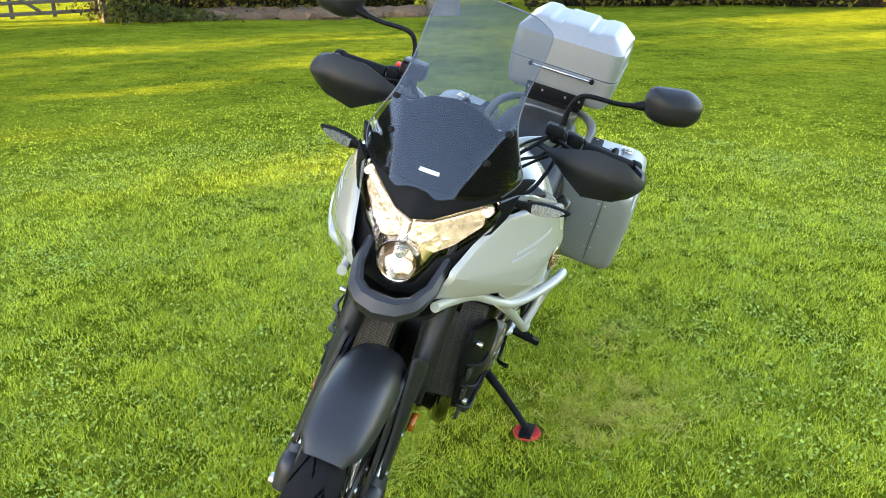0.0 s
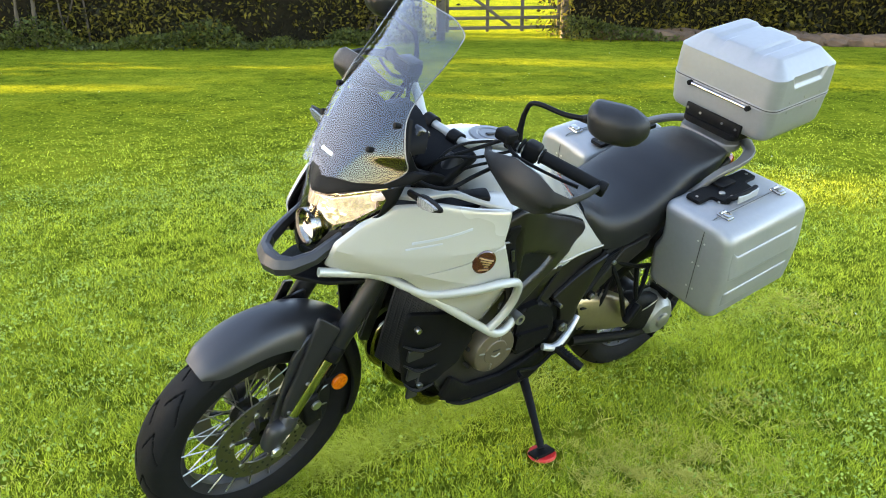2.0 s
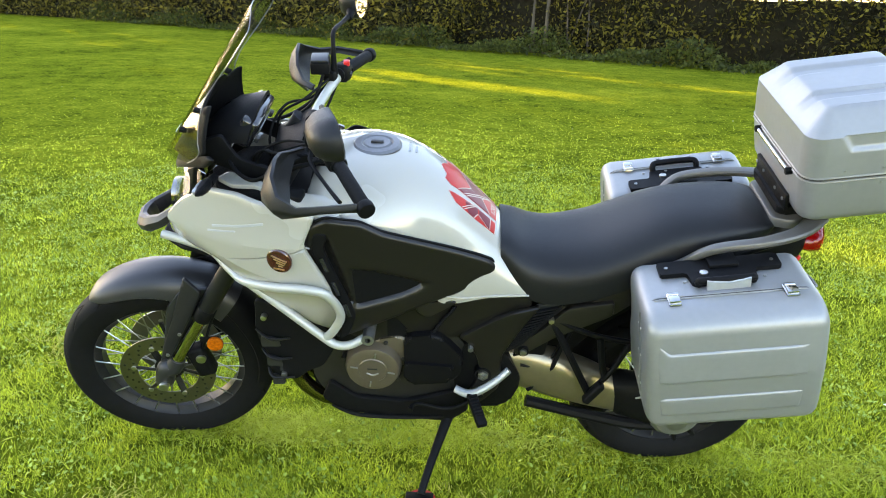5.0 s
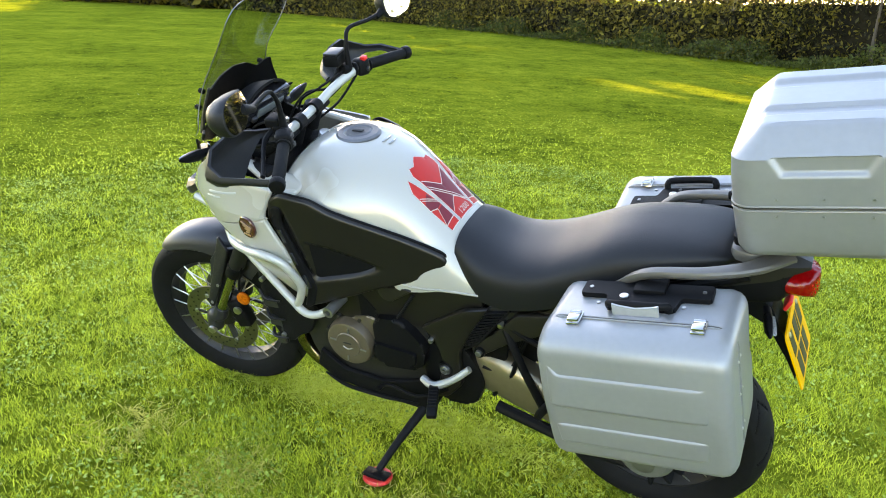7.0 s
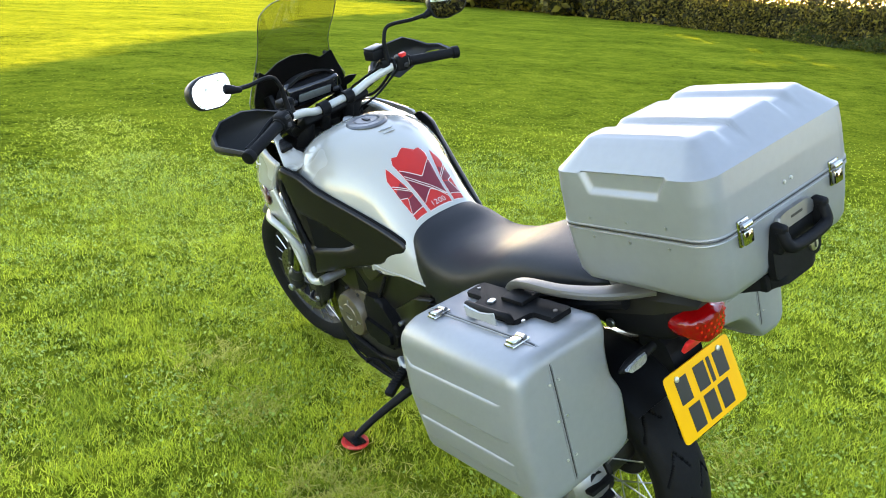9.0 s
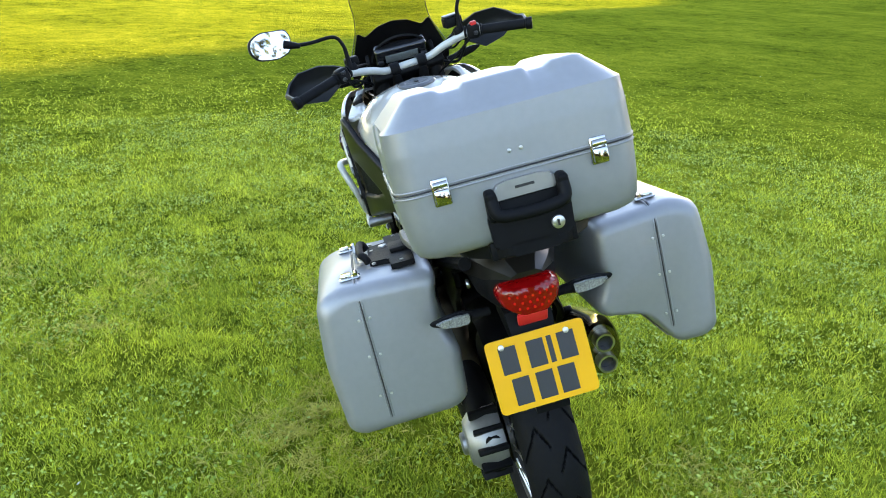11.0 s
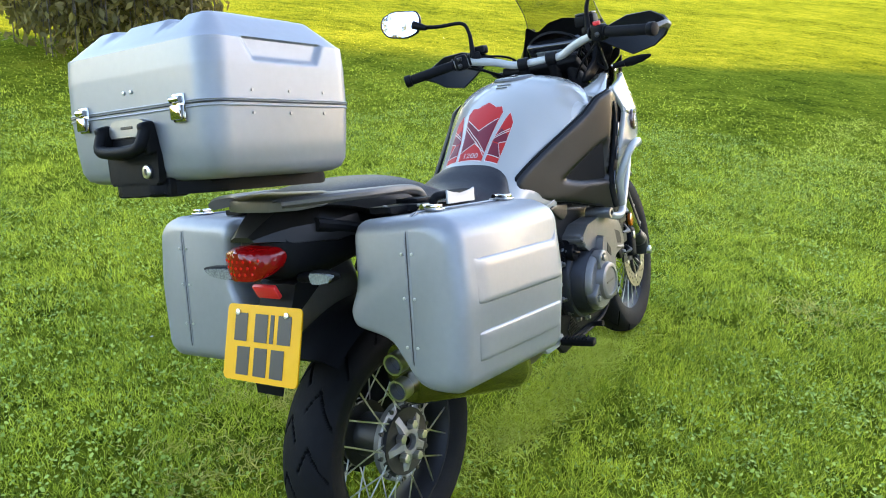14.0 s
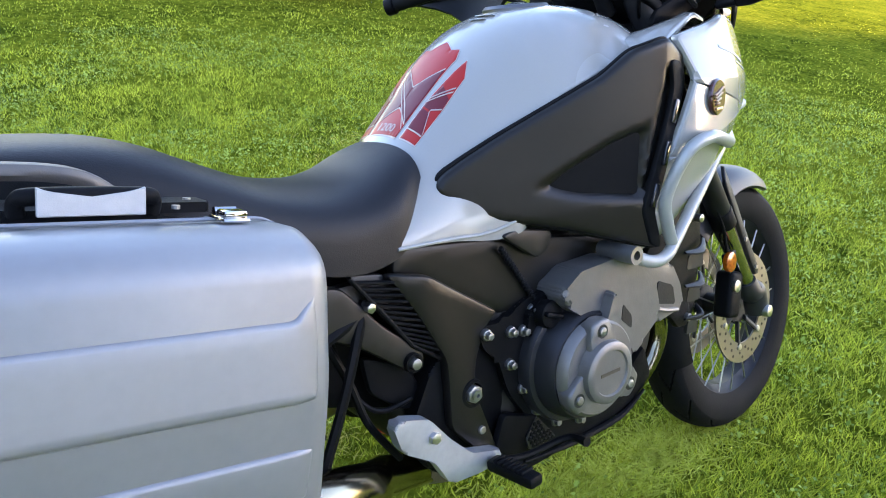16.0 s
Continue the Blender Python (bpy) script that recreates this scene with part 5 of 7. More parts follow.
def pan_relief(x, z):
    y = pan_y(x, z)
    if inside((x, z), SCOOP):
        t = min(1.0, edge_distance((x, z), SCOOP) / 0.03)
        y -= 0.034 * t * t * (3 - 2 * t) * min(1.0, max(0.0, (x - 0.68) / 0.13))
    slot = [(0.985, 1.03), (0.925, 0.80), (0.950, 0.79), (1.015, 0.99)]
    if inside((x, z), slot):
        y -= min(0.014, edge_distance((x, z), slot) * 1.4)
    return y


both("intake_panel", shell(PAN, pan_relief, 0.008, 0.0095, 0.009), PANEL, bike, "dark bronze-black air intake side panel with a scoop", 60)
both("panel_gasket", shell([(x + 0.004 * (x - 0.8) / 0.25, z + 0.004 * (1 if z > 0.87 else -1)) for x, z in PAN], lambda x, z: pan_y(x, z) - 0.013, 0.004, 0.016, 0.003), BLACK, bike, "black gap round the side panel")
both("scoop_plate", shell([(0.775, 0.812), (0.80, 0.838), (0.862, 0.868), (0.874, 0.845), (0.868, 0.818), (0.84, 0.806)], lambda x, z: pan_y(x, z) - 0.016, 0.008, 0.012, 0.004), PANEL, bike, "brown-black plate inside the scoop")
both("panel_strip", shell([(1.024, 1.03), (1.032, 0.975), (0.95, 0.762), (0.978, 0.68), (0.948, 0.69), (0.922, 0.765), (0.998, 0.985), (0.985, 1.035)], lambda x, z: pan_y(x, z) + 0.005, 0.006, 0.014, 0.005), BLACK, bike, "black slotted strip behind the fairing")
for s in (1, -1):
    for x, z in ((0.945, 0.79), (0.972, 0.865), (0.998, 0.94)):
        part("strip_clip", box(0.012, 0.008, 0.045, 0.002, (x, s * (pan_y(x, z) + 0.007), z), pose(0, 0, 0, 0, 18, 0)), GLOSSBLACK, bike)

# tank
TT = [(0.44, 0.845), (0.47, 0.872), (0.52, 0.915), (0.60, 0.994), (0.68, 1.072), (0.76, 1.122), (0.85, 1.149), (0.95, 1.150), (1.02, 1.13), (1.06, 1.09)]
TW = [(0.44, 0.172), (0.52, 0.176), (0.60, 0.183), (0.70, 0.205), (0.80, 0.243), (0.89, 0.262), (0.98, 0.255), (1.06, 0.225)]
TB = [(0.44, 0.772), (0.55, 0.765), (0.66, 0.752), (0.75, 0.78), (0.85, 0.85), (1.06, 0.93)]


def tank_point(x, q, out=0.0):
    """q from -1 (right skirt) through 0 (spine) to 1 (left skirt)."""
    zt, w, zb = smoothlerp(x, TT), smoothlerp(x, TW), smoothlerp(x, TB)
    a = q * math.pi / 2
    sy, cz = abs(math.sin(a)) ** 0.92, max(0.0, math.cos(a)) ** lerp(x, [(0.44, 1.05), (0.56, 0.95), (0.66, 0.70), (0.76, 0.60), (0.86, 0.62)])
    y = (w + out) * math.copysign(sy, q)
    z = zb + (zt + out - zb) * cz
    # pressed shoulder line that runs down each flank to the seat
    ridge = smoothlerp(x, [(0.52, 0.60), (0.70, 0.56), (0.85, 0.50), (0.98, 0.44)])
    if x > 0.56:
        y -= math.copysign(0.003 * math.exp(-((abs(q) - ridge - 0.12) / 0.14) ** 2) * min(1.0, (x - 0.56) / 0.12), q)
    # the flank tucks in behind the side panel
    tuck = min(1.0, max(0.0, (abs(q) - 0.76) / 0.10)) * min(1.0, max(0.0, (x - 0.69) / 0.07))
    return Vector((x, y * (1 - 0.22 * tuck), z))


rings = []
for k in range(61):
    x = 0.44 + 0.62 * k / 60
    rings.append([tank_point(x, -1 + 2 * j / 80) for j in range(81)] + [Vector((x, 0.1, smoothlerp(x, TB) - 0.01)), Vector((x, -0.1, smoothlerp(x, TB) - 0.01))])
tank = part("fuel_tank", loft(rings), WHITE, bike, "pearl white fuel tank", 60)
for s in (1, -1):
    part("tank_lip", tube([tank_point(x, 0.985 * s, 0.001) for x in np.linspace(0.445, 0.70, 10)], 0.0035, 8, 4), WHITE, tank)
zc = tank_point(0.885, 0)
part("fuel_cap", lathe([(0, 0.0), (0.006, 0.001), (0.007, 0.035), (0.003, 0.04), (0.007, 0.045), (0.006, 0.062), (0.0, 0.068), (-0.01, 0.068)], 40, axis="Z", c=(zc.x, zc.y, zc.z - 0.004)), CAP, tank, "grey metal round filler cap")
part("cap_lock", box(0.035, 0.014, 0.006, 0.002, (zc.x, 0, zc.z + 0.004)), GREY, tank)
for k, (dx, w) in enumerate(((0.0, 0.05), (0.018, 0.04))):
    c = tank_point(0.795 - dx, -0.02)
    part("lettering_bar", box(0.011, w, 0.002, 0.0005, (c.x, c.y, c.z + 0.0012), pose(0, 0, 0, 0, 18, 0)), GREYTEXT, tank, "small grey lettering")


def pad_x(x):
    """The sticker's own length, laid on the tank's rear slope."""
    return 0.543 + 0.80 * (x - 0.522)


def decal(poly, mat, lift, name, parent):
    """A sticker that follows the tank: outline in (x, q)."""
    return part(name, shell(poly, lambda a, b: 0.0, 0.0006, 0.014, 0.0004, lambda a, b, d: tank_point(pad_x(a), b, lift + d), 0), mat, parent, smooth=60)


centre = [(0.522, -0.135), (0.60, -0.15), (0.69, -0.185), (0.712, -0.15), (0.706, -0.09), (0.728, 0.0), (0.706, 0.09), (0.712, 0.15), (0.69, 0.185), (0.60, 0.15), (0.522, 0.135)]
pad = decal(centre, DECAL_W, 0.0010, "tank_pad", tank)
tagged(pad, "red and maroon protective tank pad")


def inset(poly, g):
    """Move an outline in (x, q) towards its middle by a thin margin."""
    cx = sum(p[0] for p in poly) / len(poly)
    cq = sum(p[1] for p in poly) / len(poly)
    hx, hq = max(abs(p[0] - cx) for p in poly), max(abs(p[1] - cq) for p in poly)
    return [(cx + (p[0] - cx) * (1 - g / hx), cq + (p[1] - cq) * (1 - 2.2 * g / hq)) for p in poly]


def line(a, b, parent, w=0.0011):
    """A thin pale line of the sticker between two points in (x, q)."""
    dx, dq = (b[0] - a[0]), (b[1] - a[1]) / 2.2
    n = math.hypot(dx, dq)
    ox, oq = -dq / n * w, dx / n * w * 2.2
    decal([(a[0] + ox, a[1] + oq), (b[0] + ox, b[1] + oq), (b[0] - ox, b[1] - oq), (a[0] - ox, a[1] - oq)], DECAL_W, 0.0032, "decal_line", parent)


decal(inset(centre, 0.0025), DECAL_R, 0.0016, "decal_field", pad)
for s in (1, -1):
    wing = [(0.525, 0.165 * s), (0.60, 0.18 * s), (0.70, 0.255 * s), (0.672, 0.33 * s), (0.60, 0.335 * s), (0.53, 0.325 * s)]
    strip = decal(wing, DECAL_W, 0.0010, "tank_pad_wing", tank)
    decal(inset(wing, 0.0025), DECAL_R, 0.0016, "decal_field", strip)
    decal([(0.592, 0.185 * s), (0.638, 0.226 * s), (0.626, 0.326 * s), (0.606, 0.328 * s), (0.592, 0.256 * s)], DECAL_D, 0.0024, "decal_patch", strip)
    decal([(0.545, 0.178 * s), (0.588, 0.184 * s), (0.588, 0.256 * s), (0.550, 0.320 * s)], DECAL_D, 0.0024, "decal_patch", strip)
    line((0.592, 0.256 * s), (0.606, 0.328 * s), strip)
    line((0.590, 0.256 * s), (0.552, 0.322 * s), strip)
    line((0.546, 0.176 * s), (0.549, 0.322 * s), strip)
    line((0.600, 0.186 * s), (0.640, 0.322 * s), strip)
    line((0.608, 0.192 * s), (0.648, 0.322 * s), strip)
for q in (1, -1):
    decal([(0.662, 0.160 * q), (0.618, 0.0), (0.577, 0.0), (0.550, 0.128 * q), (0.600, 0.144 * q)], DECAL_D, 0.0024, "decal_patch", pad)
    line((0.664, 0.162 * q), (0.619, 0.0), pad)
    line((0.577, 0.0), (0.549, 0.128 * q), pad)
line((0.540, -0.130), (0.634, 0.154), pad)
line((0.549, -0.132), (0.643, 0.156), pad)
cu = bpy.data.curves.new("figures", "FONT")
cu.body, cu.size, cu.align_x, cu.align_y = "1200", 1.0, "CENTER", "CENTER"
tmp = new("figures", cu)
fig = bpy.data.meshes.new_from_object(tmp.evaluated_get(bpy.context.evaluated_depsgraph_get()))
bpy.data.objects.remove(tmp)
for v in fig.vertices:
    v.co = tank_point(pad_x(0.536 + 0.022 * v.co.y), 0.004 - 0.080 * v.co.x, 0.0034)
fig.materials.clear()
fig.materials.append(DECAL_W)
figures = new("engine_size_figures", fig)
figures.parent = pad

# seat
ST = [(-0.225, 0.985), (-0.20, 1.008), (-0.12, 1.018), (0.02, 1.006), (0.10, 0.984), (0.18, 0.945), (0.27, 0.905), (0.37, 0.885), (0.44, 0.892), (0.50, 0.918), (0.53, 0.928)]
SB = [(-0.225, 0.99), (-0.15, 0.965), (-0.05, 0.92), (0.08, 0.855), (0.20, 0.80), (0.30, 0.765), (0.38, 0.75), (0.46, 0.765), (0.53, 0.82)]
SW = [(-0.225, 0.085), (-0.20, 0.12), (-0.10, 0.150), (0.05, 0.168), (0.18, 0.182), (0.30, 0.186), (0.40, 0.178), (0.47, 0.168), (0.53, 0.135)]
rings = []
for k in range(60):
    x = -0.225 + 0.755 * k / 59
    zt, zb, w = smoothlerp(x, ST), smoothlerp(x, SB), smoothlerp(x, SW)
    ring = []
    for j in range(29):
        a = -math.pi / 2 + math.pi * j / 28
        ring.append((x, w * math.copysign(abs(math.sin(a)) ** 0.8, a), zb + (zt - zb) * math.cos(a) ** 0.45))
    rings.append(ring + [(x, 0.08, zb - 0.005), (x, -0.08, zb - 0.005)])
part("seat", loft(rings), SEAT, bike, "black vinyl two-level seat", 60)

# side covers below tank and seat, frame plates
both("frame_beam", shell([(0.44, 0.775), (0.66, 0.750), (0.97, 0.695), (0.985, 0.63), (0.90, 0.585), (0.745, 0.598), (0.645, 0.605), (0.49, 0.71), (0.43, 0.73)], lambda x, z: 0.170 + 0.06 * max(0, x - 0.6), 0.01, 0.02, 0.01), PANEL, bike, "brown-black frame cover below the tank")
COV = [(0.408, 0.742), (0.487, 0.724), (0.642, 0.617), (0.612, 0.598), (0.582, 0.541), (0.573, 0.489), (0.620, 0.345), (0.56, 0.375), (0.512, 0.431), (0.510, 0.563), (0.460, 0.66)]
both("side_cover", shell(COV, lambda x, z: 0.186 + 0.010 * math.exp(-((x - 0.50 - 0.25 * (0.62 - z)) / 0.05) ** 2), 0.012, 0.015, 0.008, creases=[((0.487, 0.715), (0.565, 0.53))]), PANEL, bike, "brown-black frame side cover", 30)
both("cover_tab", shell([(0.645, 0.758), (0.680, 0.764), (0.770, 0.745), (0.760, 0.712), (0.728, 0.699)], lambda x, z: 0.200, 0.006, 0.014, 0.005), COVER, bike, "small brown-grey tab under the tank")
SPRING = [(0.652 + 0.076 * k / 36, 0.186, 0.734 - 0.115 * k / 36) for k in range(37)]
both("breather_hose", tube(SPRING, [0.0066 if k % 2 else 0.0048 for k in range(37)], 8, 1), BLACK, bike, "black ribbed hose")
both("vent_backing", shell([(0.345, 0.752), (0.420, 0.738), (0.510, 0.582), (0.508, 0.566), (0.450, 0.606)], lambda x, z: 0.170, 0.006, 0.02, 0.004), INK, bike, "black vent behind the side cover")
both("vent_frame", tube([(0.345, 0.182, 0.750), (0.40, 0.182, 0.678), (0.452, 0.182, 0.606), (0.505, 0.182, 0.568)], 0.004, 8, 1), BLACK, bike)
for s in (1, -1):
    for k in range(12):
        t = (k + 0.5) / 12
        a, b = Vector((0.352 + 0.103 * t, s * 0.178, 0.745 - 0.138 * t)), Vector((0.420 + 0.088 * t, s * 0.186, 0.733 - 0.155 * t))
        part("vent_slat", box((b - a).length, 0.012, 0.0045, 0.001, (a + b) / 2, (b - a).to_track_quat("X", "Z").to_matrix().to_4x4(), segs=1), BLACK, bike)
both("rear_cover", shell([(0.40, 0.735), (0.30, 0.735), (0.10, 0.845), (0.0, 0.885), (0.02, 0.86), (0.20, 0.70), (0.28, 0.665), (0.38, 0.675)], lambda x, z: 0.165, 0.01, 0.02, 0.008), COVER, bike, "brown-grey rear side cover")
for s in (1, -1):
    arm_r = part("seat_stay", shell([(0.20, 0.765), (0.33, 0.738), (0.40, 0.655), (0.475, 0.592), (0.473, 0.557), (0.445, 0.558), (0.36, 0.625), (0.20, 0.715)], lambda x, z: s * 0.182, 0.014 * s, 0.016, 0.007), COVER, bike, "brown-grey seat stay")
    part("stay_bolt", cyl((0.448, 0.180 * s, 0.578), (0.448, 0.198 * s, 0.578), 0.010, sides=14, bevel=0.002), BOLT, arm_r)
    part("stay_ring", lathe([(0.180 * s, 0.012), (0.190 * s, 0.0125), (0.190 * s, 0.017), (0.180 * s, 0.018)], 24, c=(0.448, 0, 0.578)), BLACK, arm_r)
    part("brake_pipe", tube([(0.30, 0.150 * s, 0.66), (0.335, 0.165 * s, 0.57), (0.36, 0.168 * s, 0.49), (0.42, 0.160 * s, 0.40)], 0.007, 8, 6), BLACK, bike)
    part("drain_pipe", tube([(0.32, 0.145 * s, 0.64), (0.35, 0.150 * s, 0.54), (0.39, 0.160 * s, 0.50), (0.45, 0.165 * s, 0.505)], 0.005, 8, 6), BLACK, bike)
    part("heel_guard", shell([(0.37, 0.60), (0.46, 0.56), (0.50, 0.47), (0.44, 0.48), (0.38, 0.53)], lambda x, z: s * 0.150, 0.008 * s, 0.016, 0.006), BLACK, bike)
for s in (1, -1):
    fp = part("frame_plate", prism(rounded([(0.62, 0.60), (0.66, 0.43), (0.60, 0.33), (0.48, 0.34), (0.44, 0.45), (0.50, 0.56)], 0.03), 0.13 * s, 0.172 * s, 0.01), BLACK, bike, "black pivot plate")
    part("pivot_bolt", cyl((0.563, 0.17 * s, 0.485), (0.563, 0.203 * s, 0.485), 0.0175, sides=6, bevel=0.003), BOLT, fp)
    part("pivot_core", lathe([(0.19 * s, 0.010), (0.208 * s, 0.010), (0.208 * s, 0.004), (0.198 * s, 0.003), (0.198 * s, 0.0)], 20, c=(0.563, 0, 0.485)), BOLT, fp)
    part("pivot_ring", lathe([(0.17 * s, 0.018), (0.196 * s, 0.020), (0.196 * s, 0.026), (0.17 * s, 0.028)], 28, c=(0.563, 0, 0.485)), BLACK, fp)
    for x, z in ((0.576, 0.409), (0.604, 0.584)):
        part("frame_bolt", cyl((x, 0.17 * s, z), (x, 0.200 * s, z), 0.008, sides=12, bevel=0.002), BOLT, fp)
both("subframe_rail", tube([(0.50, 0.12, 0.60), (0.30, 0.145, 0.69), (0.05, 0.14, 0.84), (-0.25, 0.10, 0.95)], 0.016, 10, 6), BLACK, bike)
# Added black sheets close off the dark space under the seat.
both("underseat_fill", shell([(0.47, 0.745), (0.12, 0.835), (0.06, 0.74), (0.20, 0.63), (0.29, 0.52), (0.46, 0.46)], lambda x, z: 0.105, 0.01, 0.02, 0.008), BLACK, bike, "black sheet filling the space under the seat")
for s in (1, -1):
    bm = None
    for run in (((0.378, 0.165, 0.70), (0.31, 0.198, 0.575), (0.243, 0.205, 0.440)), ((0.243, 0.205, 0.440), (0.185, 0.20, 0.52), (0.132, 0.165, 0.61)),
                ((0.372, 0.168, 0.69), (0.25, 0.18, 0.645), (0.132, 0.165, 0.61)), ((0.226, 0.182, 0.635), (0.215, 0.195, 0.56), (0.20, 0.20, 0.505))):
        bm = tube([(x, y * s, z) for x, y, z in run], [0.014, 0.012, 0.013], 8, 5, bm, flat=0.7)
    hang = part("footrest_hanger", bm, BLACK, bike, "black cast rear footrest hanger")
    part("hanger_bolt", cyl((0.375, 0.17 * s, 0.695), (0.375, 0.192 * s, 0.695), 0.009, sides=6, bevel=0.002), STEEL, hang)
    part("passenger_footrest", box(0.085, 0.03, 0.024, 0.008, (0.232, 0.228 * s, 0.462), pose(0, 0, 0, 0, 58, 0), segs=3), BLACK, hang, "folded black passenger footrest")

# engine
eng = part("engine_block", prism(rounded([(0.62, 0.36), (0.70, 0.28), (1.00, 0.30), (1.08, 0.42), (1.10, 0.60), (0.98, 0.72), (0.72, 0.72), (0.60, 0.55)], 0.04), -0.17, 0.17, 0.02, 3), ENGINE, bike, "dark grey V-four engine block")
CX0, CZ0 = 0.893, 0.512
cov = part("clutch_cover", lathe([(0.13, 0.086), (0.205, 0.084), (0.220, 0.078), (0.223, 0.072), (0.2225, 0.045), (0.226, 0.042), (0.227, 0.0)], 56, c=(CX0, 0, CZ0)), BRONZE, bike, "round bronze-grey engine cover")
part("cover_step", prism(rounded([(0.90, 0.60), (0.80, 0.625), (0.765, 0.57), (0.80, 0.50), (0.88, 0.47)], 0.03), 0.12, 0.192, 0.012, 3), BRONZE, bike, "bronze-grey engine casing")
for k in range(4):
    a = 2 * math.pi * k / 4 + 0.15
    part("cover_rib", box(0.022, 0.005, 0.005, 0.0015, (CX0 + 0.056 * math.cos(a), 0.2235, CZ0 + 0.056 * math.sin(a)), Matrix.Rotation(-a, 4, "Y")), ALU, cov)
part("cover_mark", box(0.03, 0.001, 0.006, 0.0003, (CX0, 0.2275, CZ0 + 0.008), segs=1), ENGINE, cov)
part("cover_arc", tube([(CX0 - 0.018, 0.2265, CZ0 - 0.008), (CX0, 0.2268, CZ0 - 0.016), (CX0 + 0.018, 0.2265, CZ0 - 0.008)], 0.003, 8, 6), ALU, cov)
for k in range(7):
    a = 2 * math.pi * k / 7 + 0.2
    part("cover_bolt", cyl((CX0 + 0.092 * math.cos(a), 0.15, CZ0 + 0.092 * math.sin(a)), (CX0 + 0.092 * math.cos(a), 0.198, CZ0 + 0.092 * math.sin(a)), 0.007, sides=10, bevel=0.002), ENGINE, cov)
part("gear_housing", prism(rounded([(0.80, 0.44), (0.64, 0.46), (0.62, 0.55), (0.70, 0.64), (0.80, 0.63)], 0.03), 0.12, 0.205, 0.014, 3), BLACK, bike, "black gear housing")
part("gear_cover", prism(rounded([(0.80, 0.47), (0.66, 0.475), (0.65, 0.53), (0.80, 0.54)], 0.015), 0.18, 0.218, 0.008, 2), BLACK, bike)
flange = [(0.585, 0.602), (0.65, 0.594), (0.70, 0.625), (0.80, 0.632), (0.94, 0.52), (1.0, 0.385), (0.995, 0.345), (0.84, 0.312), (0.745, 0.328), (0.69, 0.395), (0.650, 0.455), (0.63, 0.53), (0.60, 0.552)]
fl_r = part("engine_side_plate", prism(rounded(flange, 0.025), -0.13, -0.188, 0.008, 2), BLACK, bike, "black engine side plate")
for x, z in ((0.604, 0.584), (0.662, 0.573), (0.692, 0.567), (0.717, 0.602), (0.779, 0.608), (0.655, 0.511), (0.683, 0.454), (0.716, 0.398), (0.763, 0.357), (0.831, 0.338), (0.908, 0.351), (0.973, 0.362)):
    bolt = cyl((x, -0.185, z), (x, -0.197, z), 0.0115, 0.0105, 14, 0.002)
    cyl((x, -0.196, z), (x, -0.206, z), 0.0075, sides=6, bevel=0.0015, bm=bolt)
    part("case_bolt", bolt, BOLT, fl_r, "zinc flange bolt")
RX, RZ = 0.803, 0.481
rc = part("clutch_housing", lathe([(-0.15, 0.128), (-0.205, 0.126), (-0.214, 0.122), (-0.216, 0.112), (-0.246, 0.108), (-0.258, 0.102), (-0.262, 0.0)], 64, c=(RX, 0, RZ)), GREY, bike, "dark grey round engine housing")
part("clutch_face", lathe([(-0.255, 0.098), (-0.272, 0.095), (-0.279, 0.088), (-0.281, 0.0)], 64, c=(RX, 0, RZ)), CASTGREY, rc, "grey-bronze cover face")
for deg in (95, 206, 325):
    a = radians(deg)
    u, v = Vector((math.cos(a), math.sin(a))), Vector((-math.sin(a), math.cos(a)))
    lobe = [Vector((RX, RZ)) + u * p + v * q for p, q in ((0.02, -0.040), (0.072, -0.031), (0.098, -0.024), (0.104, 0.0), (0.098, 0.024), (0.072, 0.031), (0.02, 0.040))]
    ar = part("cover_lobe", prism([tuple(w) for w in lobe], -0.258, -0.292, 0.007, 3), CASTGREY, rc, "raised lobe of the cover")
    c = Vector((RX, RZ)) + u * 0.081
    part("lobe_recess", cyl((c.x, -0.285, c.y), (c.x, -0.2925, c.y), 0.0135, sides=20), INK, ar)
    part("lobe_bolt", cyl((c.x, -0.285, c.y), (c.x, -0.2965, c.y), 0.0085, sides=12, bevel=0.002), BOLT, ar)
disc = part("clutch_disc", lathe([(-0.275, 0.064), (-0.303, 0.060), (-0.307, 0.054), (-0.307, 0.045), (-0.303, 0.043), (-0.303, 0.0)], 48, c=(RX, 0, RZ)), CASTGREY, rc, "round grey-bronze centre disc")
part("disc_mark", box(0.052, 0.0012, 0.007, 0.0003, (RX, -0.3036, RZ), segs=1), BRONZE, disc)
fil = part("oil_filler", cyl((0.736, -0.17, 0.590), (0.736, -0.226, 0.594), 0.027, sides=24, bevel=0.006), BLACK, bike, "black oil filler cap")
part("filler_grip", box(0.044, 0.012, 0.010, 0.003, (0.736, -0.229, 0.594), pose(0, 0, 0, 0, 20, 0)), BLACK, fil)
part("filler_boss", prism(rounded([(0.69, 0.555), (0.70, 0.60), (0.745, 0.635), (0.79, 0.622), (0.785, 0.575), (0.74, 0.55)], 0.012), -0.15, -0.202, 0.008, 2), BLACK, bike)
head_r = [(0.78, 0.63), (0.84, 0.70), (0.96, 0.73), (1.10, 0.715), (1.12, 0.66), (1.05, 0.60), (0.95, 0.575), (0.90, 0.60), (0.87, 0.57), (0.80, 0.56)]
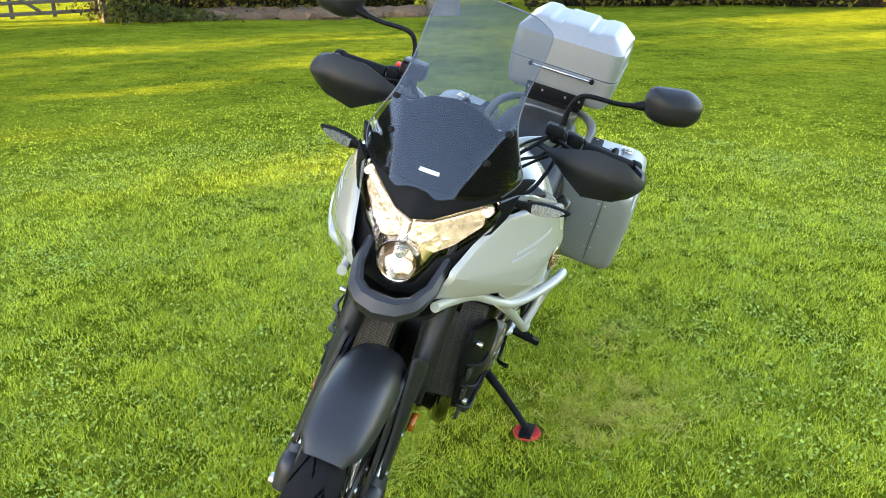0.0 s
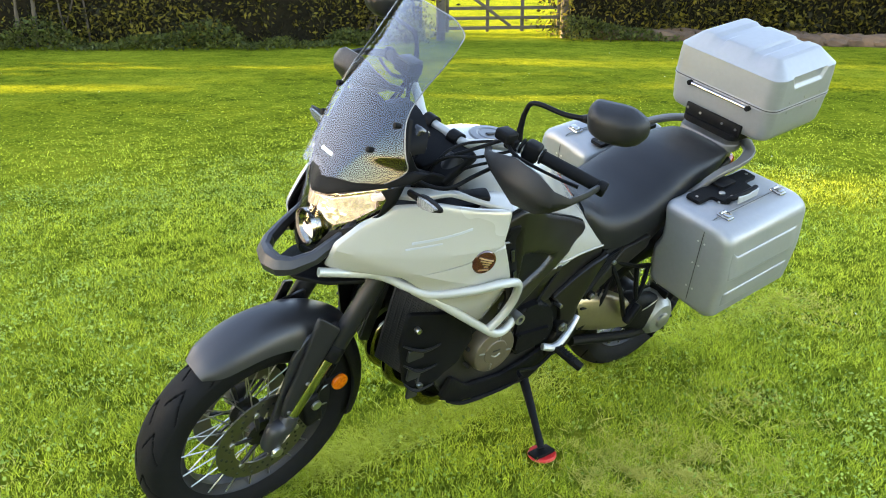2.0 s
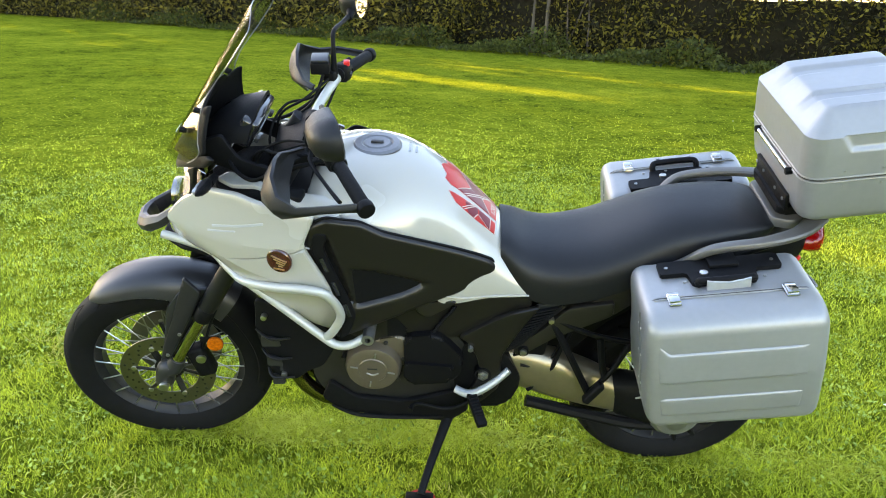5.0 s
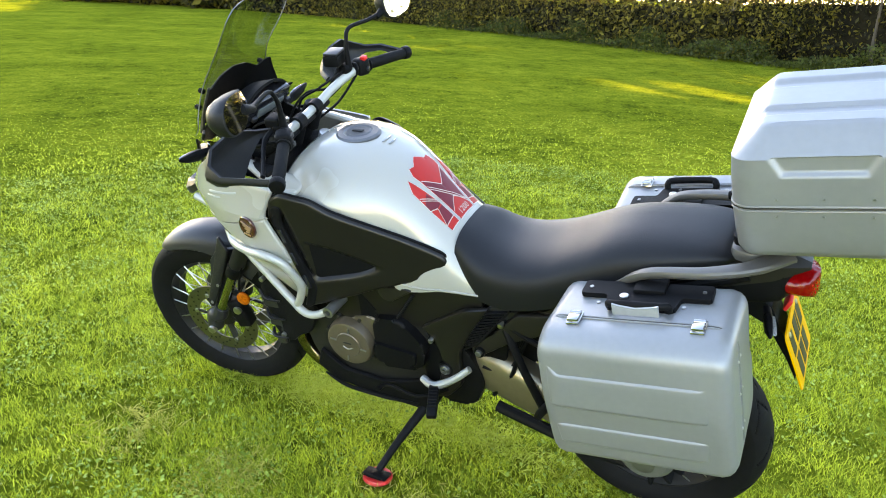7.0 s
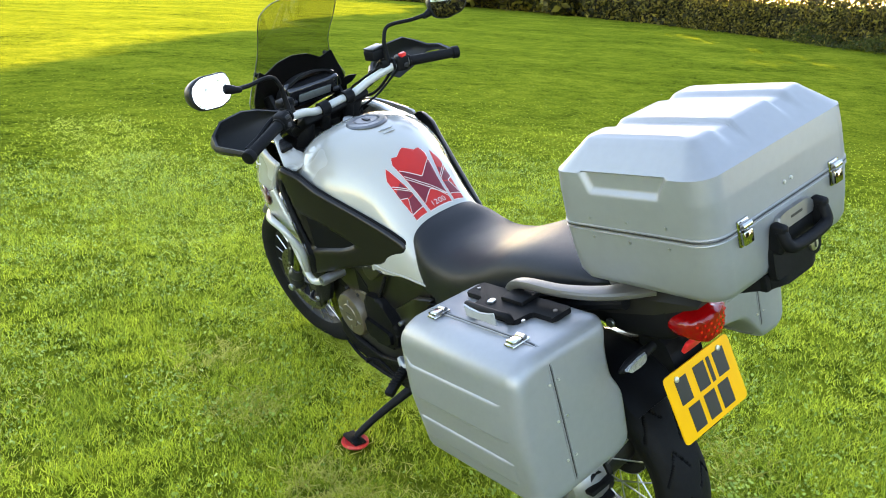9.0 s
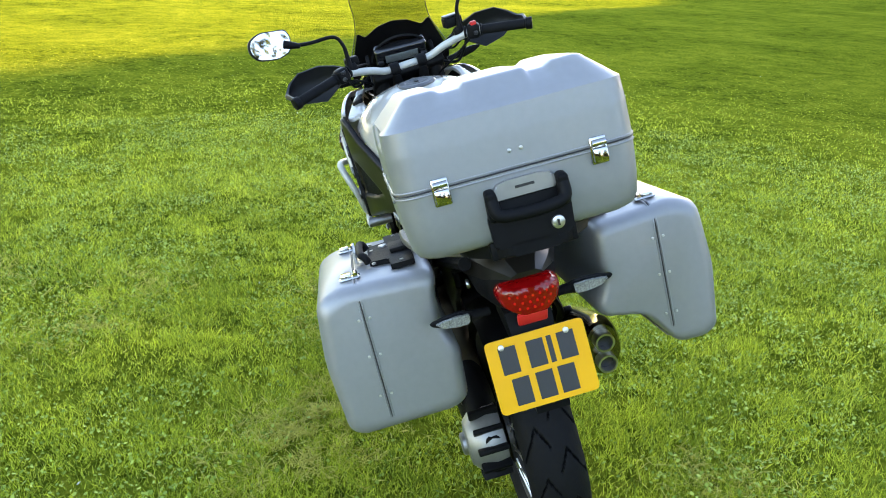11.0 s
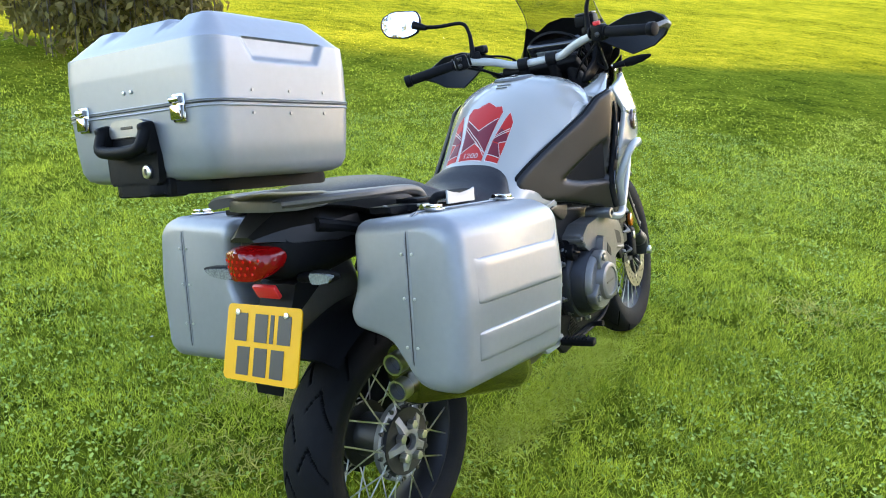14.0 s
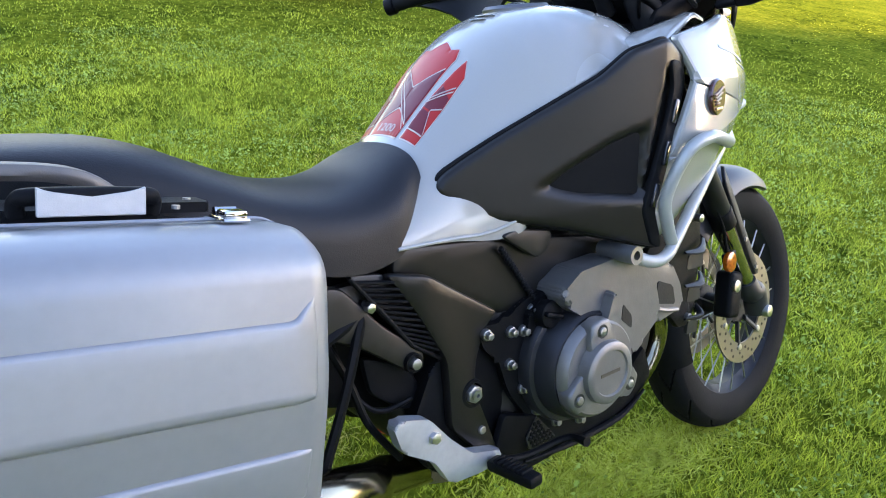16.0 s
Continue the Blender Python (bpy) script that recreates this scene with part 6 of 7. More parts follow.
hd = part("cylinder_head", prism(rounded([(0.742, 0.640), (0.79, 0.670), (0.883, 0.674), (0.945, 0.655), (1.002, 0.598), (1.018, 0.525), (0.956, 0.482), (0.905, 0.48), (0.893, 0.562), (0.802, 0.572), (0.748, 0.612)], 0.012), -0.14, -0.250, 0.012, 3), CASTGREY, bike, "grey-bronze cylinder head cover", 25)
part("head_front", prism(rounded([(0.93, 0.658), (1.070, 0.622), (1.100, 0.568), (1.112, 0.515), (1.02, 0.500), (0.97, 0.58)], 0.012), -0.14, -0.236, 0.010, 3), CASTGREY, hd, "", 25)
part("head_window", prism(rounded([(1.015, 0.545), (1.080, 0.528), (1.072, 0.572), (1.025, 0.592)], 0.006), -0.22, -0.2385, 0.002, 1), ENGINE, hd)
part("head_lip", tube([(1.012, -0.238, 0.535), (1.05, -0.239, 0.522), (1.088, -0.238, 0.514)], 0.005, 8, 4), CASTGREY, hd)
part("head_strut", prism(rounded([(0.852, 0.618), (0.905, 0.575), (0.938, 0.50), (0.905, 0.478), (0.878, 0.53), (0.828, 0.565)], 0.008), -0.22, -0.274, 0.007, 2), CASTGREY, hd, "", 25)
part("strut_slot", prism(rounded([(0.874, 0.590), (0.897, 0.562), (0.897, 0.535), (0.868, 0.560)], 0.004), -0.26, -0.2752, 0.001, 1), ENGINE, hd)
part("rear_cylinder_head", prism(rounded(head_r, 0.02), 0.12, 0.185, 0.016, 3), BLACK, bike)
gr_r = part("guard_grille", prism(rounded([(0.712, 0.388), (0.762, 0.325), (0.690, 0.322), (0.682, 0.350)], 0.006), -0.185, -0.196, 0.002, 1), INK, bike, "small black honeycomb grille")
bm = bmesh.new()
for k in range(7):
    for j in range(7):
        x, z = 0.690 + 0.010 * k + 0.005 * (j % 2), 0.328 + 0.009 * j
        if inside((x, z), [(0.712, 0.382), (0.755, 0.328), (0.692, 0.325), (0.686, 0.350)]):
            cyl((x, -0.195, z), (x, -0.1985, z), 0.0042, sides=6, bm=bm)
tagged(part("grille_cells", bm, BLACK, gr_r), kind="stuff")
both("bash_guard", shell([(1.03, 0.44), (1.06, 0.36), (1.00, 0.305), (0.82, 0.280), (0.66, 0.272), (0.60, 0.33), (0.63, 0.42), (0.72, 0.385), (0.80, 0.36), (0.95, 0.37)], lambda x, z: 0.188 + 0.08 * (z - 0.3), 0.008, 0.02, 0.008), BLACK, bike, "black engine side guard")
for s in (1, -1):
    part("guard_ridge", tube([(1.03, s * 0.195, 0.335), (0.95, s * 0.194, 0.298), (0.80, s * 0.193, 0.292), (0.68, s * 0.192, 0.30)], [0.003, 0.007, 0.007, 0.003], 8, 6), BLACK, bike)
part("sump", prism(rounded([(0.64, 0.34), (0.70, 0.262), (0.98, 0.262), (1.08, 0.33), (1.10, 0.42), (0.70, 0.42)], 0.03), -0.13, 0.13, 0.02, 3), BLACK, bike, "black sump guard")
for y, x1 in ((0.128, 1.125), (0.045, 1.15), (-0.045, 1.15), (-0.128, 1.125)):
    part("exhaust_header", tube([(1.04, y, 0.56), (x1, y * 1.1, 0.50), (x1 + 0.01, y * 1.1, 0.40), (1.06, y, 0.31), (0.95, y * 0.6, 0.27), (0.75, -0.05, 0.27)], 0.025, 14, 8), PIPE, bike, "dark glossy steel exhaust header")
for s in (1, -1):
    m = pose(1.158, 0.112 * s, 0.615, 0, -12, 16 * s)
    rad = part("radiator", box(0.032, 0.17, 0.29, 0.004, m=m), RADIATOR, bike, "black radiator with fine fins")
    bm = bmesh.new()
    for k in range(34):
        box(0.003, 0.16, 0.0022, 0, (0.018, 0, -0.135 + 0.27 * k / 33), bm=bm)
    for k in range(8):
        box(0.0035, 0.004, 0.275, 0, (0.0185, -0.075 + 0.15 * k / 7, 0), bm=bm)
    bmesh.ops.transform(bm, matrix=m, verts=bm.verts)
    tagged(part("radiator_fin_pack", bm, INK, rad), kind="stuff")
    sh = part("radiator_shroud", shell([(1.232, 0.735), (1.242, 0.62), (1.212, 0.475), (1.175, 0.442), (1.125, 0.452), (1.09, 0.49), (1.04, 0.515), (0.995, 0.60), (1.02, 0.66), (1.10, 0.72)],
                                       lambda x, z: s * (0.218 - 0.22 * max(0, x - 1.10)), 0.008 * s, 0.02, 0.008), BLACK, bike, "black radiator side shroud with slots")
    for k in range(3):
        z = 0.63 - 0.075 * k
        part("shroud_fin", tube([(1.238 - 0.012 * k, s * 0.194, z), (1.19, s * 0.222, z - 0.012), (1.13, s * 0.226, z - 0.004)], [0.004, 0.010, 0.004], 8, 5, flat=0.6), GUARD, sh)
        part("shroud_slot", prism(rounded([(1.222 - 0.010 * k, z - 0.018), (1.224 - 0.010 * k, z - 0.058), (1.165, z - 0.055), (1.172, z - 0.024)], 0.006), s * 0.196, s * 0.2045, 0.001, 1), INK, sh, "dark slot")
    for x, z in ((1.205, 0.685), (1.165, 0.468)):
        part("shroud_bolt", cyl((x, s * 0.195, z), (x, s * 0.214, z), 0.009, sides=12, bevel=0.002), STEEL, sh)
part("front_cover", shell([(-0.11, 0.80), (0.11, 0.80), (0.13, 0.90), (0.0, 0.92), (-0.13, 0.90)], lambda y, z: 1.30, 0.01, 0.03, 0.006, front), BLACK, bike)
part("frame_core", prism(rounded([(1.22, 0.92), (1.26, 0.82), (1.08, 0.66), (0.5, 0.62), (0.30, 0.70), (-0.10, 0.86), (-0.10, 0.92), (0.3, 0.80), (0.6, 0.82), (0.98, 0.93), (1.08, 1.05)], 0.02), -0.12, 0.12, 0.01), BLACK, bike, "black frame and airbox")

# crash bars
def crash(s):
    b = part("crash_bar", tube([(1.49, 0.118 * s, 0.902), (1.42, 0.135 * s, 0.893), (1.335, 0.170 * s, 0.884), (1.275, 0.222 * s, 0.862), (1.225, 0.262 * s, 0.852), (1.13, 0.312 * s, 0.872), (1.05, 0.338 * s, 0.888),
                                (0.99, 0.333 * s, 0.868), (0.962, 0.305 * s, 0.785), (0.985, 0.292 * s, 0.72), (1.012, 0.281 * s, 0.682)], 0.0125, 14, 6), BAR, bike, "silver tubular crash bar")
    part("crash_bar_brace", tube([(1.262, 0.225 * s, 0.852), (1.16, 0.252 * s, 0.785), (1.03, 0.279 * s, 0.690), (0.985, 0.287 * s, 0.662), (0.945, 0.284 * s, 0.660), (0.905, 0.272 * s, 0.678)], 0.0125, 14, 6), BAR, b)
    part("crash_bar_boss", lathe([(0.205 * s, 0.009), (0.292 * s, 0.009), (0.292 * s, 0.0175), (0.205 * s, 0.0175)], 24, c=(0.894, 0, 0.684)), ALU, b)


crash(1)
crash(-1)

# swinging arm, shaft drive, stand, footrests
part("swingarm", loft([[(x, yc + ry * math.copysign(abs(math.cos(a)) ** 0.75, math.cos(a)), zc + rz * math.copysign(abs(math.sin(a)) ** 0.8, math.sin(a))) for a in [2 * math.pi * k / 28 for k in range(28)]]
                       for x, yc, zc, ry, rz in ((0.52, 0.10, 0.47, 0.05, 0.07), (0.43, 0.115, 0.468, 0.054, 0.082), (0.34, 0.125, 0.448, 0.056, 0.086), (0.24, 0.128, 0.415, 0.054, 0.078),
                                                 (0.16, 0.126, 0.384, 0.05, 0.066), (0.11, 0.126, 0.365, 0.048, 0.062))]), CHAMPAGNE, bike, "champagne-coloured single-sided swinging arm", 50)
for k in range(6):
    a = radians(100 + 32 * k)
    part("drive_rib", box(0.03, 0.085, 0.014, 0.004, (RA.x + 0.098 * math.cos(a), 0.125, RA.z + 0.098 * math.sin(a)), Matrix.Rotation(-a, 4, "Y")), BLACK, bike)
part("drive_cap", lathe([(0.18, 0.034), (0.199, 0.032), (0.203, 0.026), (0.203, 0.0)], 28, c=(RA.x, 0, RA.z)), ALU, bike, "round silver drive cap")
part("swingarm_root", box(0.12, 0.25, 0.12, 0.03, (0.50, 0, 0.45), segs=3), ENGINE, bike)
part("final_drive", lathe([(0.085, 0.09), (0.12, 0.095), (0.165, 0.082), (0.185, 0.062), (0.19, 0.03), (0.19, 0.0)], 40, c=(RA.x, 0, RA.z)), HUBGREY, bike, "grey final drive housing")
part("drive_casing", loft([[(x, yc + ry * math.copysign(abs(math.cos(a)) ** 0.75, math.cos(a)), zc + rz * math.copysign(abs(math.sin(a)) ** 0.8, math.sin(a))) for a in [2 * math.pi * k / 28 for k in range(28)]]
                           for x, yc, zc, ry, rz in ((0.16, 0.127, 0.390, 0.045, 0.062), (0.13, 0.128, 0.378, 0.055, 0.076), (0.08, 0.126, 0.365, 0.054, 0.082), (0.02, 0.124, 0.340, 0.052, 0.086), (-0.08, 0.122, 0.318, 0.045, 0.080), (-0.13, 0.118, 0.312, 0.03, 0.06))]), BLACK, bike, "black final drive casing", 50)
part("warning_label", box(0.075, 0.001, 0.03, 0.0003, (0.05, 0.176, 0.405), pose(0, 0, 0, -22, 20, 0), segs=1), GREYTEXT, bike, "small grey label on the drive casing")
part("torque_arm", tube([(0.42, 0.14, 0.335), (0.25, 0.15, 0.30), (0.10, 0.155, 0.27), (0.0, 0.15, 0.26)], 0.019, 10, 6), BLACK, bike, "black lower torque arm")
st = part("side_stand", tube([(0.655, 0.135, 0.30), (0.668, 0.18, 0.275), (0.712, 0.305, 0.213), (0.738, 0.385, 0.165)], [0.019, 0.017, 0.013, 0.012], 12, 6), BLACK, bike, "black steel side stand, folded out")
part("stand_bracket", prism(rounded([(0.60, 0.34), (0.70, 0.34), (0.70, 0.27), (0.64, 0.26)], 0.01), 0.09, 0.15, 0.005), BLACK, st)
part("stand_foot", box(0.085, 0.045, 0.012, 0.004, (0.742, 0.393, 0.156), pose(0, 0, 0, 15, 0, 0)), BLACK, st)
part("stand_spring", cyl((0.665, 0.165, 0.268), (0.70, 0.275, 0.222), 0.007, sides=10), STEEL, st)
for s in (1, -1):
    if s > 0:
        hang = part("footrest_bracket", tube([(0.485, 0.185, 0.50), (0.54, 0.205, 0.455), (0.60, 0.215, 0.425), (0.645, 0.20, 0.43)], [0.011, 0.012, 0.014, 0.012], 10, 5), CAST, bike, "silver cast footrest bracket")
        a, b = Vector((0.597, 0.215, 0.425)), Vector((0.560, 0.318, 0.395))
    else:
        hang = part("footrest_bracket", prism(rounded([(0.375, 0.496), (0.392, 0.504), (0.447, 0.486), (0.485, 0.437), (0.531, 0.390), (0.600, 0.371), (0.592, 0.352), (0.552, 0.345), (0.481, 0.350), (0.450, 0.405), (0.389, 0.445)], 0.010), -0.196, -0.222, 0.006), CAST, bike, "silver cast footrest bracket")
        part("bracket_bolt", cyl((0.452, -0.21, 0.452), (0.452, -0.232, 0.452), 0.011, sides=6, bevel=0.002), STEEL, hang)
        a, b = Vector((0.572, -0.225, 0.358)), Vector((0.582, -0.332, 0.360))
    d = (b - a).normalized()
    peg = part("footrest", box((b - a).length, 0.032, 0.022, 0.006, (a + b) / 2, d.to_track_quat("X", "Z").to_matrix().to_4x4()), BLACK, bike, "black rubber footrest")
    for k in range(7):
        part("footrest_ridge", box(0.005, 0.027, 0.006, 0.001, a + d * (0.018 + 0.011 * k) + Vector((0, 0, 0.013)), d.to_track_quat("X", "Z").to_matrix().to_4x4()), TYRE, peg)
part("gear_lever", tube([(0.56, 0.20, 0.41), (0.66, 0.215, 0.36), (0.76, 0.225, 0.385), (0.78, 0.26, 0.39)], [0.007, 0.006, 0.006, 0.009], 8, 6), BLACK, bike)
part("brake_pedal", tube([(0.54, -0.21, 0.37), (0.64, -0.225, 0.34), (0.745, -0.24, 0.345), (0.755, -0.285, 0.35)], [0.008, 0.007, 0.007, 0.010], 8, 6), BLACK, bike)

# exhaust silencer on the right
def oval(c, ry, rz, n=24):
    return [(c[0], c[1] + ry * math.cos(2 * math.pi * k / n), c[2] + rz * math.sin(2 * math.pi * k / n)) for k in range(n)]


sil = part("silencer", loft([oval(c, ry, rz) for c, ry, rz in (((0.52, -0.09, 0.31), 0.03, 0.03), ((0.40, -0.13, 0.36), 0.035, 0.04), ((0.33, -0.205, 0.385), 0.045, 0.06), ((0.20, -0.255, 0.437), 0.050, 0.062),
                                                               ((-0.08, -0.224, 0.548), 0.056, 0.082), ((-0.165, -0.208, 0.575), 0.052, 0.080), ((-0.175, -0.208, 0.578), 0.046, 0.072))]), PIPE, bike, "polished steel exhaust silencer")
for dz in (0.034, -0.030):
    part("exhaust_outlet", lathe([(-0.205, 0.021), (-0.205, 0.026), (-0.16, 0.026), (-0.16, 0.021), (-0.205, 0.021)], 28, axis="X", c=(0, -0.208, 0.577 + dz)), STEEL, sil, "round steel exhaust outlet")
    part("outlet_bore", cyl((-0.18, -0.208, 0.577 + dz), (-0.185, -0.208, 0.577 + dz), 0.0205, sides=24), INK, sil)
part("collector_pipe", tube([(0.75, -0.05, 0.27), (0.62, -0.07, 0.275), (0.50, -0.095, 0.32)], 0.032, 14, 6), BRONZE, bike)

# tail
rings = []
for x, w, z0, z1 in ((0.02, 0.10, 0.86, 0.93), (-0.10, 0.105, 0.835, 0.965), (-0.22, 0.10, 0.825, 0.985), (-0.29, 0.085, 0.835, 0.98), (-0.325, 0.075, 0.845, 0.965), (-0.345, 0.05, 0.86, 0.95)):
    zm, hz = (z0 + z1) / 2, (z1 - z0) / 2
    rings.append([(x, -0.01 + w * math.copysign(abs(math.cos(a)) ** 0.6, math.cos(a)), zm + hz * math.copysign(abs(math.sin(a)) ** 0.7, math.sin(a))) for a in [2 * math.pi * k / 28 for k in range(28)]])
part("tail_unit", loft(rings), BLACK, bike, "black plastic tail unit", 50)
rings = []
for x, w, zt, zs in ((-0.13, 0.118, 0.998, 0.905), (-0.20, 0.112, 1.002, 0.905), (-0.305, 0.082, 1.0, 0.925), (-0.345, 0.062, 0.98, 0.938), (-0.382, 0.036, 0.957, 0.946)):
    rings.append([(x, -0.01 + w * a, zs + (zt - zs) * b) for a, b in ((-1, 0), (-0.93, 0.45), (-0.55, 0.97), (0, 1), (0.55, 0.97), (0.93, 0.45), (1, 0), (0.6, -0.08), (-0.6, -0.08))])
part("tail_hood", loft(rings), PANEL, bike, "faceted black tail hood", 20)


def lightx(y, z):
    return -0.407 + 6.0 * (y + 0.01) ** 2 + 1.5 * (z - 0.885) ** 2


TL = [(-0.083, 0.908), (-0.070, 0.926), (-0.01, 0.934), (0.050, 0.926), (0.063, 0.908), (0.055, 0.884), (0.024, 0.864), (-0.044, 0.864), (-0.075, 0.884)]
tl = part("tail_lamp", loft([[(lightx(-0.01 + (y + 0.01) * k, 0.888 + (z - 0.888) * k) + dx, -0.01 + (y + 0.01) * k, 0.888 + (z - 0.888) * k) for y, z in rounded(TL, 0.012)] for dx, k in ((0.045, 1.0), (0.025, 1.02), (0.008, 0.98), (0.0, 0.9), (0.0, 0.6), (0.0, 0.3))]), REDLENS, bike, "red tail lamp lens, lit", 60)
for r in range(3):
    for k in range(7 - r):
        y, z = -0.058 + 0.016 * k + 0.008 * r, 0.910 - 0.014 * r
        part("lamp_led", cyl((lightx(y, z) + 0.004, y, z), (lightx(y, z) - 0.0004, y, z), 0.0036, 0.0032, 8), REDGLOW, tl, "glowing red light point")
hang = part("plate_hanger", loft([[(x, -0.01 + w * a, z + h * b) for a, b in ((-1, -1), (1, -1), (1, 1), (-1, 1))] for x, z, w, h in ((-0.24, 0.84, 0.06, 0.03), (-0.31, 0.80, 0.055, 0.03), (-0.335, 0.745, 0.05, 0.025), (-0.365, 0.69, 0.045, 0.022), (-0.395, 0.615, 0.04, 0.012))]), BLACK, bike, "black plate hanger")
part("rear_reflector", box(0.012, 0.07, 0.034, 0.004, (-0.345, -0.012, 0.825), pose(0, 0, 0, 0, -22, 0)), REDPLASTIC, bike, "red rear reflector")
PM = Matrix.Translation((-0.383, -0.004, 0.716)) @ Matrix.Rotation(radians(21.5), 4, "Y")
bm = prism(rounded([(-0.116, -0.084), (0.116, -0.084), (0.116, 0.084), (-0.116, 0.084)], 0.012), -0.002, 0.002, 0.0008, 1, plane="YZ")
bmesh.ops.transform(bm, matrix=PM, verts=bm.verts)
plate = part("number_plate", bm, PLATE, bike, "yellow rear number plate")
for rowz, xs in ((0.034, (0.068, 0.004, -0.030, -0.068)), (-0.040, (0.055, 0.0, -0.052))):
    for y in xs:
        wide = 0.012 if y == -0.030 else 0.040
        bm = box(0.001, wide, 0.062, 0.0003, (-0.0028, y, rowz), segs=1)
        bmesh.ops.transform(bm, matrix=PM, verts=bm.verts)
        part("plate_bar", bm, INK, plate)
for y in (0.080, -0.072):
    bm = cyl((-0.001, y, 0.066), (-0.006, y, 0.066), 0.007, sides=14, bevel=0.001)
    bmesh.ops.transform(bm, matrix=PM, verts=bm.verts)
    part("plate_screw", bm, STEEL, plate)
def strap(pts, w, h, bm=None):
    """A flat bar through pts, broad across and rounded."""
    path = smooth_path(pts, 6)
    rings = []
    for i, p in enumerate(path):
        t = (path[min(i + 1, len(path) - 1)] - path[max(i - 1, 0)]).normalized()
        side = t.cross(Vector((0, 0, 1))).normalized()
        up = side.cross(t)
        f = i / (len(path) - 1) * (len(w) - 1)
        k = min(int(f), len(w) - 2)
        ww = w[k] + (w[k + 1] - w[k]) * (f - k)
        rings.append([p + side * ww * c + up * h * d for c, d in ((1, -0.3), (1, 0.4), (0.8, 0.85), (0.4, 1), (-0.4, 1), (-0.8, 0.85), (-1, 0.4), (-1, -0.3), (-0.7, -0.9), (0.7, -0.9))])
    return loft(rings, bm)


for s in (1, -1):
    indicator((-0.30, 0.075 * s, 0.845), (-0.322, 0.215 * s, 0.858), 0.03, bike)
    part("grab_rail", strap([(0.105, 0.155 * s, 0.862), (0.05, 0.182 * s, 0.905), (0.0, 0.202 * s, 0.957), (-0.05, 0.206 * s, 0.98), (-0.16, 0.200 * s, 0.998), (-0.26, 0.165 * s, 1.012), (-0.325, 0.095 * s, 1.018)],
                            [0.011, 0.013, 0.014, 0.015, 0.017, 0.022, 0.030], 0.011), RAILGREY, bike, "grey cast grab rail")
    part("seat_lock", cyl((-0.20, 0.095 * s, 0.875), (-0.20, 0.103 * s, 0.875), 0.012, sides=18, bevel=0.002), STEEL, bike)
part("rear_carrier", shell([(-0.20, -0.11), (-0.25, -0.14), (-0.31, -0.12), (-0.33, -0.05), (-0.33, 0.03), (-0.31, 0.10), (-0.25, 0.12), (-0.20, 0.10)], lambda x, y: 1.022 - 0.06 * (x + 0.3), 0.02, 0.03, 0.008, lambda a, b, d: (a, b, d)), RAILGREY, bike, "grey cast rear carrier")
part("inner_mudguard", loft([[(RA.x + r * math.cos(a), y, RA.z + r * math.sin(a)) for y, r in ((-0.09, 0.36), (-0.05, 0.385), (0.05, 0.385), (0.09, 0.36), (0.05, 0.375), (-0.05, 0.375))] for a in [radians(40 + 85 * k / 11) for k in range(12)]]), BLACK, bike)
part("hugger", loft([[(RA.x + r * math.cos(a), y, RA.z + r * math.sin(a)) for y, r in ((-0.085, 0.33), (-0.05, 0.345), (0.05, 0.345), (0.085, 0.33), (0.05, 0.338), (-0.05, 0.338))] for a in [radians(8 + 45 * k / 11) for k in range(12)]]), BLACK, bike)

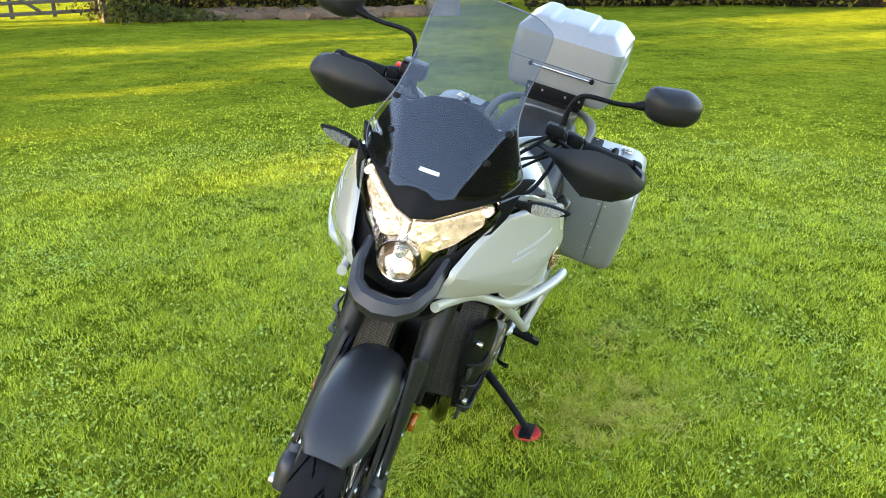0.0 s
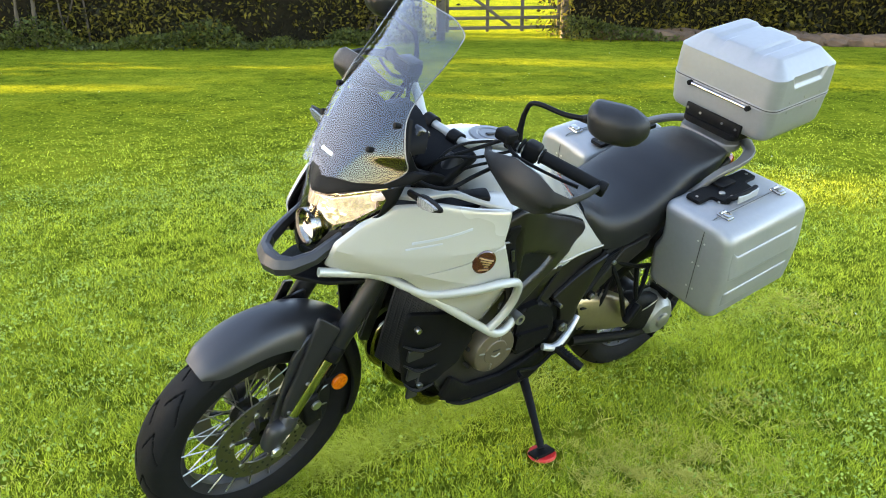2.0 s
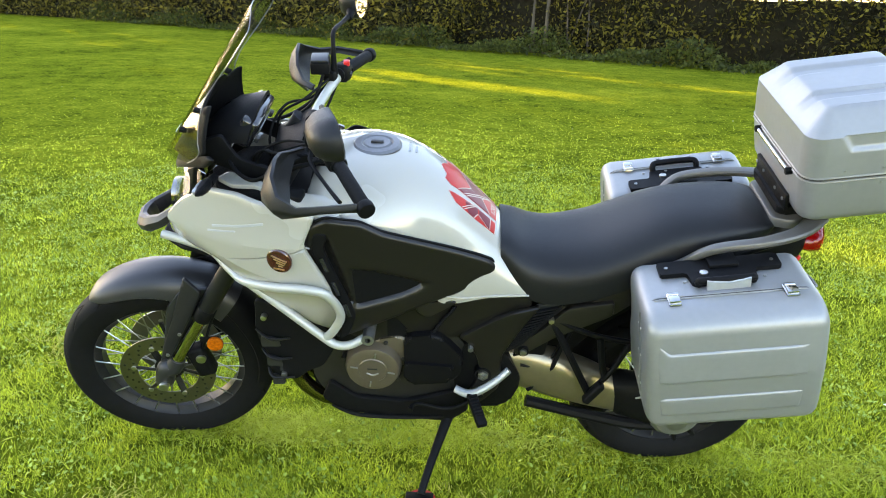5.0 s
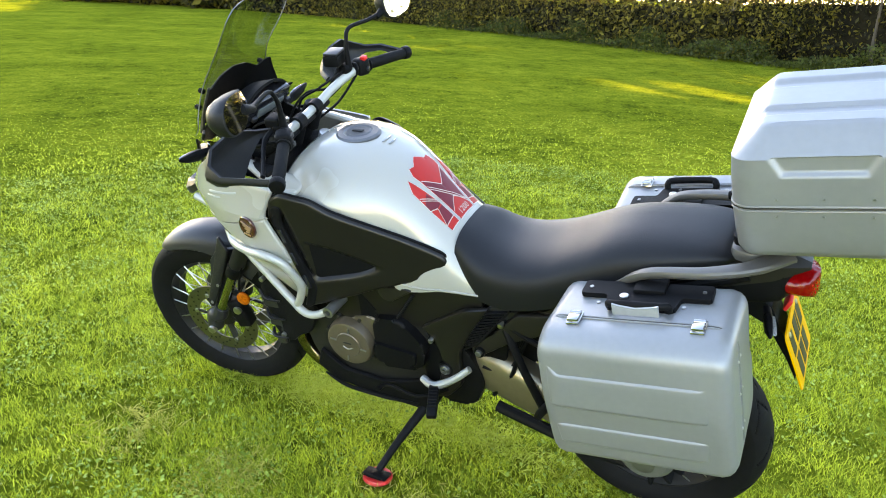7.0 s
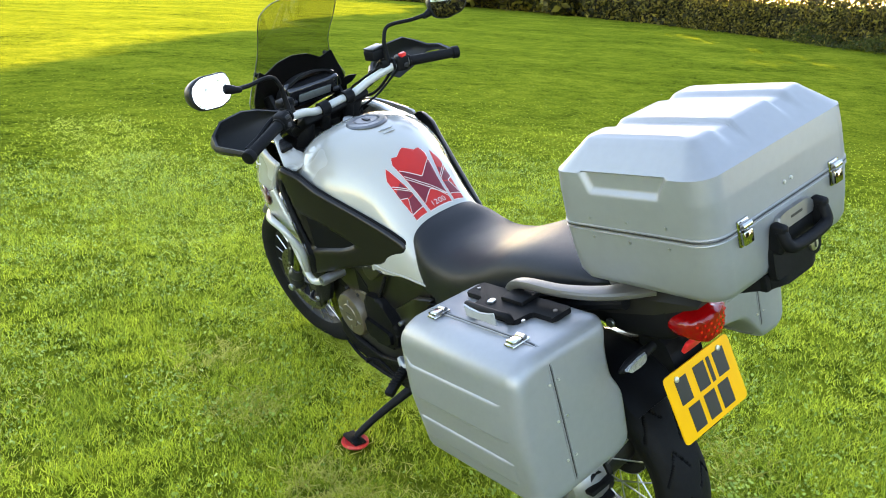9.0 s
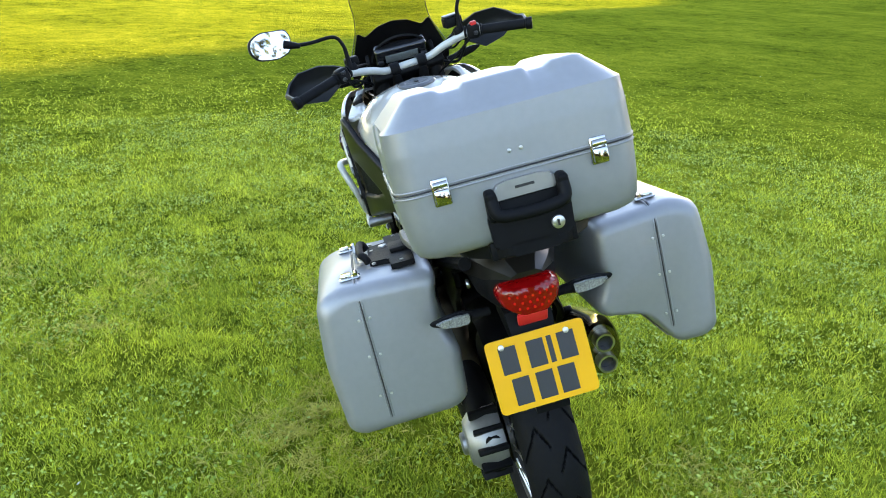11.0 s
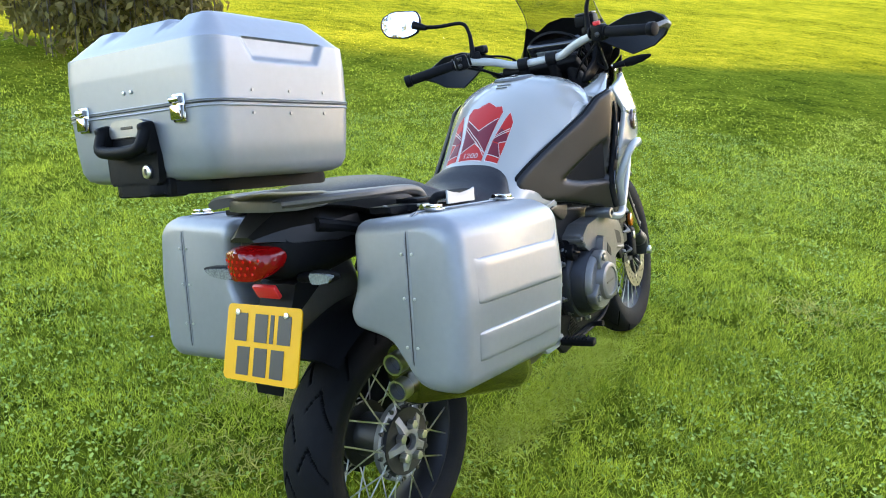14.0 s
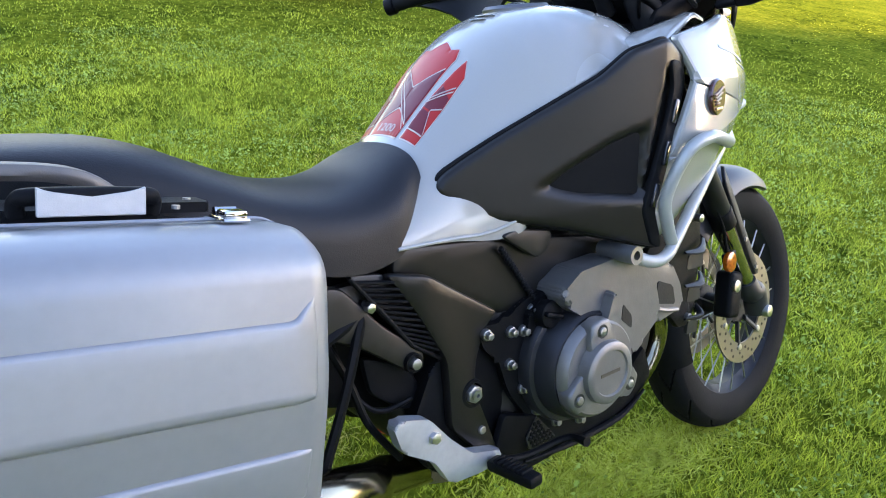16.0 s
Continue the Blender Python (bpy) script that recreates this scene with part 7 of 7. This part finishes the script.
# handlebar and controls, turned with the fork
HB = [(0.918, 0.424, 1.215), (0.965, 0.31, 1.232), (0.995, 0.24, 1.236), (1.035, 0.15, 1.215), (1.062, 0.085, 1.19), (1.064, 0.0, 1.188)]
bar = part("handlebar", S(tube(HB + [(x, -y, z) for x, y, z in HB[-2::-1]], 0.0135, 16, 8)), BAR, bike, "silver tapered handlebar")
for s in (1, -1):
    part("bar_clamp", S(lathe([(0.035 * s, 0.014), (0.035 * s, 0.022), (0.07 * s, 0.022), (0.07 * s, 0.014)], 24, c=(1.064, 0, 1.188))), BLACK, bar, "black handlebar clamp")
    part("bar_riser", S(tube([(1.064, 0.052 * s, 1.172), (1.088, 0.052 * s, 1.12)], 0.019, 12, 1)), BLACK, bar)
    A, B = Vector((0.978, 0.278 * s, 1.235)), Vector((0.916, 0.428 * s, 1.2145))
    d = (B - A).normalized()
    along = d.to_track_quat("Y", "Z").to_matrix().to_4x4()
    grip = part("grip", S(cyl(A, B, 0.0172, sides=20, bevel=0.002)), TYRE, bike, "black rubber grip")
    part("bar_end", S(cyl(B, B + d * 0.024, 0.0215, sides=20, bevel=0.004)), BLACK, grip)
    part("grip_flange", S(cyl(A, A + d * 0.006, 0.022, sides=20, bevel=0.002)), BLACK, grip)
    sw = part("switch_housing", S(box(0.046, 0.046, 0.054, 0.012, A - d * 0.026, along, segs=3)), BLACK, bike, "black switch housing")
    part("switch_clamp", S(cyl(A - d * 0.052, A - d * 0.06, 0.021, sides=16, bevel=0.002)), BLACK, sw)
    if s < 0:
        part("stop_switch", S(box(0.018, 0.022, 0.014, 0.003, A - d * 0.026 + Vector((-0.014, 0, 0.029)))), REDPLASTIC, sw, "red engine stop switch")
        part("starter_button", S(cyl(A - d * 0.026 + Vector((-0.02, 0, -0.006)), A - d * 0.026 + Vector((-0.029, 0, -0.006)), 0.008, sides=14, bevel=0.002)), GREY, sw)
        res = part("brake_reservoir", S(box(0.055, 0.066, 0.036, 0.006, A - d * 0.085 + Vector((0.036, 0, 0.040)))), BLACK, bike, "black brake fluid reservoir")
        part("reservoir_lid", S(box(0.05, 0.06, 0.007, 0.003, A - d * 0.085 + Vector((0.036, 0, 0.062)))), GREY, res)
    else:
        part("dip_switch", S(box(0.012, 0.02, 0.012, 0.003, A - d * 0.03 + Vector((-0.022, 0, 0.012)))), GREY, sw)
        part("horn_button", S(cyl(A - d * 0.03 + Vector((-0.02, 0, -0.012)), A - d * 0.03 + Vector((-0.03, 0, -0.012)), 0.008, sides=14, bevel=0.002)), GREY, sw)
        part("clutch_reservoir", S(box(0.045, 0.05, 0.03, 0.008, A - d * 0.085 + Vector((0.03, 0, 0.022)), segs=3)), BLACK, bike)
    part("lever_bracket", S(box(0.042, 0.034, 0.032, 0.008, A - d * 0.075 + Vector((0.016, 0, 0.004)), along)), BLACK, bike)
    part("lever", S(tube([A - d * 0.075 + Vector((0.035, 0, 0.003)), A - d * 0.02 + Vector((0.062, 0, -0.002)), A + d * 0.07 + Vector((0.056, 0, -0.006)), B - d * 0.02 + Vector((0.048, 0, -0.004))], [0.008, 0.007, 0.006, 0.0075], 8, 5, flat=0.7)), BLACK, bike, "black hand lever")
    # hand guard: a faceted shield on a thin arm to the bar's end
    Bs = STEER @ Vector((B.x, abs(B.y), B.z))
    back = STEER.inverted()
    sec = [((1.050, 0.175), 1.222, 1.212, 1.200, 0.010), ((1.082, 0.212), 1.226, 1.214, 1.200, 0.010), ((1.096, 0.262), 1.244, 1.205, 1.165, 0.016), ((1.094, 0.32), 1.258, 1.198, 1.126, 0.024),
           ((1.086, 0.40), 1.250, 1.195, 1.136, 0.024), ((1.066, 0.442), 1.222, 1.188, 1.158, 0.012), ((1.02, 0.456), 1.202, 1.188, 1.174, 0.006), ((0.96, 0.452), 1.206, 1.195, 1.184, 0.005),
           ((Bs.x + 0.012, Bs.y + 0.016), Bs.z + 0.012, Bs.z, Bs.z - 0.012, 0.004)]
    rings = []
    for i, ((gx0, gy0), zt, zm, zb, bulge) in enumerate(sec):
        p, q = sec[max(i - 1, 0)][0], sec[min(i + 1, len(sec) - 1)][0]
        nrm = Vector((q[1] - p[1], p[0] - q[0], 0)).normalized()
        pr = [(0, zt), (bulge, zm + 0.3 * (zt - zm)), (bulge, zm - 0.15 * (zm - zb)), (-bulge * 0.9, zb), (-bulge * 0.9 - 0.007, zb + 0.003), (bulge - 0.010, zm - 0.12 * (zm - zb)), (bulge - 0.010, zm + 0.3 * (zt - zm)), (-0.008, zt - 0.002)]
        ring = [back @ (Vector((gx0, gy0, z)) + nrm * o) for o, z in pr]
        rings.append([Vector((v.x, v.y * s, v.z)) for v in ring])
    part("hand_guard", S(loft(rings)), GUARD, bike, "black plastic hand guard", 40)
    # mirror
    Q = STEER @ (A - d * 0.07 + Vector((0.004, 0, 0.03)))
    C = Vector((0.929, 0.452, 1.387)) if s > 0 else Vector((0.992, -0.468, 1.408))
    K = C + Vector((0.012, -0.075 * s, -0.022))
    stem = part("mirror_stem", tube([Q - Vector((0, 0, 0.02)), Q + Vector((0, 0, 0.015)), Q + Vector((0.0, 0.004 * s, 0.06)), Q + Vector((0.0, 0.03 * s, 0.095)), (Q + K) / 2 + Vector((0, 0.03 * s, 0.045)), K], [0.012, 0.0085, 0.0065, 0.0065, 0.0065, 0.0075], 12, 6), BLACK, bike, "black mirror stem")
    part("stem_boot", cyl(K - Vector((0, 0.02 * s, 0.006)), C + Vector((0.01, -0.04 * s, -0.01)), 0.008, 0.018, 16, 0.003), BLACK, stem)
    turn = Matrix.Translation(C) @ pose(0, 0, 0, 0, 0, 20 if s > 0 else -7) @ pose(0, 0, 0, 8 * s, 6, 0)
    outl = rounded([(0.07, 0.022), (0.055, 0.046), (-0.04, 0.044), (-0.08, 0.018), (-0.082, -0.02), (-0.055, -0.05), (0.02, -0.052), (0.066, -0.03)], 0.022)
    outl = [(-y * s, z) for y, z in outl]
    rings = [[turn @ Vector((x, y * k, z * k)) for y, z in outl] for x, k in ((-0.012, 0.955), (-0.010, 1.0), (0.004, 0.99), (0.026, 0.88), (0.044, 0.64), (0.052, 0.3))]
    mir = part("mirror_housing", loft(rings), GUARD, bike, "black rounded mirror housing", 60)
    bm = bmesh.new()
    bm.faces.new([bm.verts.new(turn @ Vector((-0.0135, y * 0.93, z * 0.92))) for y, z in outl])
    part("mirror_glass", bm, MIRROR, mir, "mirror glass")
    part("clutch_hose" if s > 0 else "brake_line", tube([STEER @ (A - d * 0.085 + Vector((0.03, 0, 0.01))), (1.09, 0.15 * s, 1.20), (1.155, 0.10 * s, 1.15), (1.18, 0.06 * s, 1.06), (1.16, 0.03 * s, 0.9)], 0.005, 8, 8), BLACK, bike)
    part("switch_wire", tube([STEER @ (A - d * 0.04 + Vector((0.01, 0, -0.025))), (1.06, 0.17 * s, 1.165), (1.12, 0.115 * s, 1.115), (1.17, 0.08 * s, 1.06)], 0.0042, 8, 8), BLACK, bike)
    part("loom_wire", tube([STEER @ (A - d * 0.05 + Vector((0.02, 0, -0.02))), (1.12, 0.22 * s, 1.165), (1.19, 0.20 * s, 1.13), (1.25, 0.15 * s, 1.14), (1.28, 0.10 * s, 1.18)], 0.0055, 8, 8), BLACK, bike)
    part("choke_wire", tube([STEER @ (A - d * 0.09 + Vector((0.01, 0, 0.0))), (1.11, 0.14 * s, 1.215), (1.18, 0.13 * s, 1.17), (1.20, 0.12 * s, 1.08)], 0.004, 8, 8), BLACK, bike)
    part("throttle_wire", tube([STEER @ (A - d * 0.06 + Vector((0.015, 0, -0.012))), (1.10, 0.19 * s, 1.20), (1.17, 0.15 * s, 1.19), (1.21, 0.10 * s, 1.12), (1.20, 0.06 * s, 1.0)], 0.0042, 8, 8), BLACK, bike)

# ---- the red puck under the stand ----
puck = thing("stand_puck", BIKE @ Matrix.Translation((0.738, 0.395, 0.146)) @ pose(0, 0, 0, 15.07, 0, 0), "red plastic puck under the side stand", "puck")
part("disc", lathe([(-0.006, 0.0), (-0.006, 0.045), (0.0, 0.048), (0.008, 0.045), (0.008, 0.036), (0.004, 0.033), (0.004, 0.0)], 32, axis="Z"), REDPLASTIC, puck)


# ---- luggage ----
def luggage_latch(m, parent, w=0.032):
    bm = box(w, 0.006, 0.05, 0.003, (0, 0, 0))
    box(w * 0.86, 0.010, 0.026, 0.003, (0, 0.006, -0.008), bm=bm)
    cyl((-w * 0.4, 0.006, 0.014), (w * 0.4, 0.006, 0.014), 0.006, sides=12, bm=bm)
    bmesh.ops.transform(bm, matrix=m, verts=bm.verts)
    return part("latch", bm, CHROME, parent, "chrome toggle latch")


def pannier(s, label):
    """Side case; local x forwards, y outwards, z up, built for one side and mirrored by s."""
    th = 9.0
    m = BIKE @ Matrix.Translation((-0.065, 0.0, 0.76)) @ pose(0, 0, 0, 0, th, 0)
    ob = thing("pannier", m, label, "pannier", "panniers")
    L = 0.222
    if s > 0:
        sec = [(0.165, 0.17), (0.40, 0.18), (0.452, 0.155), (0.468, 0.0), (0.458, -0.165), (0.43, -0.185), (0.20, -0.183), (0.165, -0.165), (0.155, -0.03), (0.182, 0.02), (0.182, 0.10)]
    else:
        sec = [(0.205, 0.165), (0.41, 0.18), (0.468, 0.155), (0.484, 0.0), (0.470, -0.165), (0.44, -0.185), (0.365, -0.183), (0.335, -0.14), (0.295, -0.085), (0.19, -0.062), (0.178, -0.03), (0.205, 0.03)]
    sec = rounded(sec, 0.03, 4)
    c = (0.31, 0.0)
    def ring(x, k):
        return [(x, s * (p[0] * 1.0 if k == 1 else c[0] + (p[0] - c[0]) * k), p[1] * k) for p in sec]
    xs = [(-L, 0.80), (-L + 0.002, 0.87), (-L + 0.008, 0.93), (-L + 0.018, 0.975), (-L + 0.034, 1.0), (L - 0.034, 1.0), (L - 0.018, 0.975), (L - 0.008, 0.93), (L - 0.002, 0.87), (L, 0.80)]
    body = part("body", loft([ring(x, k) for x, k in xs]), SILVER, ob, "silver painted case body", 50)
    # seam ridges: two thin lips round the case at one depth
    foot = -0.184 if s > 0 else -0.163
    path = [(L - 0.03, 0.18), (-L + 0.03, 0.18), (-L - 0.0005, 0.15), (-L - 0.0005, foot + 0.029), (-L + 0.03, foot), (L - 0.03, foot), (L + 0.0005, foot + 0.029), (L + 0.0005, 0.15)]
    for y in (0.348, 0.356):
        pp = [(x, s * y, z) for x, z in rounded(path, 0.02, 3)]
        part("seam_lip", tube(pp + [pp[0]], 0.0020, 6, 1, cap=False), SILVER, body)
    pp = [(x, s * 0.352, z) for x, z in rounded(path, 0.02, 3)]
    part("seam_gasket", tube(pp + [pp[0]], 0.0014, 6, 1, cap=False), INK, body)
    # pressed ribs on the outer face
    def oy(x, z):
        return lerp(z, [(-0.17, 0.470), (-0.165, 0.4705), (0.0, 0.484), (0.155, 0.468)] if s < 0 else [(-0.165, 0.458), (0.0, 0.468), (0.155, 0.452)])
    def rib(poly, lift):
        part("rib", shell(poly, lambda x, z: s * (oy(x, z) - 0.003 + (lift + 0.003) * min(1.0, max(0.0, (x + 0.19) / 0.05)) * min(1.0, max(0.0, (0.204 - x) / 0.03))), 0.010 * s, 0.014, 0.007, corner=0.008), SILVER, body, smooth=60)
    rib([(-0.186, 0.118), (-0.160, 0.086), (0.168, 0.086), (0.196, 0.120), (0.200, 0.05), (0.196, -0.006), (-0.172, -0.006), (-0.188, 0.05)], 0.0045)
    rib([(-0.172, -0.060), (0.196, -0.060), (0.190, -0.124), (-0.166, -0.124)], 0.0045)
    for x in (-L, L):
        for z in (0.10, 0.01, -0.09):
            for y in (0.339, 0.365):
                part("rivet", cyl((x * 0.99, s * y, z), (x + math.copysign(0.003, x), s * y, z), 0.0034, sides=10, bevel=0.001), STEEL, body)
    for x in (0.14, -0.145):
        luggage_latch(Matrix.Translation((x, s * 0.362, 0.182)) @ pose(0, 0, 0, 90, 0, 0 if s > 0 else 180), ob)
    top = part("mounting_plate", prism(rounded([(x, s * y) for x, y in ((-0.155, 0.205), (0.155, 0.205), (0.155, 0.262), (0.088, 0.262), (0.080, 0.310), (-0.080, 0.310), (-0.088, 0.262), (-0.155, 0.262))], 0.006), 0.176, 0.189, 0.002, 1, plane="XY"), BLACK, ob, "black T-shaped mounting plate")
    part("plate_clasp", box(0.075, 0.060, 0.012, 0.003, (-0.01, s * 0.225, 0.194)), BLACK, top)
    for x in (0.135, -0.135):
        part("plate_end_screw", cyl((x, s * 0.235, 0.188), (x, s * 0.235, 0.1915), 0.005, sides=10), BOLT, top)
    for x in (0.10, -0.10, 0.03):
        part("plate_screw", cyl((x, s * 0.30, 0.186), (x, s * 0.30, 0.1905), 0.005, sides=10), BOLT, top)
    part("case_lock", cyl((0.045, s * 0.27, 0.186), (0.045, s * 0.27, 0.194), 0.011, sides=20, bevel=0.002), STEEL, top)
    hd = part("handle", tube([(0.068, s * 0.312, 0.185), (0.068, s * 0.318, 0.200), (0.050, s * 0.327, 0.206), (-0.050, s * 0.327, 0.206), (-0.068, s * 0.318, 0.200), (-0.068, s * 0.312, 0.185)], 0.0095, 12, 6), BLACK, ob, "black carrying handle")
    part("handle_plate", prism([(-0.054, 0.186), (0.054, 0.186), (0.054, 0.217), (0.036, 0.210), (0.0, 0.205), (-0.036, 0.210), (-0.054, 0.217)], s * 0.338, s * 0.343, 0.0012, 1), CAST, hd, "aluminium handle plate")
    return ob


pannier(1, "silver metal side pannier with ribbed outer face")
pannier(-1, "silver metal side pannier cut away over the exhaust")

# top case
TM = BIKE @ Matrix.Translation((-0.375, 0.0, 1.245)) @ pose(0, 0, 0, 0, 9.0, 0)
tc = thing("top_case", TM, "silver top case with chrome latches on the rear carrier", "top case")
HX, HY = 0.184, 0.226


def octo(hx, hy, r=0.045, n=5, m=1):
    """A rounded rectangle: n steps to each corner, m to each side."""
    turns = []
    for sx, sy in ((1, 1), (-1, 1), (-1, -1), (1, -1)):
        for k in range(n + 1):
            a = math.pi / 2 * k / n
            u, v = (math.cos(a), math.sin(a)) if sx * sy > 0 else (math.sin(a), math.cos(a))
            turns.append((sx * (hx - r + r * u), sy * (hy - r + r * v)))
    out = []
    for i, p in enumerate(turns):
        q = turns[(i + 1) % len(turns)]
        steps = m if i % (n + 1) == n else 1
        out += [(p[0] + (q[0] - p[0]) * k / steps, p[1] + (q[1] - p[1]) * k / steps) for k in range(steps)]
    return out


SZ = -0.025
low = [(-0.158, 0.78), (-0.156, 0.86), (-0.148, 0.93), (-0.132, 0.965), (-0.09, 0.985), (SZ - 0.002, 1.0)]
part("case_base", loft([[(x * k, y * k, z) for x, y in octo(HX, HY)] for z, k in low]), SILVER, tc, "silver lower shell", 50)
SIDE_PRESS = [(-0.108, 0.12), (0.108, 0.12), (0.106, 0.086), (0.082, 0.044), (-0.082, 0.044), (-0.106, 0.086)]


def pressed(a, z, poly):
    """How far a pressed field is sunk at one place of the lid's side."""
    if z > 0.0865 or not inside((a, z), poly):
        return 0.0
    t = min(1.0, edge_distance((a, z), poly) / 0.013)
    return 0.0095 * t * t * (3 - 2 * t)


def channel(y):
    """Two flat channels along the top of the lid, steep on their inner side."""
    y = abs(y)
    return 0.0085 * min(1.0, max(0.0, (y - 0.056) / 0.008)) * min(1.0, max(0.0, (0.112 - y) / 0.016))


def lid_ring(hx, hy, r, z, f=0.0):
    out = []
    for x, y in octo(hx, hy, r, 6, 60):
        py = y
        if abs(y) > hy - 0.004:
            py -= math.copysign(pressed(x, z, SIDE_PRESS), y)
        out.append((x, py, z - f * channel(y)))
    return out


rings = [lid_ring(HX, HY, 0.045, SZ + 0.001), lid_ring(HX * 0.997, HY * 0.997, 0.045, 0.036)]
for k in range(15):
    z = 0.040 + 0.045 * k / 14
    f = 0.997 - 0.012 * k / 14
    rings.append(lid_ring(HX * f, HY * f, 0.044, z))
# bevelled top edge, crown
for z, g, r, f in ((0.0885, 0.0045, 0.043, 0.0), (0.096, 0.0125, 0.040, 0.0), (0.106, 0.0225, 0.036, 0.05), (0.116, 0.0335, 0.030, 0.3), (0.126, 0.0445, 0.024, 0.65), (0.1345, 0.0535, 0.018, 0.95), (0.1375, 0.0585, 0.015, 1.0), (0.1390, 0.066, 0.012, 1.0)):
    rings.append(lid_ring(HX * 0.985 - g, HY * 0.985 - g, r, z, f))
for k in (0.8, 0.55, 0.3, 0.0):
    rings.append([(x * k, y * (0.94 + 0.06 * k), 0.1405 - channel(y * (0.94 + 0.06 * k))) for x, y in octo(HX * 0.985 - 0.066, HY * 0.985 - 0.066, 0.012, 6, 60)])
bm = loft(rings, cap=False)
bmesh.ops.remove_doubles(bm, verts=bm.verts, dist=0.00002)
lid = part("case_lid", bm, SILVER, tc, "silver lid with bevelled top edges, two channels and pressed sides", 32)
for z in (SZ - 0.007, SZ + 0.004):
    pp = [(x * 1.003, y * 1.003, z) for x, y in octo(HX, HY)]
    part("seam_lip", tube(pp + [pp[0]], 0.0018, 6, 1, cap=False), SILVER, lid)
pp = [(x * 1.002, y * 1.002, SZ - 0.0005) for x, y in octo(HX, HY)]
part("seam_gasket", tube(pp + [pp[0]], 0.0018, 6, 1, cap=False), INK, lid)
for s in (1, -1):
    for x in (-0.09, 0.0, 0.09):
        for z in (SZ + 0.020, SZ - 0.020):
            part("rivet", cyl((x, s * HY * 0.985, z), (x, s * (HY + 0.002), z), 0.003, sides=8), BOLT, lid)
for y in (0.146, -0.146):
    luggage_latch(Matrix.Translation((-HX * 1.0 - 0.002, y, SZ - 0.007)) @ pose(0, 0, 0, 0, 0, 90), tc, 0.032)
for y in (0.012, -0.010):
    part("lid_rivet", cyl((-HX * 0.985, y, 0.008), (-HX - 0.003, y, 0.008), 0.0038, sides=10, bevel=0.0012), STEEL, lid)
ph = part("lock_plate", prism(rounded([(0.075, -0.162), (-0.075, -0.162), (-0.078, -0.105), (-0.066, -0.075), (0.066, -0.075), (0.078, -0.105)], 0.008), -HX * 0.95, -HX - 0.006, 0.004, 2, plane="YZ"), BLACK, tc, "black lock plate")
for y in (0.066, -0.066):
    part("handle_bracket", box(0.030, 0.020, 0.058, 0.007, (-HX - 0.012, y, -0.078), pose(0, 0, 0, 0, -12, 0), segs=3), BLACK, tc)
hn = part("handle", tube([(-HX - 0.018, 0.066, -0.062), (-HX - 0.029, 0.062, -0.092), (-HX - 0.031, 0.03, -0.100), (-HX - 0.031, -0.03, -0.100), (-HX - 0.029, -0.062, -0.092), (-HX - 0.018, -0.066, -0.062)], 0.0115, 12, 6), BLACK, tc, "black carrying handle")
hp = part("handle_plate", prism(rounded([(0.058, -0.073), (-0.058, -0.073), (-0.054, -0.046), (-0.03, -0.041), (0.03, -0.041), (0.054, -0.046)], 0.006), -HX + 0.002, -HX - 0.010, 0.004, 2, plane="YZ"), ALU, tc, "brushed aluminium handle plate")
part("maker_mark", box(0.001, 0.036, 0.005, 0.0003, (-HX - 0.0108, 0, -0.056), segs=1), INK, hp)
lk = part("case_lock", cyl((-HX - 0.004, -0.046, -0.138), (-HX - 0.012, -0.046, -0.138), 0.0125, sides=24, bevel=0.002), STEEL, tc, "steel key lock")
part("key_slot", box(0.002, 0.004, 0.012, 0, (-HX - 0.0125, -0.046, -0.138)), INK, lk)
for y in (0.10, 0.035, -0.035, -0.10):
    part("foot", box(0.04, 0.026, 0.035, 0.005, (-HX + 0.03, y * 0.7, -0.168)), BLACK, tc)
part("adapter_plate", prism(rounded([(0.20, -0.12), (-0.10, -0.13), (-0.19, -0.06), (-0.19, 0.06), (-0.10, 0.13), (0.20, 0.12)], 0.02), -0.158, -0.182, 0.005, 2, plane="XY"), BLACK, tc, "black adapter plate")
fb = part("front_bracket", box(0.012, 0.25, 0.05, 0.004, (HX * 0.93 + 0.012, 0.005, -0.14)), BLACK, tc, "black front bracket")
for y in (-0.11, -0.05, 0.05, 0.11):
    part("bracket_screw", cyl((HX * 0.93 + 0.016, y, -0.135), (HX * 0.93 + 0.021, y, -0.135), 0.005, sides=10), STEEL, fb)
rod = part("hinge_rod", cyl((HX + 0.008, -0.125, SZ - 0.014), (HX + 0.008, 0.135, SZ - 0.014), 0.006, sides=12), CHROME, tc, "chrome hinge rod")
for y in (-0.125, 0.135):
    part("hinge_knob", cyl((HX - 0.006, y, SZ - 0.014), (HX + 0.016, y, SZ - 0.014), 0.010, sides=14, bevel=0.003), BLACK, rod)
